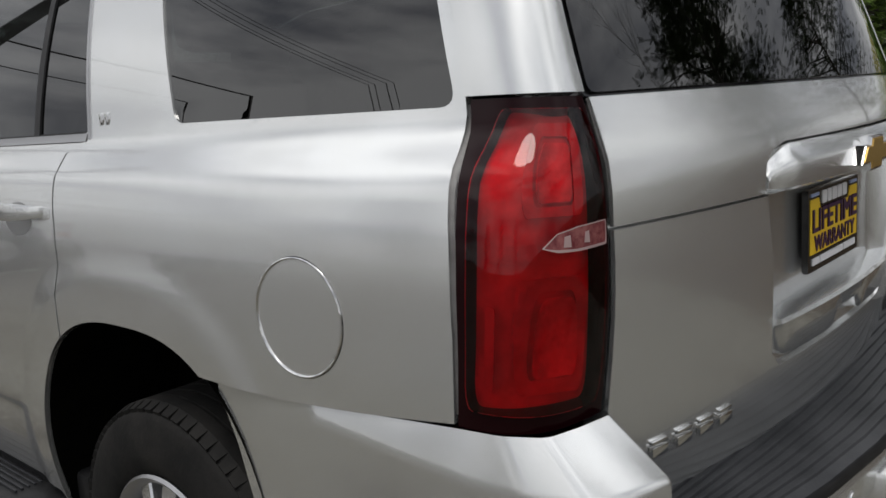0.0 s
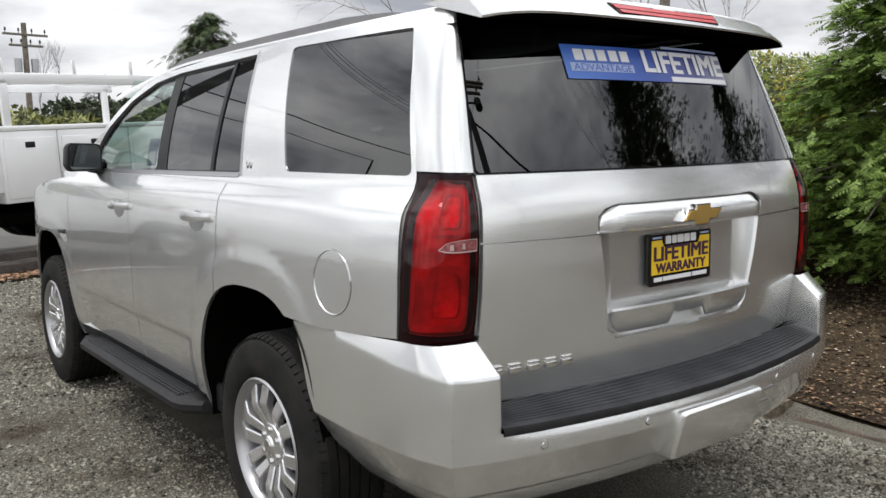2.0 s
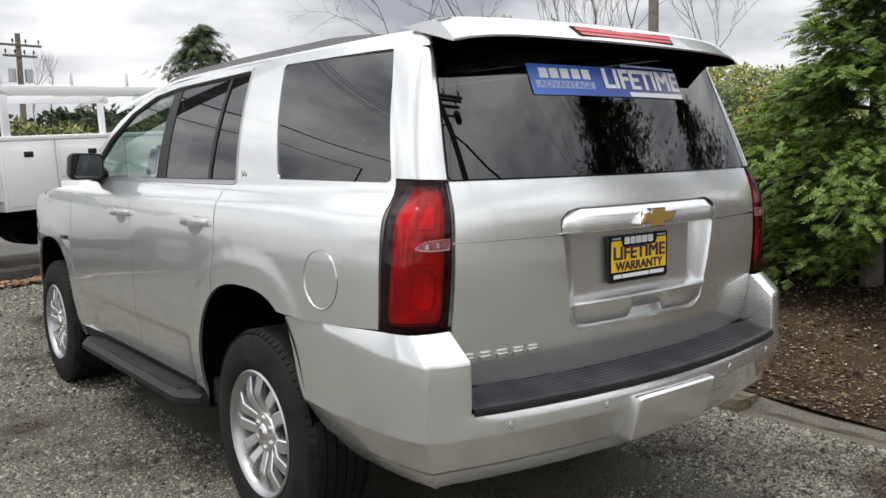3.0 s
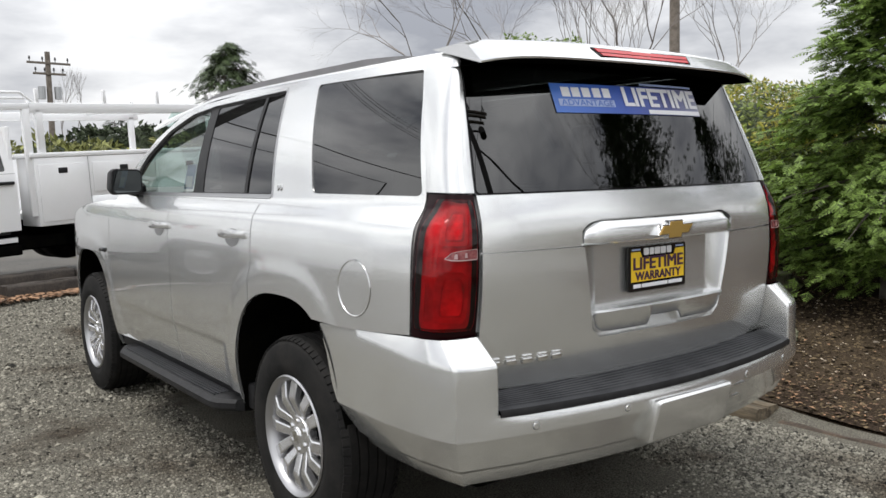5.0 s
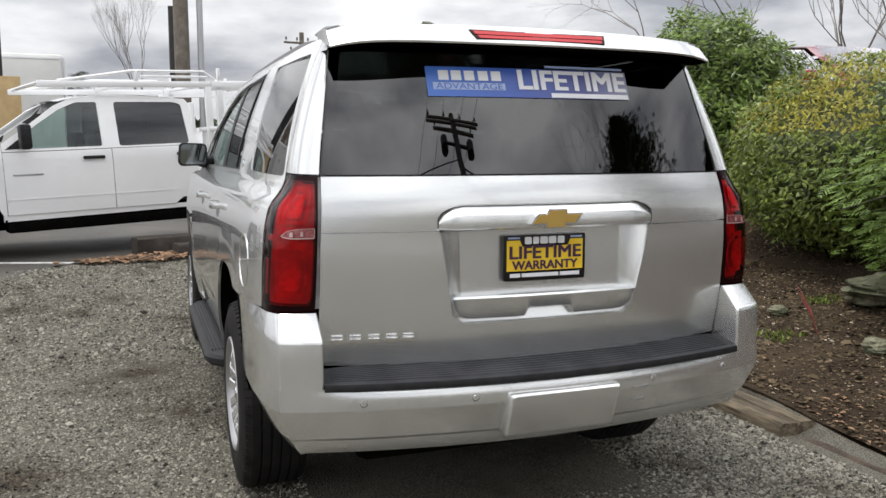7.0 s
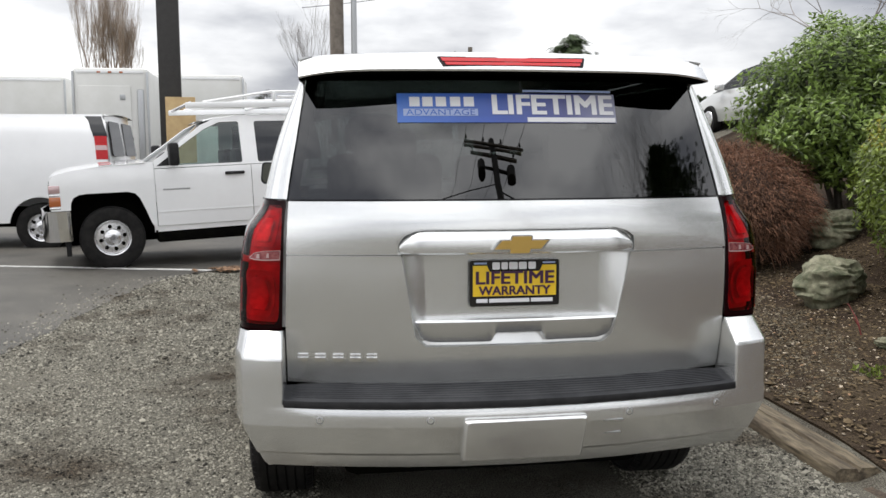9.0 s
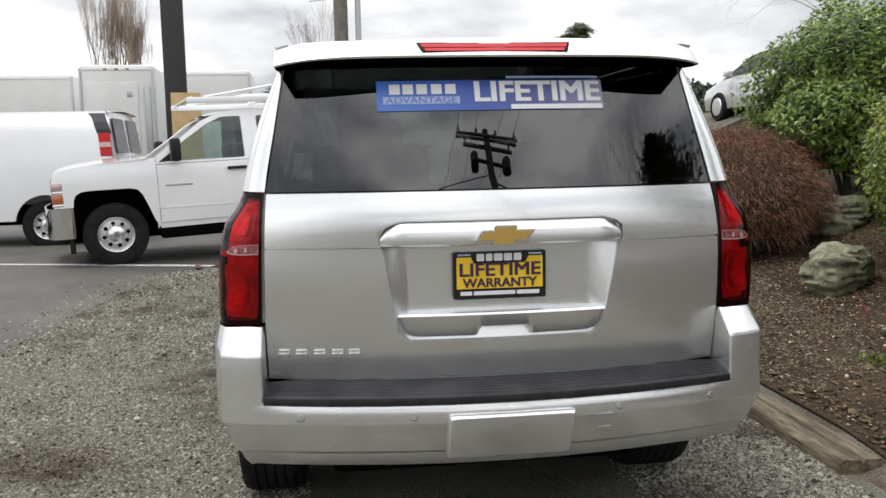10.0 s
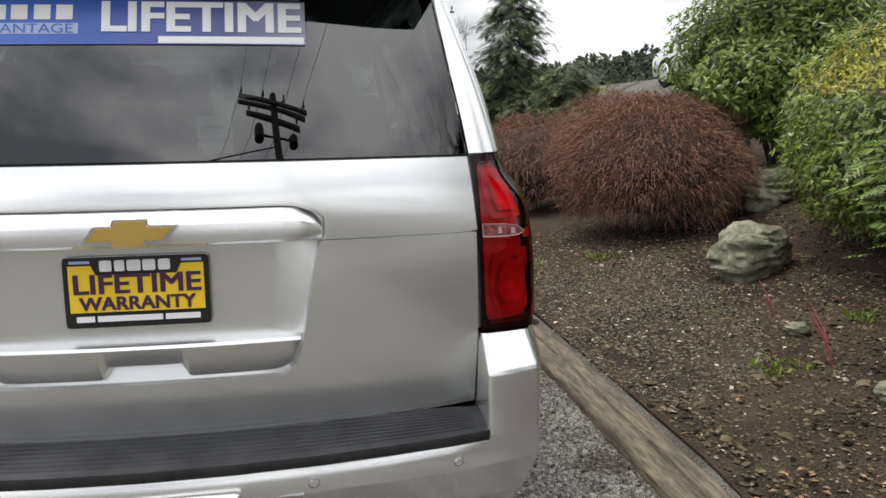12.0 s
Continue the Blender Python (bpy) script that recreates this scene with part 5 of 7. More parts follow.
# ---- timbers ----
def timber(name, a, b, w, h, mat, label, seed, sink=0.02):
    rnd = random.Random(seed)
    a, b = Vector(a), Vector(b)
    d = (b - a).normalized()
    side = Vector((d.y, -d.x))
    n = max(8, int((b - a).length / 0.12))
    bm = bmesh.new()
    rows = []
    for k in range(n + 1):
        p = a.lerp(b, k / n)
        z = land(p.x, p.y) - sink
        j = [rnd.uniform(-0.006, 0.006) for _ in range(8)]
        hw = w / 2
        sec = [(-hw, 0), (-hw + j[0], h - 0.022 + j[1]), (-hw + 0.02, h + j[2]), (-0.012 + j[6], h + j[3]), (j[6], h - 0.02), (0.012 + j[6], h + j[4]), (hw - 0.02, h + j[5]), (hw + j[7], h - 0.02), (hw, 0)]
        rows.append([(p.x + side.x * u, p.y + side.y * u, z + v) for u, v in sec])
    loft(bm, rows, closed=True, caps=True)
    bmesh.ops.recalc_face_normals(bm, faces=bm.faces)
    return lone(name, bm, mat, label, "timber", group="bed edging timbers" if mat is not M_TIMBER_DARK else "tarred lot timbers", sharp=50)


timber("edging_timber", (1.80, 0.78), (1.80, 3.55), 0.225, 0.085, M_TIMBER, "weathered split brown timber edging the planting bed", 1)
timber("edging_timber", (1.90, -1.75), (1.83, 0.70), 0.16, 0.024, M_TIMBER_OLD, "sunken weathered timber edging the planting bed", 2)
timber("edging_timber", (1.80, 3.60), (1.86, 6.2), 0.21, 0.12, M_TIMBER, "weathered brown timber edging the planting bed", 3)
timber("parking_timber", (-1.40, 8.06), (-0.15, 8.42), 0.24, 0.23, M_TIMBER_DARK, "dark railway timber, truck shade in its colour, lying beside fallen leaves", 4)
timber("parking_timber", (-0.10, 8.30), (1.85, 8.85), 0.24, 0.21, M_TIMBER_DARK, "dark railway timber, truck shade in its colour, lying beside fallen leaves", 5)
timber("parking_timber", (-0.95, 7.75), (0.75, 8.20), 0.22, 0.17, M_TIMBER_DARK, "dark railway timber, truck shade in its colour, lying beside fallen leaves", 6)


# ---- loose stones, chips, leaves ----
def scatter(name, mat, label, category, count, area, size, flat, seed, keep=lambda x, y: True, lift=0.0):
    """Many small angular pieces in one mesh."""
    rs = np.random.RandomState(seed)
    base = np.array([(1, 0, 0), (0.1, 1, 0.1), (-1, 0.1, 0), (0, -1, -0.1), (0.1, 0, 1.0), (0, 0.1, -0.6)], float)
    tri = [(0, 1, 4), (1, 2, 4), (2, 3, 4), (3, 0, 4), (1, 0, 5), (2, 1, 5), (3, 2, 5), (0, 3, 5)]
    co, faces = [], []
    while len(co) < count * 6:
        x, y = rs.uniform(area[0], area[1]), rs.uniform(area[2], area[3])
        if not keep(x, y):
            continue
        s = size * rs.lognormal(0, 0.38)
        a, b = rs.uniform(0, 2 * math.pi), rs.uniform(0.55, 1.0)
        c, q = math.cos(a), math.sin(a)
        v = base * (1 + rs.uniform(-0.25, 0.25, (6, 3))) * (s, s * b, s * flat)
        z = land(x, y) + lift + s * flat * 0.25
        o = len(co)
        tx, ty = rs.uniform(-0.3, 0.3, 2)
        for p in v:
            co.append((x + p[0] * c - p[1] * q, y + p[0] * q + p[1] * c, z + p[2] + tx * p[0] + ty * p[1]))
        faces += [(o + i, o + j, o + k) for i, j, k in tri]
    me = bpy.data.meshes.new(name)
    me.from_pydata(co, [], faces)
    me.materials.append(mat)
    return tagged(new(name, me), label, category, kind="stuff")


PICK = random.Random(5)


def in_gravel(x, y):
    if x > 1.68:
        return False
    ex = np.interp(y, [p[1] for p in edge[::-1]], [p[0] for p in edge[::-1]])
    return x > ex - 0.03 - 0.75 * PICK.random() ** 2.4 and y < 7.9 + 0.29 * x


scatter("gravel_stones", M_STONES, "loose grey gravel stones", "gravel", 92000, (-3.8, 1.7, -1.2, 3.6), 0.0064, 0.62, 11, lambda x, y: in_gravel(x, y) and not (abs(x) < 0.7 and y > 0.5) and noise.noise((x * 1.1, y * 1.1, 7)) > -0.75 + 0.9 * PICK.random(), 0.0)
scatter("gravel_stones", M_STONES, "loose grey gravel stones", "gravel", 38000, (-3.7, 1.7, 3.6, 8.0), 0.0088, 0.7, 12, in_gravel, 0.0)
scatter("gravel_stones", M_STONES, "loose grey gravel stones beside the timber", "gravel", 21000, (0.75, 1.70, -0.7, 2.6), 0.0066, 0.65, 16, lambda x, y: True, 0.0)
scatter("mulch_chips", M_CHIP, "brown bark chips and twigs", "mulch", 46000, (1.95, 5.6, -1.4, 7.0), 0.0105, 0.42, 13, lambda x, y: True, 0.010)
scatter("pale_debris", material("pale wood and stone bits", (0.36, 0.30, 0.23), 0.85, by_piece=0.6), "pale chips, stones and leaf scraps on mulch", "debris", 2200, (1.95, 5.0, -1.0, 6.5), 0.0085, 0.4, 14, lambda x, y: True, 0.012)


def leaf_litter(name, count, area, seed, label, keep=lambda x, y: True, size=0.045):
    rs = np.random.RandomState(seed)
    co, faces = [], []
    n = 0
    while n < count:
        x, y = rs.uniform(area[0], area[1]), rs.uniform(area[2], area[3])
        if not keep(x, y):
            continue
        n += 1
        s, a = size * rs.uniform(0.6, 1.3), rs.uniform(0, 6.28)
        c, q = math.cos(a), math.sin(a)
        z = land(x, y) + 0.014 + rs.uniform(0, 0.03)
        o = len(co)
        for u, v, w in ((-1, 0, 0), (0, 0.55, 0.3), (1, 0, rs.uniform(-0.1, 0.4)), (0, -0.55, 0.3)):
            co.append((x + s * (u * c - v * q), y + s * (u * q + v * c), z + s * w))
        faces += [(o, o + 3, o + 1), (o + 1, o + 3, o + 2)]
    me = bpy.data.meshes.new(name)
    me.from_pydata(co, [], faces)
    me.materials.append(M_LEAFLITTER)
    return tagged(new(name, me), label, "fallen leaves", kind="stuff")


leaf_litter("fallen_leaves", 2200, (-2.2, 1.6, 7.0, 8.6), 21, "brown fallen leaves drifted against the timbers", lambda x, y: abs(y - (7.50 + 0.29 * (x + 1.45))) < 0.06 + 0.26 * min(1, max(0, x + 2.2)) and noise.noise((x * 2.2, y * 3.0, 1)) > -0.22)
def on_patch(x, y):
    return abs(x - 2.45 - 0.22 * (y - 3.2)) < 0.62 + 0.25 * noise.noise((x * 2.3, y * 2.3, 3)) and 1.9 + noise.noise((x * 3, 0, 2)) * 0.5 < y < 5.0 and PICK.random() < 0.85


scatter("gravel_stones", material("brown grit", (0.125, 0.108, 0.080), 0.9, by_piece=0.9, spec=0.15), "brown-grey grit trodden into the mulch", "gravel", 11000, (1.9, 3.6, 1.5, 5.2), 0.0062, 0.55, 15, on_patch, 0.010)
leaf_litter("fallen_leaves", 320, (1.9, 4.5, -0.8, 6.0), 22, "scattered brown fallen leaves on mulch", size=0.016)
leaf_litter("fallen_leaves", 130, (1.93, 2.5, 0.2, 0.95), 23, "drift of pale brown leaves beside the timber", size=0.017)


# ---- rocks ----
def rock(place, size, seed, label, turn=0):
    bm = bmesh.new()
    bmesh.ops.create_icosphere(bm, subdivisions=5, radius=1.0)
    off = Vector((seed * 3.1, seed * 1.7, seed * 2.3))
    for v in bm.verts:
        d = v.co.normalized()
        n1 = noise.noise(d * 1.1 + off)
        ledge = noise.noise(Vector((d.x * 0.8, d.y * 0.8, d.z * 4.5)) + off)
        n2 = noise.noise(d * 5 + off)
        q = max(abs(d.x), abs(d.y), abs(d.z))
        terrace = math.floor((d.z + 0.25 * n1) * 5) / 5
        v.co = d * ((0.80 + 0.25 * (1 - q)) + 0.26 * n1 + 0.12 * ledge + 0.06 * n2 + 0.09 * noise.noise(Vector((d.x * 1.5, d.y * 1.5, terrace * 6)) + off))
        v.co = Vector((v.co.x * size[0], v.co.y * size[1], v.co.z * size[2]))
    bm.normal_update()
    z = land(place[0], place[1])
    return lone("rock", bm, M_ROCK, label, "rock", (place[0], place[1], z + size[2] * 0.62), turn, group="garden rocks", sharp=28)


rock((3.57, 3.78), (0.36, 0.29, 0.245), 2, "pale mossy boulder resting on mulch", 20)
rock((4.68, 5.55), (0.30, 0.24, 0.27), 5, "dark mossy boulder under the bushes", -30)
rock((3.85, 2.10), (0.45, 0.30, 0.14), 7, "low mossy rock half sunk in mulch", 10)
rock((2.86, 1.30), (0.11, 0.085, 0.07), 9, "small grey stone on mulch", 40)
rock((3.05, 2.35), (0.07, 0.08, 0.06), 4, "small grey stone on mulch", 0)

# ---- plants ----
def leaf_mesh(name, points, normals, length, width, mat, parent, seed, droop=0.2, spread=0.7, label="", face=0.0):
    """Folded pointed leaves, one at each point, turned about the given outward ways."""
    rs = np.random.RandomState(seed)
    n = len(points)
    P, N = np.array(points, float), np.array(normals, float)
    R = rs.normal(size=(n, 3))
    A = N * (1 - spread) + R / np.linalg.norm(R, axis=1, keepdims=True) * spread
    A[:, 2] -= droop
    A /= np.linalg.norm(A, axis=1, keepdims=True)
    X = rs.normal(size=(n, 3))
    if face:
        F = N * 0.7 + X * 0.30
        F[:, 2] += face
        F /= np.linalg.norm(F, axis=1, keepdims=True)
        A = R - np.sum(R * F, axis=1, keepdims=True) * F + F * 0.25
        A[:, 2] -= droop
        A /= np.linalg.norm(A, axis=1, keepdims=True)
        X = F
    B = np.cross(A, X)
    B /= np.linalg.norm(B, axis=1, keepdims=True) + 1e-9
    C = np.cross(A, B)
    L = length * rs.uniform(0.65, 1.25, (n, 1))
    W = width * rs.uniform(0.7, 1.2, (n, 1))
    v0, v2 = P, P + A * L
    mid = P + A * L * 0.5 + C * W * 0.25
    co = np.stack([v0, mid + B * W / 2, v2, mid - B * W / 2, P + A * L * 0.5], 1).reshape(-1, 3)
    faces = []
    for k in range(n):
        o = 5 * k
        faces += [(o, o + 4, o + 1), (o + 1, o + 4, o + 2), (o, o + 3, o + 4), (o + 4, o + 3, o + 2)]
    me = bpy.data.meshes.new(name)
    me.from_pydata(co.tolist(), [], faces)
    me.materials.append(mat)
    ob = new(name, me)
    ob.parent = parent
    ob["kind"] = "stuff"
    if label:
        ob["label"] = label
    return ob


def lump(d, seed, amount):
    o = Vector((seed * 1.3, seed * 2.1, seed * 0.7))
    return 1 + amount * noise.noise(d * 1.9 + o) + amount * 0.6 * noise.noise(d * 4.7 + o)


def bush_points(count, radii, seed, amount=0.25, inner=0.72, low=-0.75):
    rs = np.random.RandomState(seed)
    pts, nor = [], []
    while len(pts) < count:
        d = Vector(rs.normal(size=3)).normalized()
        if d.z < low:
            continue
        r = lump(d, seed, amount) * (inner + (1 - inner) * rs.uniform() ** 0.5)
        pts.append((d.x * radii[0] * r, d.y * radii[1] * r, d.z * radii[2] * r))
        nor.append((d.x, d.y, d.z))
    return pts, nor


def bush(name, label, place, radii, height, count, leaf, mats, seed, group="", amount=0.22, tips=0.0):
    z = land(place[0], place[1])
    b = thing(name, label, "bush", (place[0], place[1], z), 0, group)
    # stems
    rs = random.Random(seed)
    for k in range(9):
        a = rs.uniform(0, 6.28)
        r = rs.uniform(0.3, 0.75)
        bm = bmesh.new()
        p0 = (0.15 * math.cos(a), 0.15 * math.sin(a), -0.05)
        p1 = (radii[0] * r * 0.5 * math.cos(a), radii[1] * r * 0.5 * math.sin(a), height * 0.5)
        p2 = (radii[0] * r * math.cos(a + 0.3), radii[1] * r * math.sin(a + 0.3), height + radii[2] * 0.3)
        pipe(bm, [p0, p1, p2], [0.035, 0.025, 0.012], 6)
        part("stem", bm, M_BARK, b)
    # Solid dark core: the shade between the leaves is put into its colour.
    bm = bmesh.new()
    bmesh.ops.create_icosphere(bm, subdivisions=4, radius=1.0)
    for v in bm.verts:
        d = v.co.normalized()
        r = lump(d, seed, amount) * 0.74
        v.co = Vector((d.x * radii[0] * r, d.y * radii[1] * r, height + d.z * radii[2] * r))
    part("shade_core", bm, M_IVY, b, smooth=True)
    pts, nor = bush_points(count, radii, seed, amount, 0.72, -0.9)
    pts = [(x, y, zz + height) for x, y, zz in pts]
    if tips:
        sel = [i for i in range(len(pts)) if nor[i][2] > 0.25 and noise.noise(Vector(pts[i]) * 1.1 + Vector((seed, 0, 0))) > 0.25 - tips * 0.5]
        chosen = set(sel)
        rest = [i for i in range(len(pts)) if i not in chosen]
        leaf_mesh("young_leaves", [pts[i] for i in sel], [nor[i] for i in sel], leaf[0] * 0.85, leaf[1] * 0.8, mats[1], b, seed + 1, -0.3, 0.6, "young yellow-red leaves", 0.35)
        pts, nor = [pts[i] for i in rest], [nor[i] for i in rest]
    leaf_mesh("leaves", pts, nor, leaf[0], leaf[1], mats[0], b, seed, 0.15, 0.65, "", 0.35)
    return b


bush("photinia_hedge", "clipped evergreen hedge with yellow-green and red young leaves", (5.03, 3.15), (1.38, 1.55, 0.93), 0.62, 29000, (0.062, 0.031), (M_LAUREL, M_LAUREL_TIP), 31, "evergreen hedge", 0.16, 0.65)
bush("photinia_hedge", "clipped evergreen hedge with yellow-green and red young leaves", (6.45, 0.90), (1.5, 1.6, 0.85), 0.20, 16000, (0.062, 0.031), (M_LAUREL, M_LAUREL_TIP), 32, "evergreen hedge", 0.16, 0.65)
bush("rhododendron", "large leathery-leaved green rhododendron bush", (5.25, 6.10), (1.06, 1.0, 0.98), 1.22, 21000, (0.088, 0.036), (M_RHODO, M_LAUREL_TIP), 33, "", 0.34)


def twig_mound(place, radius, height, count, seed, label):
    """A rounded leafless shrub: fine arching twigs from a short trunk."""
    z = land(place[0], place[1])
    b = thing("mounded_shrub", label, "shrub", (place[0], place[1], z), 0, "mounded red-brown shrubs")
    bm = bmesh.new()
    pipe(bm, [(0, 0, -0.05), (0.03, 0.02, height * 0.4), (0, 0.05, height * 0.75)], [0.06, 0.05, 0.03], 7)
    part("trunk", bm, M_BARK, b)
    # Solid core in darkened twig colour gives the shade among inner twigs.
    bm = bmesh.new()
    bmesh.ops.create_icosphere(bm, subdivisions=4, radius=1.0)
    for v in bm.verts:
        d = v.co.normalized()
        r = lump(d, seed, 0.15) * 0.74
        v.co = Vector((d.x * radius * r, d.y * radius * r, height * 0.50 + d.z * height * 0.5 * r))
    part("shade_core", bm, material("shaded twig core", (0.030, 0.016, 0.010), 0.9, spots=(0.055, 0.030, 0.018), scale=20), b, smooth=True)
    rs = np.random.RandomState(seed)
    co, faces = [], []
    for k in range(count):
        d = Vector(rs.normal(size=3)).normalized()
        if d.z < -0.75:
            d.z = -d.z
        r = lump(d, seed, 0.15) * (0.74 + 0.27 * rs.uniform() + 0.09 * noise.noise(d * 9))
        p = Vector((d.x * radius * r, d.y * radius * r, height * 0.50 + d.z * height * 0.52 * r))
        flow = Vector((d.x, d.y, 0.55 * d.z - 0.5 + rs.uniform(-0.4, 0.5))) + Vector(rs.normal(size=3)) * 0.35
        flow.normalize()
        s = flow.cross(Vector(rs.normal(size=3))).normalized()
        ln, w = rs.uniform(0.04, 0.13), rs.uniform(0.0016, 0.0036)
        sag = Vector((0, 0, -0.02))
        o = len(co)
        for u in (0.0, 0.5, 1.0):
            c = p + flow * ln * u + sag * u * u
            co += [tuple(c + s * w * (1.15 - u)), tuple(c - s * w * (1.15 - u)), tuple(c + s.cross(flow) * w * (1.15 - u))]
        for g in (0, 3):
            for i in range(3):
                j = (i + 1) % 3
                faces.append((o + g + i, o + g + j, o + g + 3 + j, o + g + 3 + i))
    me = bpy.data.meshes.new("twig_work")
    me.from_pydata(co, [], faces)
    me.materials.append(M_TWIG)
    t = new("twig_work", me)
    t.parent = b
    t["kind"] = "stuff"
    # withered leaves left on the twigs
    pts, nor = bush_points(int(count * 0.55), (radius, radius, height * 0.5), seed + 5, 0.15, 0.82, -0.7)
    leaf_mesh("withered_leaves", [(x, y, zz + height * 0.5) for x, y, zz in pts], nor, 0.030, 0.013, M_TWIG, b, seed + 6, 0.4, 0.7)
    return b


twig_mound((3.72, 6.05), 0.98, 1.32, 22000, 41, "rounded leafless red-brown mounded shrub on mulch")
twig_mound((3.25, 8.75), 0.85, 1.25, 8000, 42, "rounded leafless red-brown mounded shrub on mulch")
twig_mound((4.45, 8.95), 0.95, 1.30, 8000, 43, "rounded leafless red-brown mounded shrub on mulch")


def spray_mesh(name, sprays, mat, parent, label=""):
    """Flat feathery conifer sprays: each a stalk with paired narrow side shoots."""
    co, faces = [], []
    for p, d, s, ln, w in sprays:
        side = d.cross(s).normalized()
        n = 6
        o = len(co)
        co += [tuple(p - side * 0.004), tuple(p + side * 0.004), tuple(p + d * ln)]
        faces.append((o, o + 1, o + 2))
        for k in range(1, n):
            u = k / n
            c = p + d * ln * u + Vector((0, 0, -0.12 * ln * u * u))
            for g in (-1, 1):
                l2 = w * (1.15 - u)
                tip = c + side * g * l2 + d * l2 * 0.75 - s * 0.15 * l2
                o = len(co)
                a = d * 0.0085 * max(1.0, ln / 0.25)
                co += [tuple(c - a * 0.5), tuple(c + a), tuple(tip), tuple(c.lerp(tip, 0.55) + a * 1.3), tuple(c.lerp(tip, 0.5) - a * 0.9)]
                faces += [(o, o + 4, o + 3), (o, o + 3, o + 1), (o + 4, o + 2, o + 3)]
    me = bpy.data.meshes.new(name)
    me.from_pydata(co, [], faces)
    me.materials.append(mat)
    ob = new(name, me)
    ob.parent = parent
    ob["kind"] = "stuff"
    if label:
        ob["label"] = label
    return ob


def conifer(name, label, place, height, radius_at, boughs, seed, mat, droop=0.35, base=0.3, spray=0.28, per=16, category="tree", z=None, lean=(0, 0)):
    z = land(place[0], place[1]) if z is None else z
    t = thing(name, label, category, (place[0], place[1], z))
    rs = random.Random(seed)
    bm = bmesh.new()
    pts = [(lean[0] * (k / 6) ** 2, lean[1] * (k / 6) ** 2, height * k / 6 - 0.1) for k in range(7)]
    pipe(bm, pts, [max(0.015, height * 0.022 * (1 - k / 6.3)) for k in range(7)], 8)
    part("trunk", bm, M_BARK, t)
    sprays = []
    limbs = bmesh.new()
    for k in range(boughs):
        u = ((k + rs.random()) / boughs)
        h = base + (height - base) * u
        a = rs.uniform(0, 6.28)
        r = radius_at(u) * rs.uniform(0.65, 1.12)
        cx, cy = lean[0] * (h / height) ** 2, lean[1] * (h / height) ** 2
        d = Vector((math.cos(a), math.sin(a), -droop * rs.uniform(0.4, 1.4) + 0.15))
        tip = Vector((cx, cy, h)) + d * r
        if k % 3 == 0:
            pipe(limbs, [(cx, cy, h), tuple(Vector((cx, cy, h)).lerp(tip, 0.5) + Vector((0, 0, 0.06 * r))), tuple(tip)], [0.018, 0.012, 0.004], 5)
        for j in range(per):
            v = 0.25 + 0.75 * (j + rs.random()) / per
            p = Vector((cx, cy, h)).lerp(tip, v) + Vector((rs.uniform(-0.1, 0.1), rs.uniform(-0.1, 0.1), rs.uniform(-0.06, 0.06) + 0.08 * r * math.sin(math.pi * v))) * (0.5 + r)
            dd = (Vector((math.cos(a + rs.uniform(-0.8, 0.8)), math.sin(a + rs.uniform(-0.8, 0.8)), -droop + rs.uniform(-0.3, 0.35)))).normalized()
            s = Vector((rs.uniform(-0.5, 0.5), rs.uniform(-0.5, 0.5), 1)).normalized()
            sprays.append((p, dd, s, spray * rs.uniform(0.6, 1.2), spray * 0.36 * rs.uniform(0.7, 1.2)))
    part("bough_work", limbs, M_BARK, t)["kind"] = "stuff"
    spray_mesh("foliage", sprays, mat, t)
    return t


conifer("cedar_tree", "green cedar tree with drooping feathery sprays", (4.18, 1.22), 4.2, lambda u: (0.80 + 5.7 * u if u < 0.13 else 1.54 - 4.0 * (u - 0.13) if u < 0.30 else 0.86 - 2.2 * (u - 0.30) if u < 0.50 else 0.84 * (1 - u) + 0.06), 300, 51, M_CEDAR, 0.30, 0.28, 0.135, 66)
conifer("weeping_conifer", "dark weeping conifer with shaggy drooping boughs", (4.22, 14.35), 4.02, lambda u: 1.2 * (1 - u * 0.45) * (0.85 + 0.15 * math.sin(u * 9)) * min(1, 4.5 * (1.03 - u)) ** 0.6, 260, 52, M_IVY, 0.55, 0.2, 0.20, 24, z=0.0, lean=(0.1, -0.1))
conifer("weeping_conifer", "dark low spreading evergreen conifer", (4.9, 12.6), 2.3, lambda u: 1.3 * (1 - u * 0.8), 90, 53, M_IVY, 0.5, 0.2, 0.28, 18, z=0.15)


# red twig clumps in the bed
def red_twigs(place, seed, n=7, h=0.38):
    z = land(*place)
    t = thing("red_twig_plant", "small clump of bare red stems in mulch", "plant", (place[0], place[1], z), 0, "red-stemmed plants")
    rs = random.Random(seed)
    for k in range(n):
        a = 2.2 + rs.uniform(-0.7, 0.7)
        l = h * rs.uniform(0.5, 1.1)
        bm = bmesh.new()
        e = (l * 0.5 * math.cos(a), l * 0.5 * math.sin(a), l)
        pipe(bm, [(0, 0, -0.02), (e[0] * 0.4, e[1] * 0.4, l * 0.55), e], [0.0045, 0.004, 0.002], 5)
        part("stem", bm, M_REDTWIG, t)
    return t


red_twigs((2.93, 1.83), 61, 5, 0.34)
red_twigs((3.15, 2.75), 62, 4, 0.22)


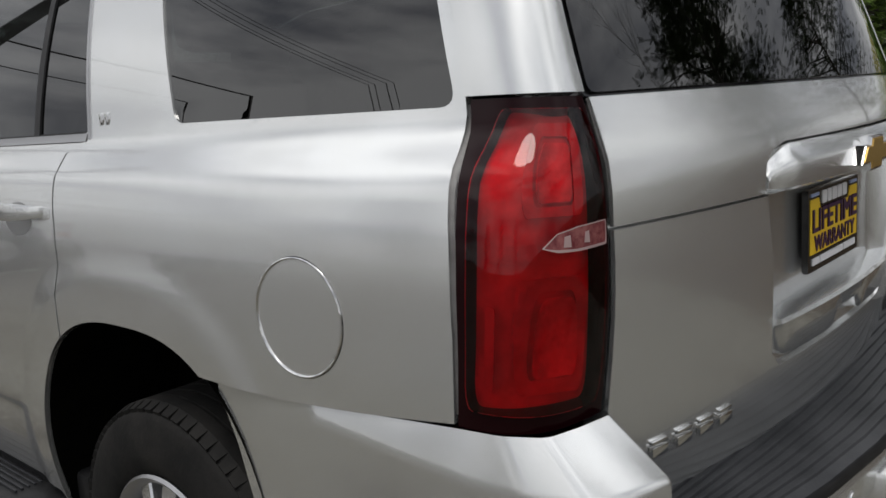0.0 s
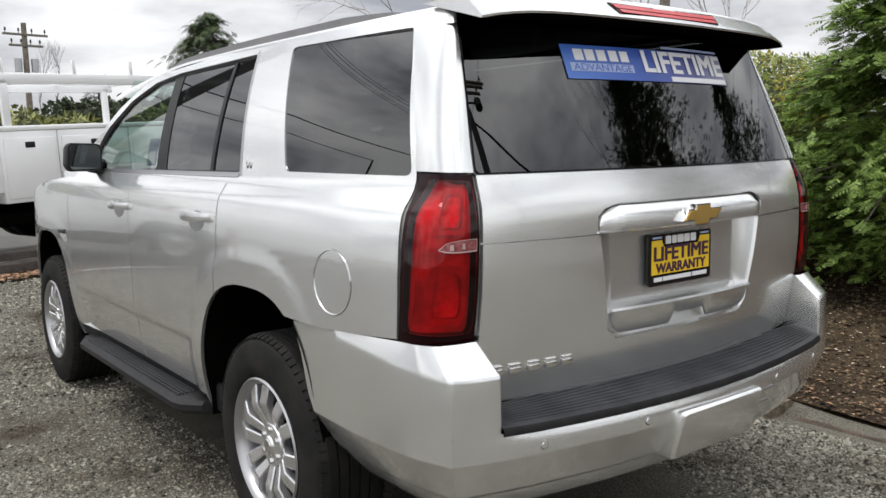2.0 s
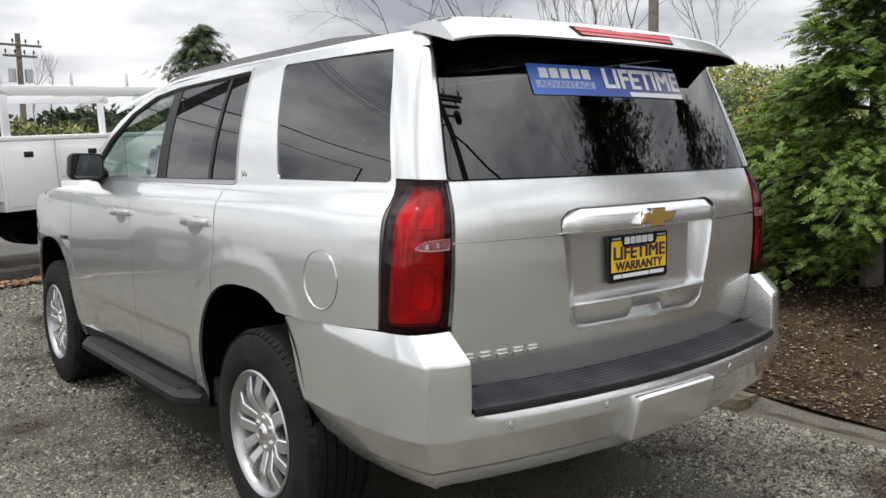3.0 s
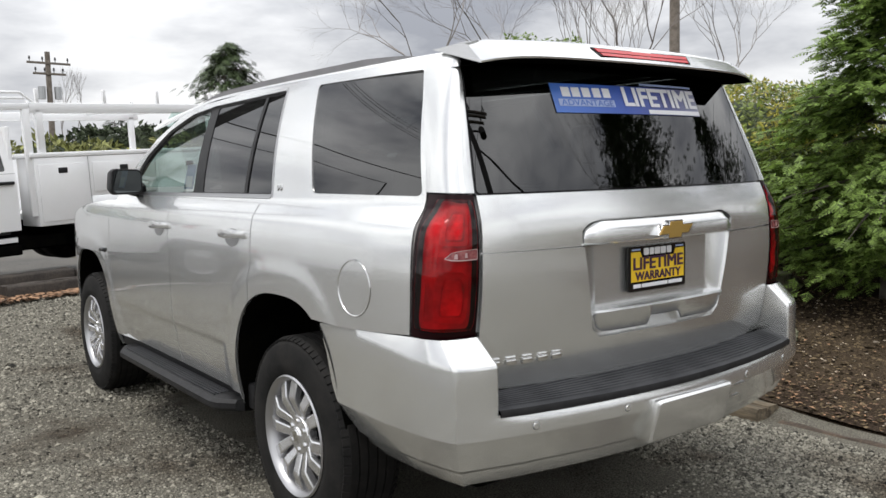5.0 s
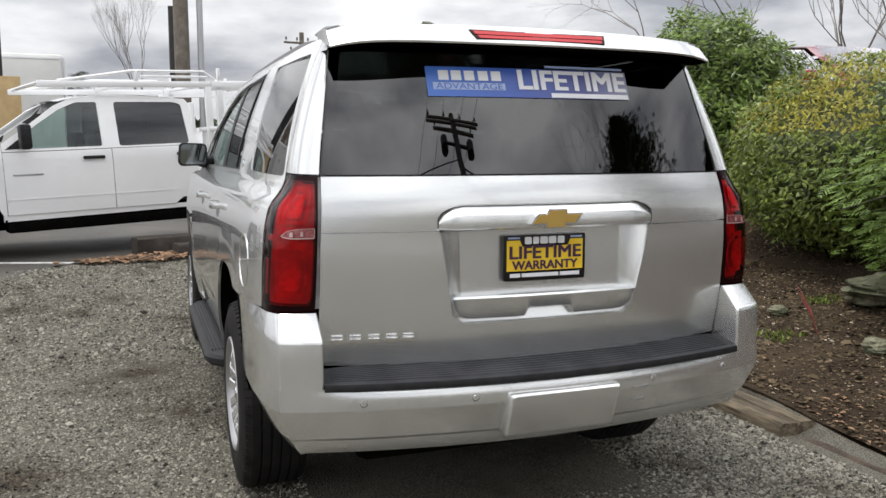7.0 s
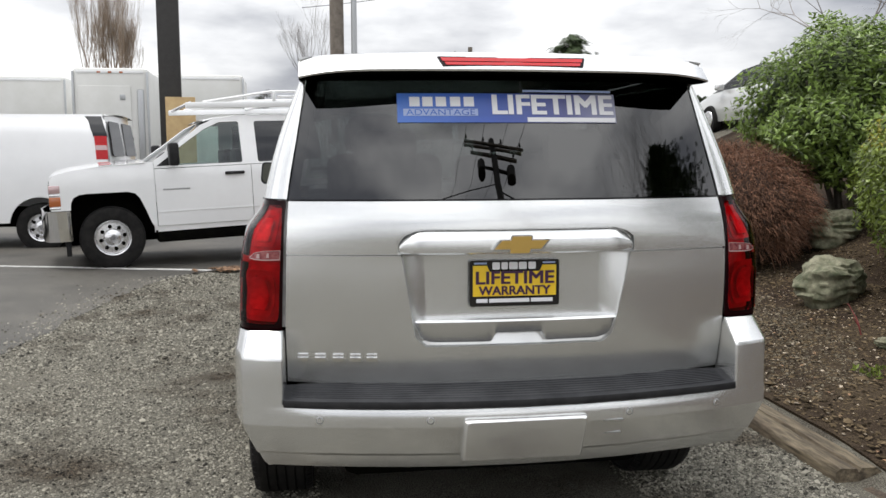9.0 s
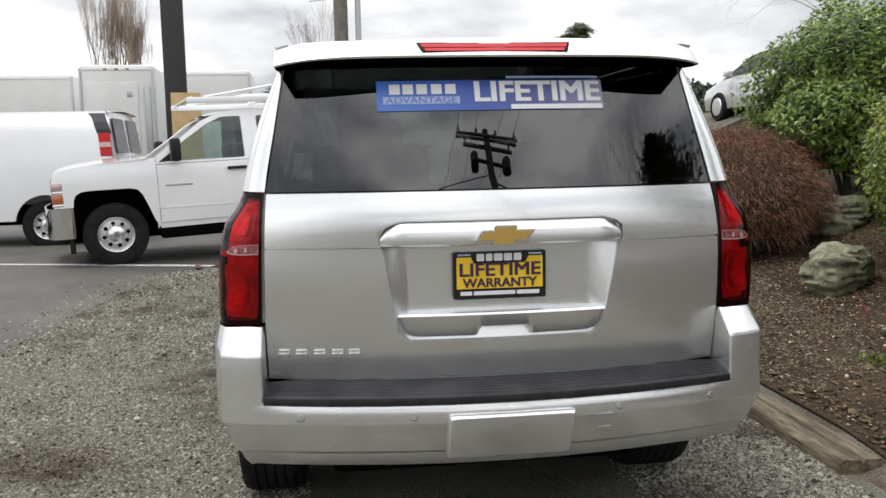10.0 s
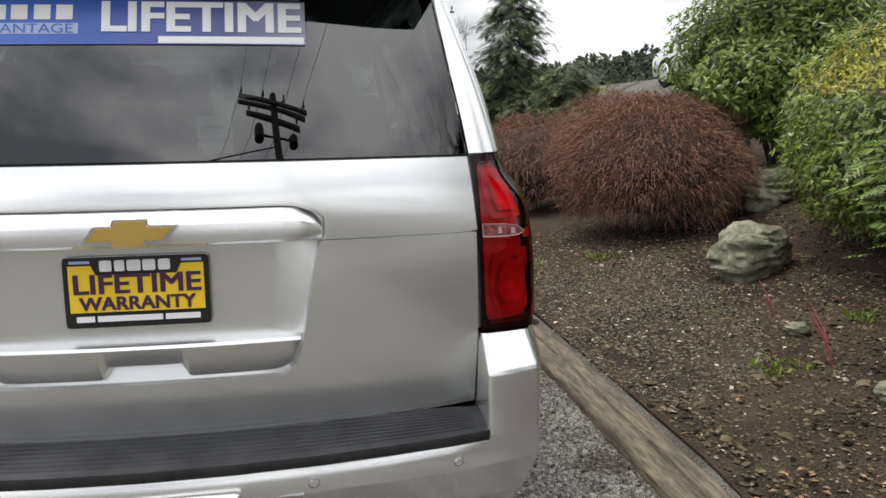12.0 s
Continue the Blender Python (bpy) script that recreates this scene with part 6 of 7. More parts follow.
def ground_cover(place, seed):
    z = land(*place)
    t = thing("ground_cover_plant", "small low green plant in mulch", "plant", (place[0], place[1], z), 0, "low green plants")
    rs = np.random.RandomState(seed)
    pts = [(rs.uniform(-0.16, 0.16), rs.uniform(-0.12, 0.12), 0.005) for _ in range(90)]
    leaf_mesh("leaves", pts, [(0, 0, 1)] * 90, 0.05, 0.018, M_LAUREL, t, seed, -0.2, 0.6)
    return t


for k, p in enumerate(((2.97, 5.2), (3.55, 2.4), (2.75, 1.95), (2.3, 5.5))):
    ground_cover(p, 70 + k)


# ---- bare trees ----
def bare_tree(name, label, place, height, seed, spread=0.5, splits=5, z=0.0, upright=0.0, thick=None, group="bare winter trees", mat=None):
    t = thing(name, label, "tree", (place[0], place[1], z), 0, group)
    rs = random.Random(seed)
    trunk, twigs = bmesh.new(), bmesh.new()

    def grow(bm, p, d, ln, r, depth):
        a = p
        pts, rr = [tuple(p)], [r]
        for k in range(3):
            d = (d + Vector((rs.uniform(-1, 1), rs.uniform(-1, 1), rs.uniform(-0.4, 0.8))) * 0.14 + Vector((0, 0, upright * 0.12))).normalized()
            a = a + d * ln / 3
            pts.append(tuple(a))
            rr.append(r * (1 - 0.16 * (k + 1)))
        pipe(bm, pts, rr, 5 if depth < 2 else 3)
        if depth >= splits:
            return
        n = 2 if depth < 1 else rs.choice((2, 3, 3))
        for k in range(n):
            ax = Vector((rs.uniform(-1, 1), rs.uniform(-1, 1), rs.uniform(-0.3, 0.3))).normalized()
            nd = (d + ax * spread * rs.uniform(0.6, 1.3)).normalized()
            start = Vector(pts[-1]) if k else a
            if k == n - 1 and n > 2:
                start = Vector(pts[2])
            grow(twigs, start, nd, ln * rs.uniform(0.62, 0.85), r * 0.58, depth + 1)

    th = thick or height * 0.010
    grow(trunk, Vector((0, 0, -0.2)), Vector((0, 0, 1)), height * 0.34, th, 0)
    part("trunk", trunk, mat or M_BARE, t)
    part("branch_work", twigs, mat or M_BARE, t)["kind"] = "stuff"
    return t

# ---- distance ----
bare_tree("bare_tree", "bare deciduous tree with spreading branches", (21.0, 29.5), 11.5, 81, 0.62, 8, 1.0)
bare_tree("bare_tree", "bare deciduous tree with spreading branches", (26.0, 30.5), 11.0, 82, 0.55, 8, 1.0)
bare_tree("bare_tree", "bare deciduous tree with spreading branches", (25.5, 24.0), 9.5, 83, 0.5, 8, 1.0, 0.6)
bare_tree("bare_tree", "bare deciduous tree with spreading branches", (29.5, 24.5), 10.0, 84, 0.5, 8, 1.0, 0.6)
bare_tree("bare_tree", "bare deciduous tree with spreading branches", (34.5, 24.0), 10.0, 85, 0.55, 8, 1.0, 0.4)
bare_tree("bare_tree", "bare deciduous tree with spreading branches", (12.5, 11.5), 5.4, 86, 0.55, 6, 1.2)
bare_tree("bare_tree", "bare round-headed tree with pale twigs", (-0.2, 50.0), 8.6, 87, 0.40, 8, 0.0, 0.9, 0.11)
bare_tree("bare_tree", "bare slender far-off tree", (8.6, 47.0), 7.5, 88, 0.4, 5, 0.0, 0.8)
for k in range(7):
    bare_tree("poplar_tree", "bare upright far-off poplar", (-16.5 + 0.40 * k, 60.0 + 0.6 * (k % 2)), 11.2 - 0.5 * abs(k - 2.5), 90 + k, 0.20, 8, 0.0, 2.2, 0.14, group="row of bare poplars", mat=material("pale poplar twigs", (0.30, 0.23, 0.17), 0.9))
for k, (x, y, h, r) in enumerate(((10.5, 44, 4.8, 1.3), (12.0, 46, 4.2, 1.1), (17.5, 47, 5.0, 1.3), (-4.2, 48, 5.6, 1.2), (19.0, 50, 4.2, 1.3), (13.8, 48, 3.8, 0.9))):
    conifer("fir_tree", "small dark evergreen far off", (x, y), h, lambda u, r=r: r * (1 - u) ** 0.8 + 0.05, 60, 100 + k, M_FARTREE, 0.15, 0.5, 0.6, 8, z=0.0)


def far_hedge(place, size, seed, mats, label, count=3500, z=0.0, leaf=(0.22, 0.12)):
    b = thing("far_shrubbery", label, "shrubs", (place[0], place[1], z), 0, "distant shrubbery")
    # Dark solid core; behind the pale leaves its colour stands in for shade.
    bm = bmesh.new()
    bmesh.ops.create_icosphere(bm, subdivisions=4, radius=1.0)
    for v in bm.verts:
        d = v.co.normalized()
        r = lump(d, seed, 0.3) * 0.85
        v.co = Vector((d.x * size[0] * r, d.y * size[1] * r, max(0.0, size[2] * 0.5 + d.z * size[2] * 0.5 * r)))
    part("shade_core", bm, M_FARTREE, b, smooth=True)
    pts, nor = bush_points(count, (size[0], size[1], size[2] * 0.5), seed, 0.3, 0.85, -0.6)
    leaf_mesh("leaves", [(x, y, zz + size[2] * 0.5) for x, y, zz in pts], nor, leaf[0], leaf[1], mats, b, seed + 1, 0.1, 0.7)
    return b


M_PALEHEDGE = material("yellow-green far leaves", (0.21, 0.22, 0.075), 0.7, by_piece=0.5)
far_hedge((3.0, 22.0), (2.4, 1.2, 2.4), 111, M_PALEHEDGE, "yellow-green shrubs beyond the lot")
far_hedge((6.8, 21.0), (2.2, 1.2, 2.5), 112, M_PALEHEDGE, "yellow-green shrubs beyond the lot")
far_hedge((5.0, 24.0), (2.6, 1.2, 2.9), 113, M_FARTREE, "dark evergreen shrubs beyond the lot")
far_hedge((0.6, 23.0), (1.8, 1.2, 2.2), 114, M_FARTREE, "dark evergreen shrubs beyond the lot")
far_hedge((10.5, 26.0), (3.2, 1.5, 2.8), 115, M_FARTREE, "dark evergreen shrubs beyond the lot")
for k, (x, y, w, h) in enumerate(((14.0, 34, 3.2, 3.2), (17.5, 36, 3.5, 3.6), (21, 38, 3.4, 3.4), (11, 36, 2.6, 2.8))):
    far_hedge((x, y), (w, 2.0, h), 120 + k, M_FARTREE, "dark evergreen trees on the skyline", 2500, 0.8, (0.35, 0.2))


# ---- poles and wires ----
def pole(name, label, place, height, r, mat, category="pole", z=0.0, n=12, lean=(0, 0), group=""):
    t = thing(name, label, category, (place[0], place[1], z), 0, group)
    bm = bmesh.new()
    pipe(bm, [(0, 0, -0.2), (lean[0] * 0.5, lean[1] * 0.5, height * 0.5), (lean[0], lean[1], height)], [r * 1.1, r, r * 0.85], n)
    part("shaft", bm, mat, t)
    return t


def crossarm(t, h, w, turn, s=0.055, pins=4):
    bm = bmesh.new()
    m = Matrix.Translation((0, 0, h)) @ Matrix.Rotation(radians(turn), 4, "Z")
    box(bm, (-w / 2, -s - 0.14, -s), (w / 2, s - 0.14, s), 0.006, m)
    arm = part("crossarm", bm, M_POLE, t)
    for k in range(pins):
        x = -w / 2 + 0.12 + (w - 0.24) * k / (pins - 1)
        bm = bmesh.new()
        q = m @ Matrix.Translation((x, -0.14, s))
        tube(bm, tuple(q @ Vector((0, 0, 0))), tuple(q @ Vector((0, 0, 0.16))), 0.018, 0.018, 6)
        tube(bm, tuple(q @ Vector((0, 0, 0.10))), tuple(q @ Vector((0, 0, 0.24))), 0.05, 0.035, 8)
        part("insulator", bm, M_DARKPOLE, arm)
    return arm


pole("utility_pole", "weathered wooden utility pole", (-0.38, 15.6), 11.0, 0.145, M_POLE, "utility pole")
pole("conduit_pole", "slim galvanised pole beside the wooden one", (-0.02, 15.5), 11.0, 0.060, M_GREYMETAL)
pole("short_post", "short dark steel post", (-0.35, 20.9), 5.1, 0.08, M_DARKPOLE)
p = pole("utility_pole", "far wooden utility pole with two crossarms", (7.0, 42.0), 7.4, 0.14, M_POLE, "utility pole")
crossarm(p, 6.85, 2.0, 8, 0.05)
crossarm(p, 6.35, 1.5, 8, 0.05)
for dx in (-0.45, 0.45):
    bm = bmesh.new()
    tube(bm, (dx * 0.8, -0.1, 5.15), (dx * 0.8, -0.1, 5.75), 0.17, 0.17, 10)
    part("transformer", bm, M_GREYMETAL, p)
pole("utility_pole", "far wooden utility pole behind the hedge", (25.5, 19.8), 14.0, 0.20, M_POLE, "utility pole", 0.5)
bm = bmesh.new()
box(bm, (-0.235, -0.235, -0.1), (0.235, 0.235, 9.5), 0.02)
lone("lamp_post", bm, M_DARKPOLE, "tall dark brown square steel post", "post", (-4.08, 17.0, 0.0), 8)


def wire(a, b, sag, r=0.012, label="thin black overhead utility cable"):
    bm = bmesh.new()
    a, b = Vector(a), Vector(b)
    pipe(bm, [tuple(a.lerp(b, k / 16) - Vector((0, 0, 4 * sag * (k / 16) * (1 - k / 16)))) for k in range(17)], r, 5)
    return lone("overhead_wire", bm, M_WIRE, label, "cable", group="overhead wires")


wire((25.5, 19.8, 13.4), (-2, 52, 12.0), 0.9, 0.02)
wire((25.5, 19.8, 12.2), (-2, 52, 11.0), 1.0, 0.02)
wire((25.5, 19.8, 13.4), (46, -4.0, 14.0), 0.9, 0.02)
wire((25.5, 19.8, 12.2), (46, -4.0, 12.6), 0.9, 0.02)
wire((25.5, 19.8, 12.6), (30.0, -12.0, 11.5), 0.5, 0.012)

# behind the walk: the street pole with transformers, its wires and the trees that the glass mirrors
RP = (2.40, -11.0)
street = pole("street_utility_pole", "tall wooden utility pole with crossarms and transformers", (RP[0] + 0.9, RP[1]), 12.2, 0.17, M_DARKPOLE, "utility pole", lean=(-0.9, 0))


def street_arm(h, w, pins, dy=0.0):
    arm = crossarm(street, h, w, -6, 0.042, pins)
    arm.location = (-0.9 * h / 12.2, dy, 0)
    return arm


street_arm(12.0, 2.9, 4)
street_arm(11.88, 2.9, 4, 0.3)
street_arm(11.72, 2.3, 2)
for dx in (-0.72, 0.72):
    bm = bmesh.new()
    tube(bm, (dx - 0.83, -0.10 * dx, 11.05), (dx - 0.83, -0.10 * dx, 11.28), 0.19, 0.19, 14)
    part("transformer", bm, M_DARKPOLE, street)
    bm = bmesh.new()
    tube(bm, (-0.83, 0, 11.2), (dx - 0.83, -0.10 * dx, 11.2), 0.035, 0.035, 8)
    part("bracket", bm, M_DARKPOLE, street)
for dx in (-1.35, -0.45, 0.6, 1.35):
    wire((RP[0] + dx, RP[1] - 0.14 - 0.1 * dx, 12.3), (RP[0] + 6 + dx * 1.5, RP[1] + 44 - dx, 13.5), 0.7, 0.010)
    wire((RP[0] + dx, RP[1] - 0.14 - 0.1 * dx, 12.3), (RP[0] - 16 + dx, RP[1] - 40, 12.0), 0.7, 0.010)
wire((RP[0] + 0.1, RP[1], 10.9), (-70, -22.0, 10.0), 1.8, 0.022)
wire((RP[0] + 0.1, RP[1], 10.6), (15.0, -13.5, 7.6), 0.5, 0.035)
for y, r in ((18.6, 0.014), (18.0, 0.012), (16.9, 0.014), (16.2, 0.012)):
    wire((25.5, 19.8, 11.8 + 0.1 * (y - 16)), (-45, y - 1.0, 11.2), 0.4, r)
wire((-4, 31.0, 11.4), (-34, 18.5, 10.6), 0.3, 0.05)
wire((-4, 31.0, 10.0), (-34, 18.5, 9.0), 0.3, 0.03)
pole("roadside_pole", "wooden roadside pole carrying cables", (-34.0, 18.5), 11.0, 0.15, M_POLE, "utility pole", group="roadside poles")
pole("roadside_pole", "wooden roadside pole carrying cables", (-45.0, 16.2), 11.8, 0.15, M_POLE, "utility pole", group="roadside poles")
conifer("street_fir", "tall dark fir standing behind the lot", (8.0, -5.8), 8.0, lambda u: min(2.7, 4.9 * (1 - u) ** 0.85 + 0.08), 420, 131, M_IVY, -0.15, 1.0, 0.24, 26, z=0.0)
conifer("street_fir", "tall dark fir standing behind the lot", (11.9, -2.6), 5.8, lambda u: min(2.4, 4.0 * (1 - u) ** 0.9 + 0.12), 260, 132, M_IVY, 0.0, 1.0, 0.28, 20, z=0.6)
conifer("street_fir", "tall dark fir standing behind the lot", (14.5, -9.5), 9.5, lambda u: min(3.2, 5.0 * (1 - u) ** 0.9 + 0.12), 260, 135, M_IVY, 0.0, 1.0, 0.36, 20, z=0.0)
bare_tree("bare_tree", "bare street tree behind the lot", (6.9, -7.6), 8.6, 133, 0.45, 8, 0.0, 0.6, 0.06)
for k, (x, y) in enumerate(((-24, 2), (-27, 9), (-26, 16), (-23, -6))):
    conifer("street_fir", "dark fir across the street", (x, y), 7.0 + k % 2, lambda u: 1.8 * (1 - u) ** 0.8 + 0.1, 60, 140 + k, M_FARTREE, 0.1, 0.8, 0.8, 8, z=0.0)

# ---- the white crew-cab work truck: local x runs from the front axle towards its tail, y away from the near side ----
truck = thing("work_truck", "white crew-cab work truck with ladder rack and service body", "truck")
truck.matrix_world = pose(-3.207, 7.866, 0.187, 0, -2.17, 16.3) @ Matrix.Diagonal((0.94, 0.94, 0.94, 1))
tumble = spline([0.3, 0.6, 0.9, 1.25, 1.32, 1.6, 1.95], [0.03, 0.005, 0.0, 0.015, 0.03, 0.10, 0.20])


def t_near(x, z):
    return x, tumble(z) + 0.03 * max(0.0, -x - 0.3) ** 2 * 4, z


def t_far(x, z):
    return x, 2.02 - t_near(x, z)[1], z


T_WING = [(0.56, 0.50), (0.56, 1.362), (0.46, 1.358), (-0.100, 1.328), (-0.420, 1.293), (-0.577, 1.256), (-0.648, 1.232), (-0.690, 1.18), (-0.697, 1.12), (-0.697, 0.79), (-0.471, 0.79), (-0.461, 0.88), (-0.430, 0.945), (-0.360, 0.98), (-0.260, 0.99), (0.22, 0.99), (0.31, 0.965), (0.365, 0.90), (0.43, 0.74), (0.49, 0.57), (0.53, 0.50)]
T_DOOR1 = [(0.567, 0.52), (1.822, 0.52), (1.822, 1.275), (0.567, 1.265)]
T_DOOR2 = [(1.830, 0.52), (2.60, 0.52), (2.70, 0.60), (2.945, 0.60), (2.945, 1.285), (1.830, 1.275)]
T_GREEN = [(0.566, 1.275), (2.95, 1.29), (2.93, 1.80), (2.86, 1.90), (2.3, 1.945), (1.75, 1.95), (1.40, 1.91), (1.20, 1.82), (0.90, 1.60), (0.566, 1.372)]
T_W1 = rounded([(0.62, 1.305), (1.72, 1.31), (1.72, 1.865), (1.46, 1.86), (1.25, 1.77), (0.95, 1.57)], 0.03)
T_W2 = rounded([(1.93, 1.305), (2.84, 1.315), (2.80, 1.83), (2.70, 1.86), (1.93, 1.865)], 0.04)
for fn, fl in ((t_near, False), (t_far, True)):
    panel("front_wing", T_WING, fn, M_TRUCK, truck, 0.08, (), 0.02, fl)
    panel("front_door", T_DOOR1, fn, M_TRUCK, truck, 0.10, (), 0.02, fl)
    panel("rear_door", T_DOOR2, fn, M_TRUCK, truck, 0.10, (), 0.02, fl)
    panel("cab_frame", T_GREEN, fn, M_TRUCK, truck, 0.08, (T_W1, T_W2), 0.03, fl)
    panel("front_door_glass", T_W1, fn, M_CLEAR, truck, 0.10, (), 0.004, fl, "clear door glass", -0.012)
    panel("rear_door_glass", T_W2, fn, M_TINT, truck, 0.10, (), 0.004, fl, "dark rear door glass", -0.012)
    panel("sill", [(0.52, 0.44), (2.90, 0.46), (2.90, 0.515), (0.52, 0.515)], fn, M_TRUCK, truck, 0.2, (), 0.05, fl, "", -0.015)
    y0, sg = (0.0, -1) if not fl else (2.02, 1)
    panel("mirror_corner", [(0.60, 1.302), (0.84, 1.308), (0.84, 1.48)], fn, M_BLACK, truck, 0.1, (), 0.006, fl, "", 0.003)
    panel("body_crease", [(0.57, 0.70), (2.60, 0.70), (2.60, 0.708), (0.57, 0.708)], fn, M_TRUCK, truck, 0.2, (), 0.008, fl, "", 0.006)
    for x in (1.60, 2.78):
        bm = bmesh.new()
        box(bm, (x - 0.13, y0 + sg * 0.035, 1.155), (x + 0.13, y0 - sg * 0.01, 1.195), 0.012)
        part("door_handle", bm, M_BLACK, truck, "black door handle")
    bm = bmesh.new()
    box(bm, (0.74, y0 + sg * 0.24, 1.30), (0.87, y0 + sg * 0.05, 1.60), 0.035)
    part("tow_mirror", bm, M_BLACK, truck, "black tall tow mirror")
    bm = bmesh.new()
    box(bm, (0.76, y0 + sg * 0.12, 1.33), (0.83, y0 + 0 * sg, 1.39), 0.01)
    part("mirror_arm", bm, M_BLACK, truck)
    bm = bmesh.new()
    ya, yb = sorted((y0 - sg * 0.34, y0 - sg * 0.38))
    box(bm, (-0.60, ya, 0.40), (0.56, yb, 1.02), 0.0)
    ya, yb = sorted((y0 - sg * 0.03, y0 - sg * 0.34))
    box(bm, (-0.60, ya, 1.00), (0.56, yb, 1.03), 0.0)
    box(bm, (0.53, ya, 0.42), (0.56, yb, 1.0), 0.0)
    box(bm, (-0.50, ya, 0.42), (-0.47, yb, 1.0), 0.0)
    part("wheel_house", bm, M_UNDER, truck)
    bm = bmesh.new()
    box(bm, (0.66, y0 + sg * 0.004, 0.985), (1.00, y0 - sg * 0.004, 1.005), 0.001)
    o = part("model_badge", bm, M_SATIN, truck)
# bonnet, screen, roof
bm = bmesh.new()
loft(bm, [[(x, 1.01 + u * w, h - 0.05 * u * u) for u in (-1, -0.6, 0, 0.6, 1)] for x, h, w in ((-0.715, 1.12, 0.90), (-0.70, 1.22, 0.94), (-0.64, 1.285, 0.965), (-0.42, 1.34, 0.98), (-0.1, 1.375, 0.985), (0.46, 1.405, 0.99))])
bmesh.ops.recalc_face_normals(bm, faces=bm.faces)
part("bonnet", bm, M_TRUCK, truck, smooth=True)
bm = bmesh.new()
loft(bm, [[(x, 1.01 + u * w, h) for u in (-1, 0, 1)] for x, h, w in ((0.56, 1.31, 0.955), (1.40, 1.90, 0.81))])
part("windscreen", bm, M_CLEAR, truck)
bm = bmesh.new()
loft(bm, [[(x, 1.01 + u * w, h + 0.03 * (1 - u * u)) for u in (-1, -0.9, -0.5, 0, 0.5, 0.9, 1)] for x, h, w in ((1.26, 1.875, 0.825), (1.42, 1.915, 0.82), (1.75, 1.94, 0.815), (2.3, 1.948, 0.815), (2.86, 1.90, 0.825), (2.94, 1.80, 0.84))])
bmesh.ops.recalc_face_normals(bm, faces=bm.faces)
part("roof", bm, M_TRUCK, truck, smooth=True)
bm = bmesh.new()
box(bm, (2.90, 0.06, 0.6), (2.96, 1.96, 1.85), 0.02)
part("cab_back", bm, M_TRUCK, truck)
bm = bmesh.new()
box(bm, (0.72, 0.12, 0.55), (2.88, 1.90, 0.75), 0.02)
part("cab_floor", bm, M_SEAT, truck)
for x, y in ((1.75, 0.5), (1.75, 1.5), (2.7, 0.5), (2.7, 1.5)):
    bm = bmesh.new()
    box(bm, (x - 0.08, y - 0.25, 0.8), (x + 0.08, y + 0.25, 1.5), 0.05)
    part("seat_back", bm, M_SEAT, truck)
bm = bmesh.new()
box(bm, (-0.71, 0.10, 0.76), (-0.67, 1.92, 1.12), 0.01)
part("grille", bm, M_BLACK, truck)
bm = bmesh.new()
loft(bm, [[(x, y, z) for y, x in ((0.01, -0.475), (-0.005, -0.62), (0.04, -0.74), (0.20, -0.80), (1.01, -0.84), (1.82, -0.80), (1.98, -0.74), (2.025, -0.62), (2.01, -0.475))] for z in (0.40, 0.44, 0.62, 0.74, 0.785)])
bmesh.ops.recalc_face_normals(bm, faces=bm.faces)
bmesh.ops.solidify(bm, geom=bm.faces, thickness=0.02)
part("bumper", bm, M_CHROME, truck, "chrome front bumper")
for y0, y1 in ((-0.002, 0.30), (1.72, 2.022)):
    for z0, z1, m in ((0.81, 0.84, M_CHROME), (0.845, 0.97, M_AMBER), (0.975, 1.0, M_CHROME), (1.01, 1.11, M_LENS)):
        bm = bmesh.new()
        box(bm, (-0.712, y0 + 0.006 if y0 < 1 else y0, z0), (-0.575, y1, z1), 0.012)
        part("headlamp", bm, m, truck, "amber lamp" if m is M_AMBER else "clear headlamp with chrome trim")
# Chassis boxes made wide and low to block light under the truck.
bm = bmesh.new()
box(bm, (-0.5, 0.50, 0.30), (6.0, 1.52, 0.62), 0.02)
box(bm, (0.70, 0.20, 0.34), (3.6, 1.82, 0.50), 0.02)
part("chassis", bm, M_UNDER, truck)
for y, s in ((0.135, -1), (1.885, 1)):
    w = build_wheel(0, 0, 0, 1, 0.405, 0.225, 0.12, 6, "wheel", truck, True)
    w.matrix_basis = pose(0, y, 0.405, 0, 0, 90 * s)
for y, s in ((0.12, -1), (0.42, -1), (1.60, 1), (1.90, 1)):
    w = build_wheel(0, 0, 0, 1, 0.405, 0.225, 0.11, 6, "wheel", truck, True)
    w.matrix_basis = pose(4.35, y, 0.405, 0, 0, 90 * s)
bm = bmesh.new()
box(bm, (-0.56, 0.10, 0.20), (-0.50, 0.60, 0.42), 0.003)
part("mud_flap", bm, M_BLACK, truck)
for y0, y1 in ((0.03, 0.30), (1.72, 1.99)):
    bm = bmesh.new()
    box(bm, (0.56, y0, 0.30), (2.95, y1, 0.43), 0.02)
    part("running_board", bm, M_UNDER, truck, "black running board")
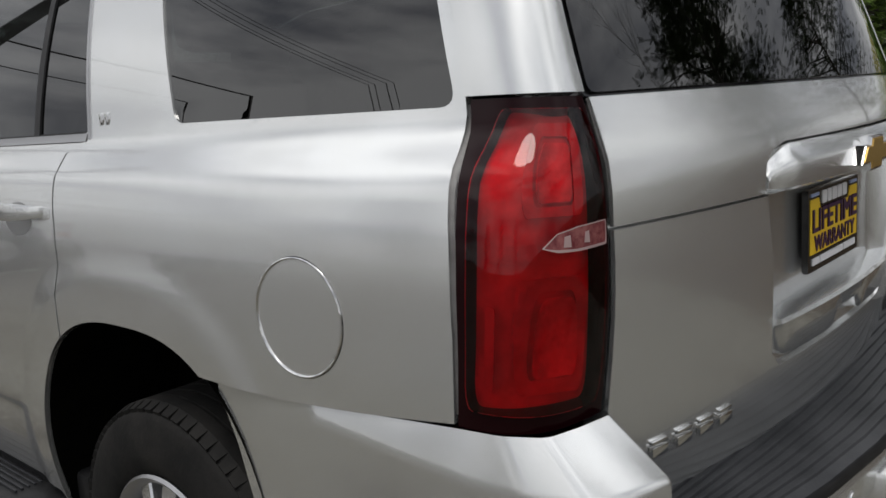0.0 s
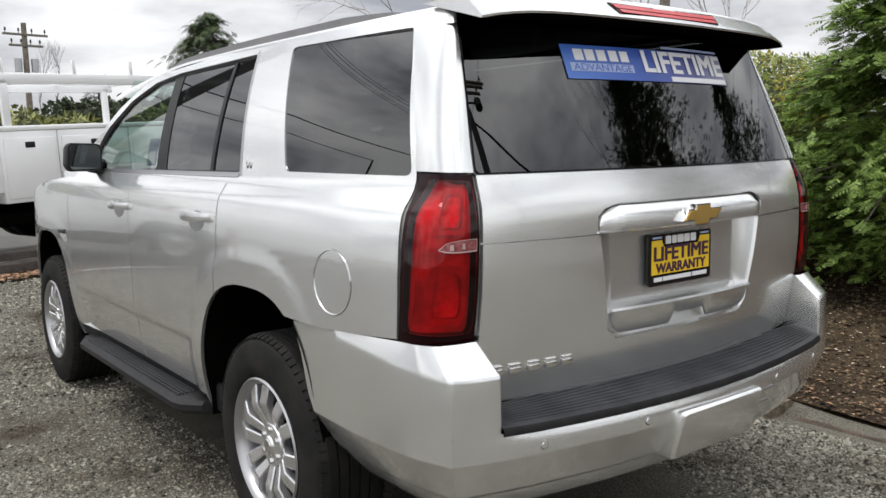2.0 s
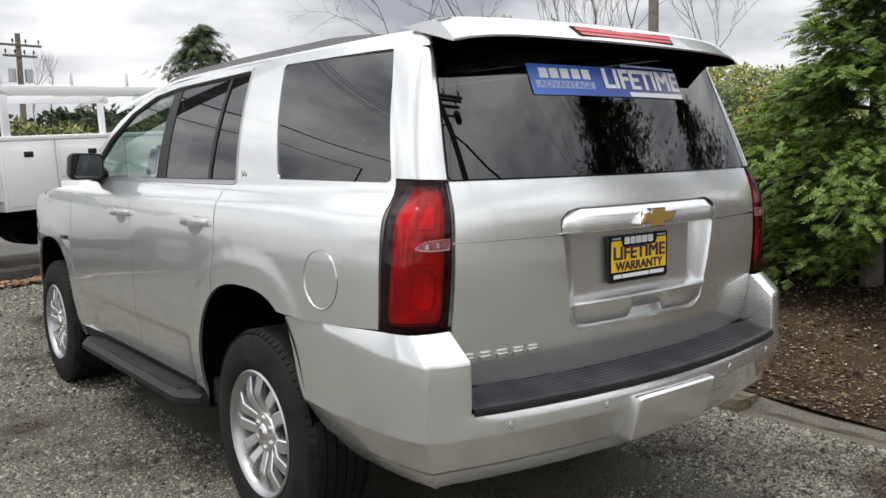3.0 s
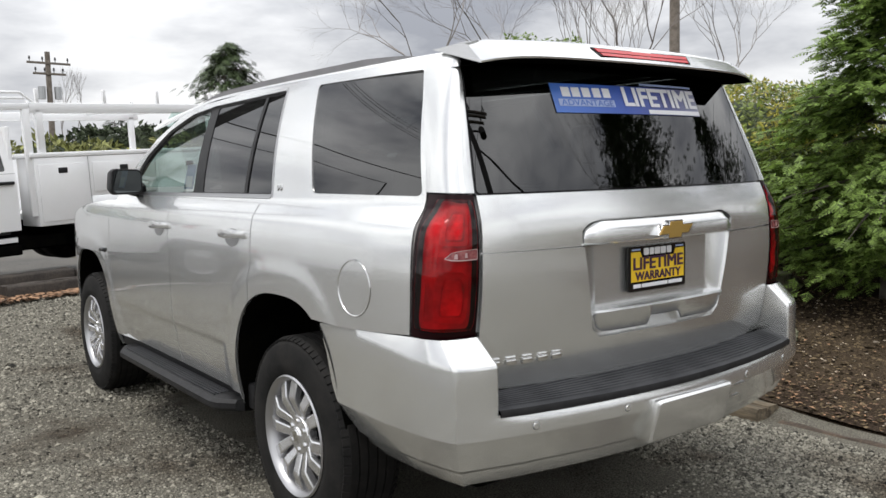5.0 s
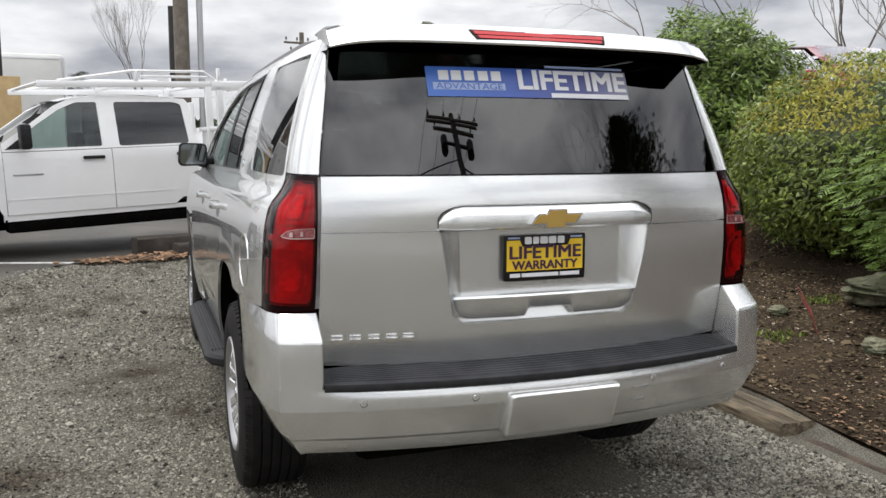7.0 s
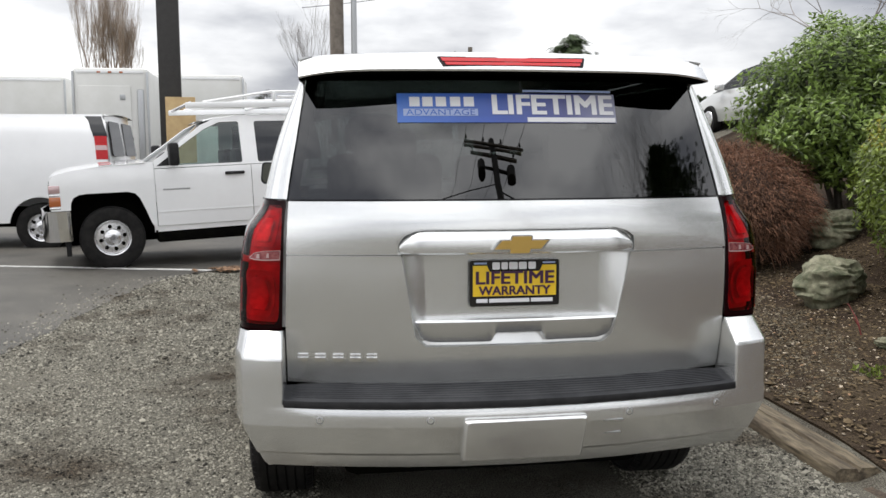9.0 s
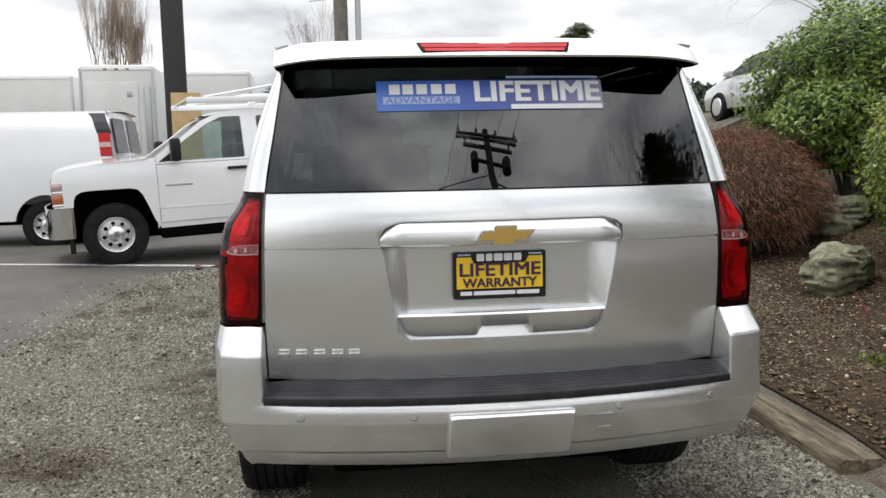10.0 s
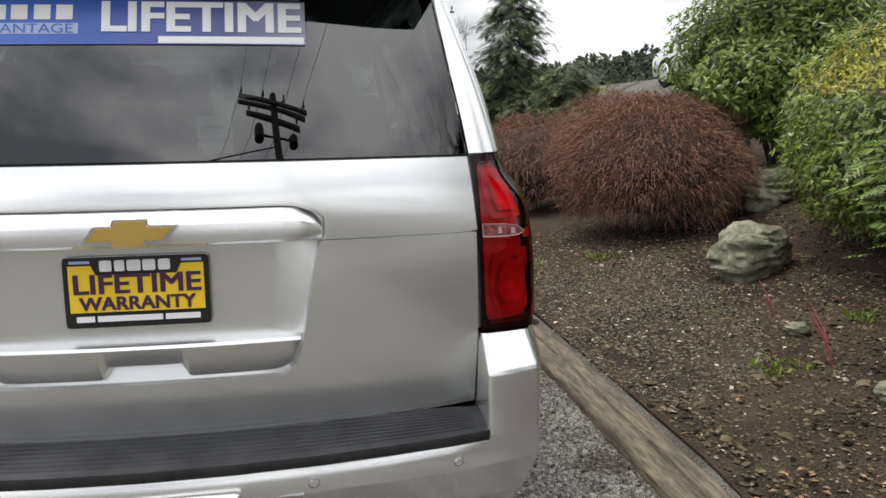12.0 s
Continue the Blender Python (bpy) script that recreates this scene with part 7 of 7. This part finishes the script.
# service body
for y0, y1 in ((-0.04, 0.40), (1.62, 2.06)):
    for x0, x1, z0 in ((3.16, 3.86, 0.62), (3.87, 4.84, 0.95), (4.85, 5.95, 0.62)):
        bm = bmesh.new()
        box(bm, (x0, y0, z0), (x1, y1, 1.46), 0.012)
        body = part("tool_compartment", bm, M_TRUCK, truck, "white tool compartment with a paddle latch")
        yy = y0 - 0.012 if y0 < 1 else y1 + 0.012
        bm = bmesh.new()
        box(bm, (x0 + 0.04, min(yy, yy + 0.014), z0 + 0.05), (x1 - 0.04, max(yy, yy + 0.014), 1.38), 0.006)
        lid = part("compartment_door", bm, M_TRUCK, body)
        bm = bmesh.new()
        box(bm, ((x0 + x1) / 2 - 0.06, yy - 0.008, 1.26), ((x0 + x1) / 2 + 0.06, yy + 0.012, 1.33), 0.008)
        part("latch", bm, M_BLACK, body, "black paddle latch")
    bm = bmesh.new()
    box(bm, (3.12, y0 - 0.01, 1.46), (5.98, y1 + 0.01, 1.52), 0.015)
    part("top_cap", bm, M_TRUCK, truck)
bm = bmesh.new()
box(bm, (3.16, 0.40, 0.70), (5.95, 1.62, 0.78), 0.01)
part("load_floor", bm, M_TRUCK, truck)
# ladder rack
for y in (0.02, 2.0):
    for x in (3.14, 3.30, 5.85):
        bm = bmesh.new()
        box(bm, (x - 0.045, y - 0.03, 0.75 if x < 3.2 else 1.5), (x + 0.045, y + 0.03, 2.06), 0.008)
        part("rack_post", bm, M_TRUCK, truck)
    bm = bmesh.new()
    box(bm, (1.02, y - 0.03, 2.04), (3.18, y + 0.03, 2.12), 0.012)
    box(bm, (3.185, y - 0.03, 2.00), (5.98, y + 0.03, 2.13), 0.012)
    part("rack_rail", bm, M_TRUCK, truck)
    for pts in ([(1.25, y, 2.12), (1.75, y, 2.19), (2.15, y, 2.25), (3.1, y, 2.25), (3.3, y, 2.10)], [(2.25, y, 2.18), (3.14, y, 2.18)]):
        bm = bmesh.new()
        pipe(bm, pts, 0.018, 8)
        part("rack_guard", bm, M_TRUCK, truck)
    for x in (2.2, 3.3, 4.2, 5.0, 5.9):
        bm = bmesh.new()
        box(bm, (x - 0.02, y - 0.02, 2.12), (x + 0.02, y + 0.02, 2.30 if x > 3 else 2.25), 0.004)
        part("rack_stop", bm, M_TRUCK, truck)
for x in (1.08, 2.2, 3.3, 4.2, 5.1, 5.9):
    bm = bmesh.new()
    tube(bm, (x, 0.0, 2.11), (x, 2.02, 2.11), 0.025, 0.025, 8)
    part("rack_bar", bm, M_TRUCK, truck)

# ---- white cargo van, seen from its near flank: local x towards its nose, y away ----
van = thing("cargo_van", "white cargo van with black rear window pillars", "van", (-3.90, 10.6, 0.12), 1)
v_side = spline([0.4, 0.8, 1.2, 1.6, 1.9, 2.08], [0.02, 0.0, 0.0, 0.03, 0.08, 0.17])
for fn, fl in ((lambda x, z: (-x, v_side(z), z), True), (lambda x, z: (-x, 2.0 - v_side(z), z), False)):
    arch = [(1.02 + 0.45 * math.cos(t), 0.38 + 0.46 * math.sin(t)) for t in (math.pi * k / 20 for k in range(21))]
    panel("flank", [(0.0, 0.45), (0.0, 1.2), (0.05, 1.95), (0.12, 2.08), (5.3, 2.08), (5.4, 0.45)] + [(1.49, 0.45)] + [p for p in arch if p[1] > 0.45] + [(0.55, 0.45)], fn, M_TRUCK, van, 0.15, (), 0.03, fl)
    panel("black_pillar", [(0.01, 1.74), (0.22, 1.74), (0.30, 1.98), (0.36, 2.05), (0.12, 2.05)], fn, M_GLOSSBLACK, van, 0.1, (), 0.004, fl, "", 0.004)
    panel("tail_lamp", [(0.01, 1.40), (0.18, 1.40), (0.21, 1.75), (0.03, 1.75)], fn, M_REDBRIGHT, van, 0.1, (), 0.006, fl, "red tail lamp", 0.007)
    panel("lamp_centre", [(0.02, 1.54), (0.19, 1.54), (0.195, 1.61), (0.03, 1.61)], fn, M_LENS, van, 0.1, (), 0.003, fl, "", 0.012)
bm = bmesh.new()
rows = [[(x, 1.0 + u * w, z + 0.04 * (1 - u * u)) for u in (-1, -0.5, 0, 0.5, 1)] for x, w, z in ((0.0, 0.84, 2.06), (-5.3, 0.84, 2.07))]
loft(bm, rows)
bmesh.ops.recalc_face_normals(bm, faces=bm.faces)
part("roof", bm, M_TRUCK, van, smooth=True)
for ya, yb in ((0.0, 0.996), (1.004, 2.0)):
    bm = bmesh.new()
    rows = []
    for z, x0, bow, inset in ((0.45, -0.02, 0.05, 0.02), (1.2, 0.02, 0.04, 0.0), (2.08, -0.10, 0.04, 0.17)):
        ys = [max(inset, min(2 - inset, ya + (yb - ya) * k / 4)) for k in range(5)]
        rows.append([(x0 + bow * (1 - (y - 1) ** 2), y, z) for y in ys])
    loft(bm, rows)
    bmesh.ops.recalc_face_normals(bm, faces=bm.faces)
    part("rear_door", bm, M_TRUCK, van)
for y0, y1 in ((0.16, 0.92), (1.08, 1.84)):
    bm = bmesh.new()
    prism(bm, rounded([(y0, 1.45), (y1, 1.45), (y1 - 0.02, 1.98), (y0 + 0.06, 1.98)], 0.05), 0.012, lambda u, v, w: (0.075 - (v - 1.2) * 0.135 - w, u, v))
    part("rear_window", bm, M_TINT, van)
bm = bmesh.new()
box(bm, (-5.2, 0.25, 0.38), (-0.05, 1.75, 0.62), 0.02)
part("chassis", bm, M_UNDER, van)
for x in (-1.02, -4.4):
    for y, s in ((0.16, -1), (1.84, 1)):
        w = build_wheel(0, 0, 0, 1, 0.375, 0.205, 0.12, 6, "wheel", van, True)
        w.matrix_basis = pose(x, y, 0.375, 0, 0, 90 * s)


# ---- enclosed trailers and box bodies behind ----
def box_body(place, turn, length, width, low, high, label, lights=True, group="white box bodies"):
    t = thing("box_trailer", label, "trailer", (place[0], place[1], 0), turn, group)
    bm = bmesh.new()
    box(bm, (0, 0, low), (length, width, high), 0.10)
    part("box", bm, M_BOX, t)
    for x in (0.0, length):
        bm = bmesh.new()
        box(bm, (x - 0.03, -0.012, low), (x + 0.03, 0.03, high - 0.1), 0.01)
        part("corner_trim", bm, M_GREYMETAL, t)
    bm = bmesh.new()
    box(bm, (0.1, -0.014, high - 0.16), (length - 0.1, 0.01, high - 0.08), 0.004)
    part("top_rail", bm, M_TRUCK, t)
    bm = bmesh.new()
    box(bm, (0.1, -0.014, low), (length - 0.1, 0.01, low + 0.1), 0.004)
    part("bottom_rail", bm, M_GREYMETAL, t)
    if lights:
        for k in range(3):
            bm = bmesh.new()
            box(bm, (length / 2 - 0.35 + 0.3 * k, -0.022, high - 0.15), (length / 2 - 0.25 + 0.3 * k, 0.0, high - 0.10), 0.004)
            part("marker_lamp", bm, M_AMBER, t)
    bm = bmesh.new()
    box(bm, (0.3, 0.3, 0.45), (length - 0.3, width - 0.3, low + 0.02), 0.02)
    part("frame", bm, M_UNDER, t)
    for x in (length * 0.25, length * 0.75):
        for y in (0.2, width - 0.2):
            bm = bmesh.new()
            lathe(bm, [(0.0, -0.1), (0.38, -0.1), (0.42, -0.06), (0.42, 0.06), (0.38, 0.1), (0.0, 0.1)], 20)
            bmesh.ops.transform(bm, matrix=Matrix.Translation((x, y, 0.42)) @ Matrix.Rotation(radians(90), 4, "Z"), verts=bm.verts)
            part("wheel", bm, M_TYRE, t)
    return t


a = box_body((-7.65, 22.3), 3, 2.0, 6.0, 0.85, 4.10, "white enclosed trailer with marker lamps and a door")
bm = bmesh.new()
box(bm, (0.12, -0.035, 1.0), (1.55, 0.0, 3.6), 0.02)
d = part("door", bm, M_BOX, a)
bm = bmesh.new()
box(bm, (1.72, -0.05, 0.95), (1.90, 0.0, 3.5), 0.03)
part("grey_corner_guard", bm, M_GREYMETAL, a)
bm = bmesh.new()
box(bm, (1.25, -0.045, 3.2), (1.40, -0.030, 3.35), 0.004)
part("maker_mark", bm, M_GREYMETAL, d)
box_body((-16.0, 25.3), 2, 7.2, 2.4, 1.0, 4.15, "long white box body", False)
box_body((-6.6, 25.6), 2, 3.3, 2.4, 1.0, 4.25, "long white box body", False)
bm = bmesh.new()
box(bm, (0, 0, 0), (0.62, 0.06, 2.86), 0.008)
lone("plywood_board", bm, M_PLY, "upright bare plywood board behind the truck", "board", (-4.06, 16.2, 0), 5)


# ---- cars on the upper lot ----
def plain_car(name, label, place, turn, mat, z, suv_like=False):
    c = thing(name, label, "car", (place[0], place[1], z), turn)
    h = 1.52 if suv_like else 1.46
    bm = bmesh.new()
    sec = [(-2.35, 0.45, 0.70), (-2.30, 0.75, 0.78), (-1.5, 0.92, 0.86), (-0.9, 0.97, 0.89), (0.9, 1.0, 0.89), (1.8, 1.02, 0.86), (2.3, 0.95, 0.78), (2.38, 0.55, 0.72)]
    rows = [[(x, -w * 0.96, 0.28), (x, -w, 0.5), (x, -w, top * 0.8), (x, -w * 0.94, top), (x, 0, top + 0.04), (x, w * 0.94, top), (x, w, top * 0.8), (x, w, 0.5), (x, w * 0.96, 0.28)] for x, top, w in sec]
    loft(bm, rows, caps=True)
    bmesh.ops.recalc_face_normals(bm, faces=bm.faces)
    part("body", bm, mat, c, sharp=50)
    bm = bmesh.new()
    cab = [(-1.35, 0.93, 0.84), (-0.45, h - 0.08, 0.64), (0.3, h, 0.62), (1.1, h - 0.06, 0.62), (2.05, 1.0, 0.80)]
    rows = [[(x, -w, z2), (x, -w * 0.4, z2 + 0.03), (x, w * 0.4, z2 + 0.03), (x, w, z2)] for x, z2, w in cab]
    loft(bm, rows)
    bmesh.ops.recalc_face_normals(bm, faces=bm.faces)
    part("roof", bm, mat, c)
    bm = bmesh.new()
    bm.faces.new([bm.verts.new(p) for p in ((-1.33, -0.74, 0.97), (-0.50, -0.58, h - 0.09), (-0.50, 0.58, h - 0.09), (-1.33, 0.74, 0.97))])
    bmesh.ops.solidify(bm, geom=bm.faces, thickness=0.02)
    bmesh.ops.translate(bm, verts=bm.verts, vec=(-0.025, 0, 0.035))
    part("windscreen", bm, M_SCREEN, c)
    for s in (-1, 1):
        bm = bmesh.new()
        bm.faces.new([bm.verts.new(p) for p in ((-1.25, s * 0.845, 0.95), (-0.42, s * 0.655, h - 0.11), (0.3, s * 0.635, h - 0.035), (1.05, s * 0.635, h - 0.10), (1.9, s * 0.80, 1.02))])
        bmesh.ops.solidify(bm, geom=bm.faces, thickness=0.01)
        part("side_window", bm, M_TINT, c)
        bm = bmesh.new()
        box(bm, (-0.95, min(s * 0.88, s * 1.05), 0.97), (-0.78, max(s * 0.88, s * 1.05), 1.10), 0.03)
        part("door_mirror", bm, mat, c)
        for x in (-1.42, 1.38):
            bm = bmesh.new()
            lathe(bm, [(0.0, -0.10), (0.22, -0.10), (0.30, -0.11), (0.33, -0.07), (0.33, 0.07), (0.30, 0.11), (0.22, 0.10), (0.0, 0.10)], 24)
            bmesh.ops.transform(bm, matrix=Matrix.Translation((x, s * 0.82, 0.33)) @ Matrix.Rotation(radians(90), 4, "Z"), verts=bm.verts)
            wh = part("wheel", bm, M_TYRE, c)
            bm = bmesh.new()
            tube(bm, (x, s * 0.925, 0.33), (x, s * 0.938, 0.33), 0.21, 0.20, 20)
            part("rim", bm, M_ALLOY, wh)
    return c


plain_car("sedan", "pale silver sedan parked on the upper lot", (9.2, 14.7), -87, M_PALECAR, land(9.2, 14.7) - 0.15)
plain_car("red_car", "dark red car with sky-pale windscreen behind the hedge", (7.8, 7.07), 90, M_REDCAR, land(7.8, 7.07) - 0.02, True)
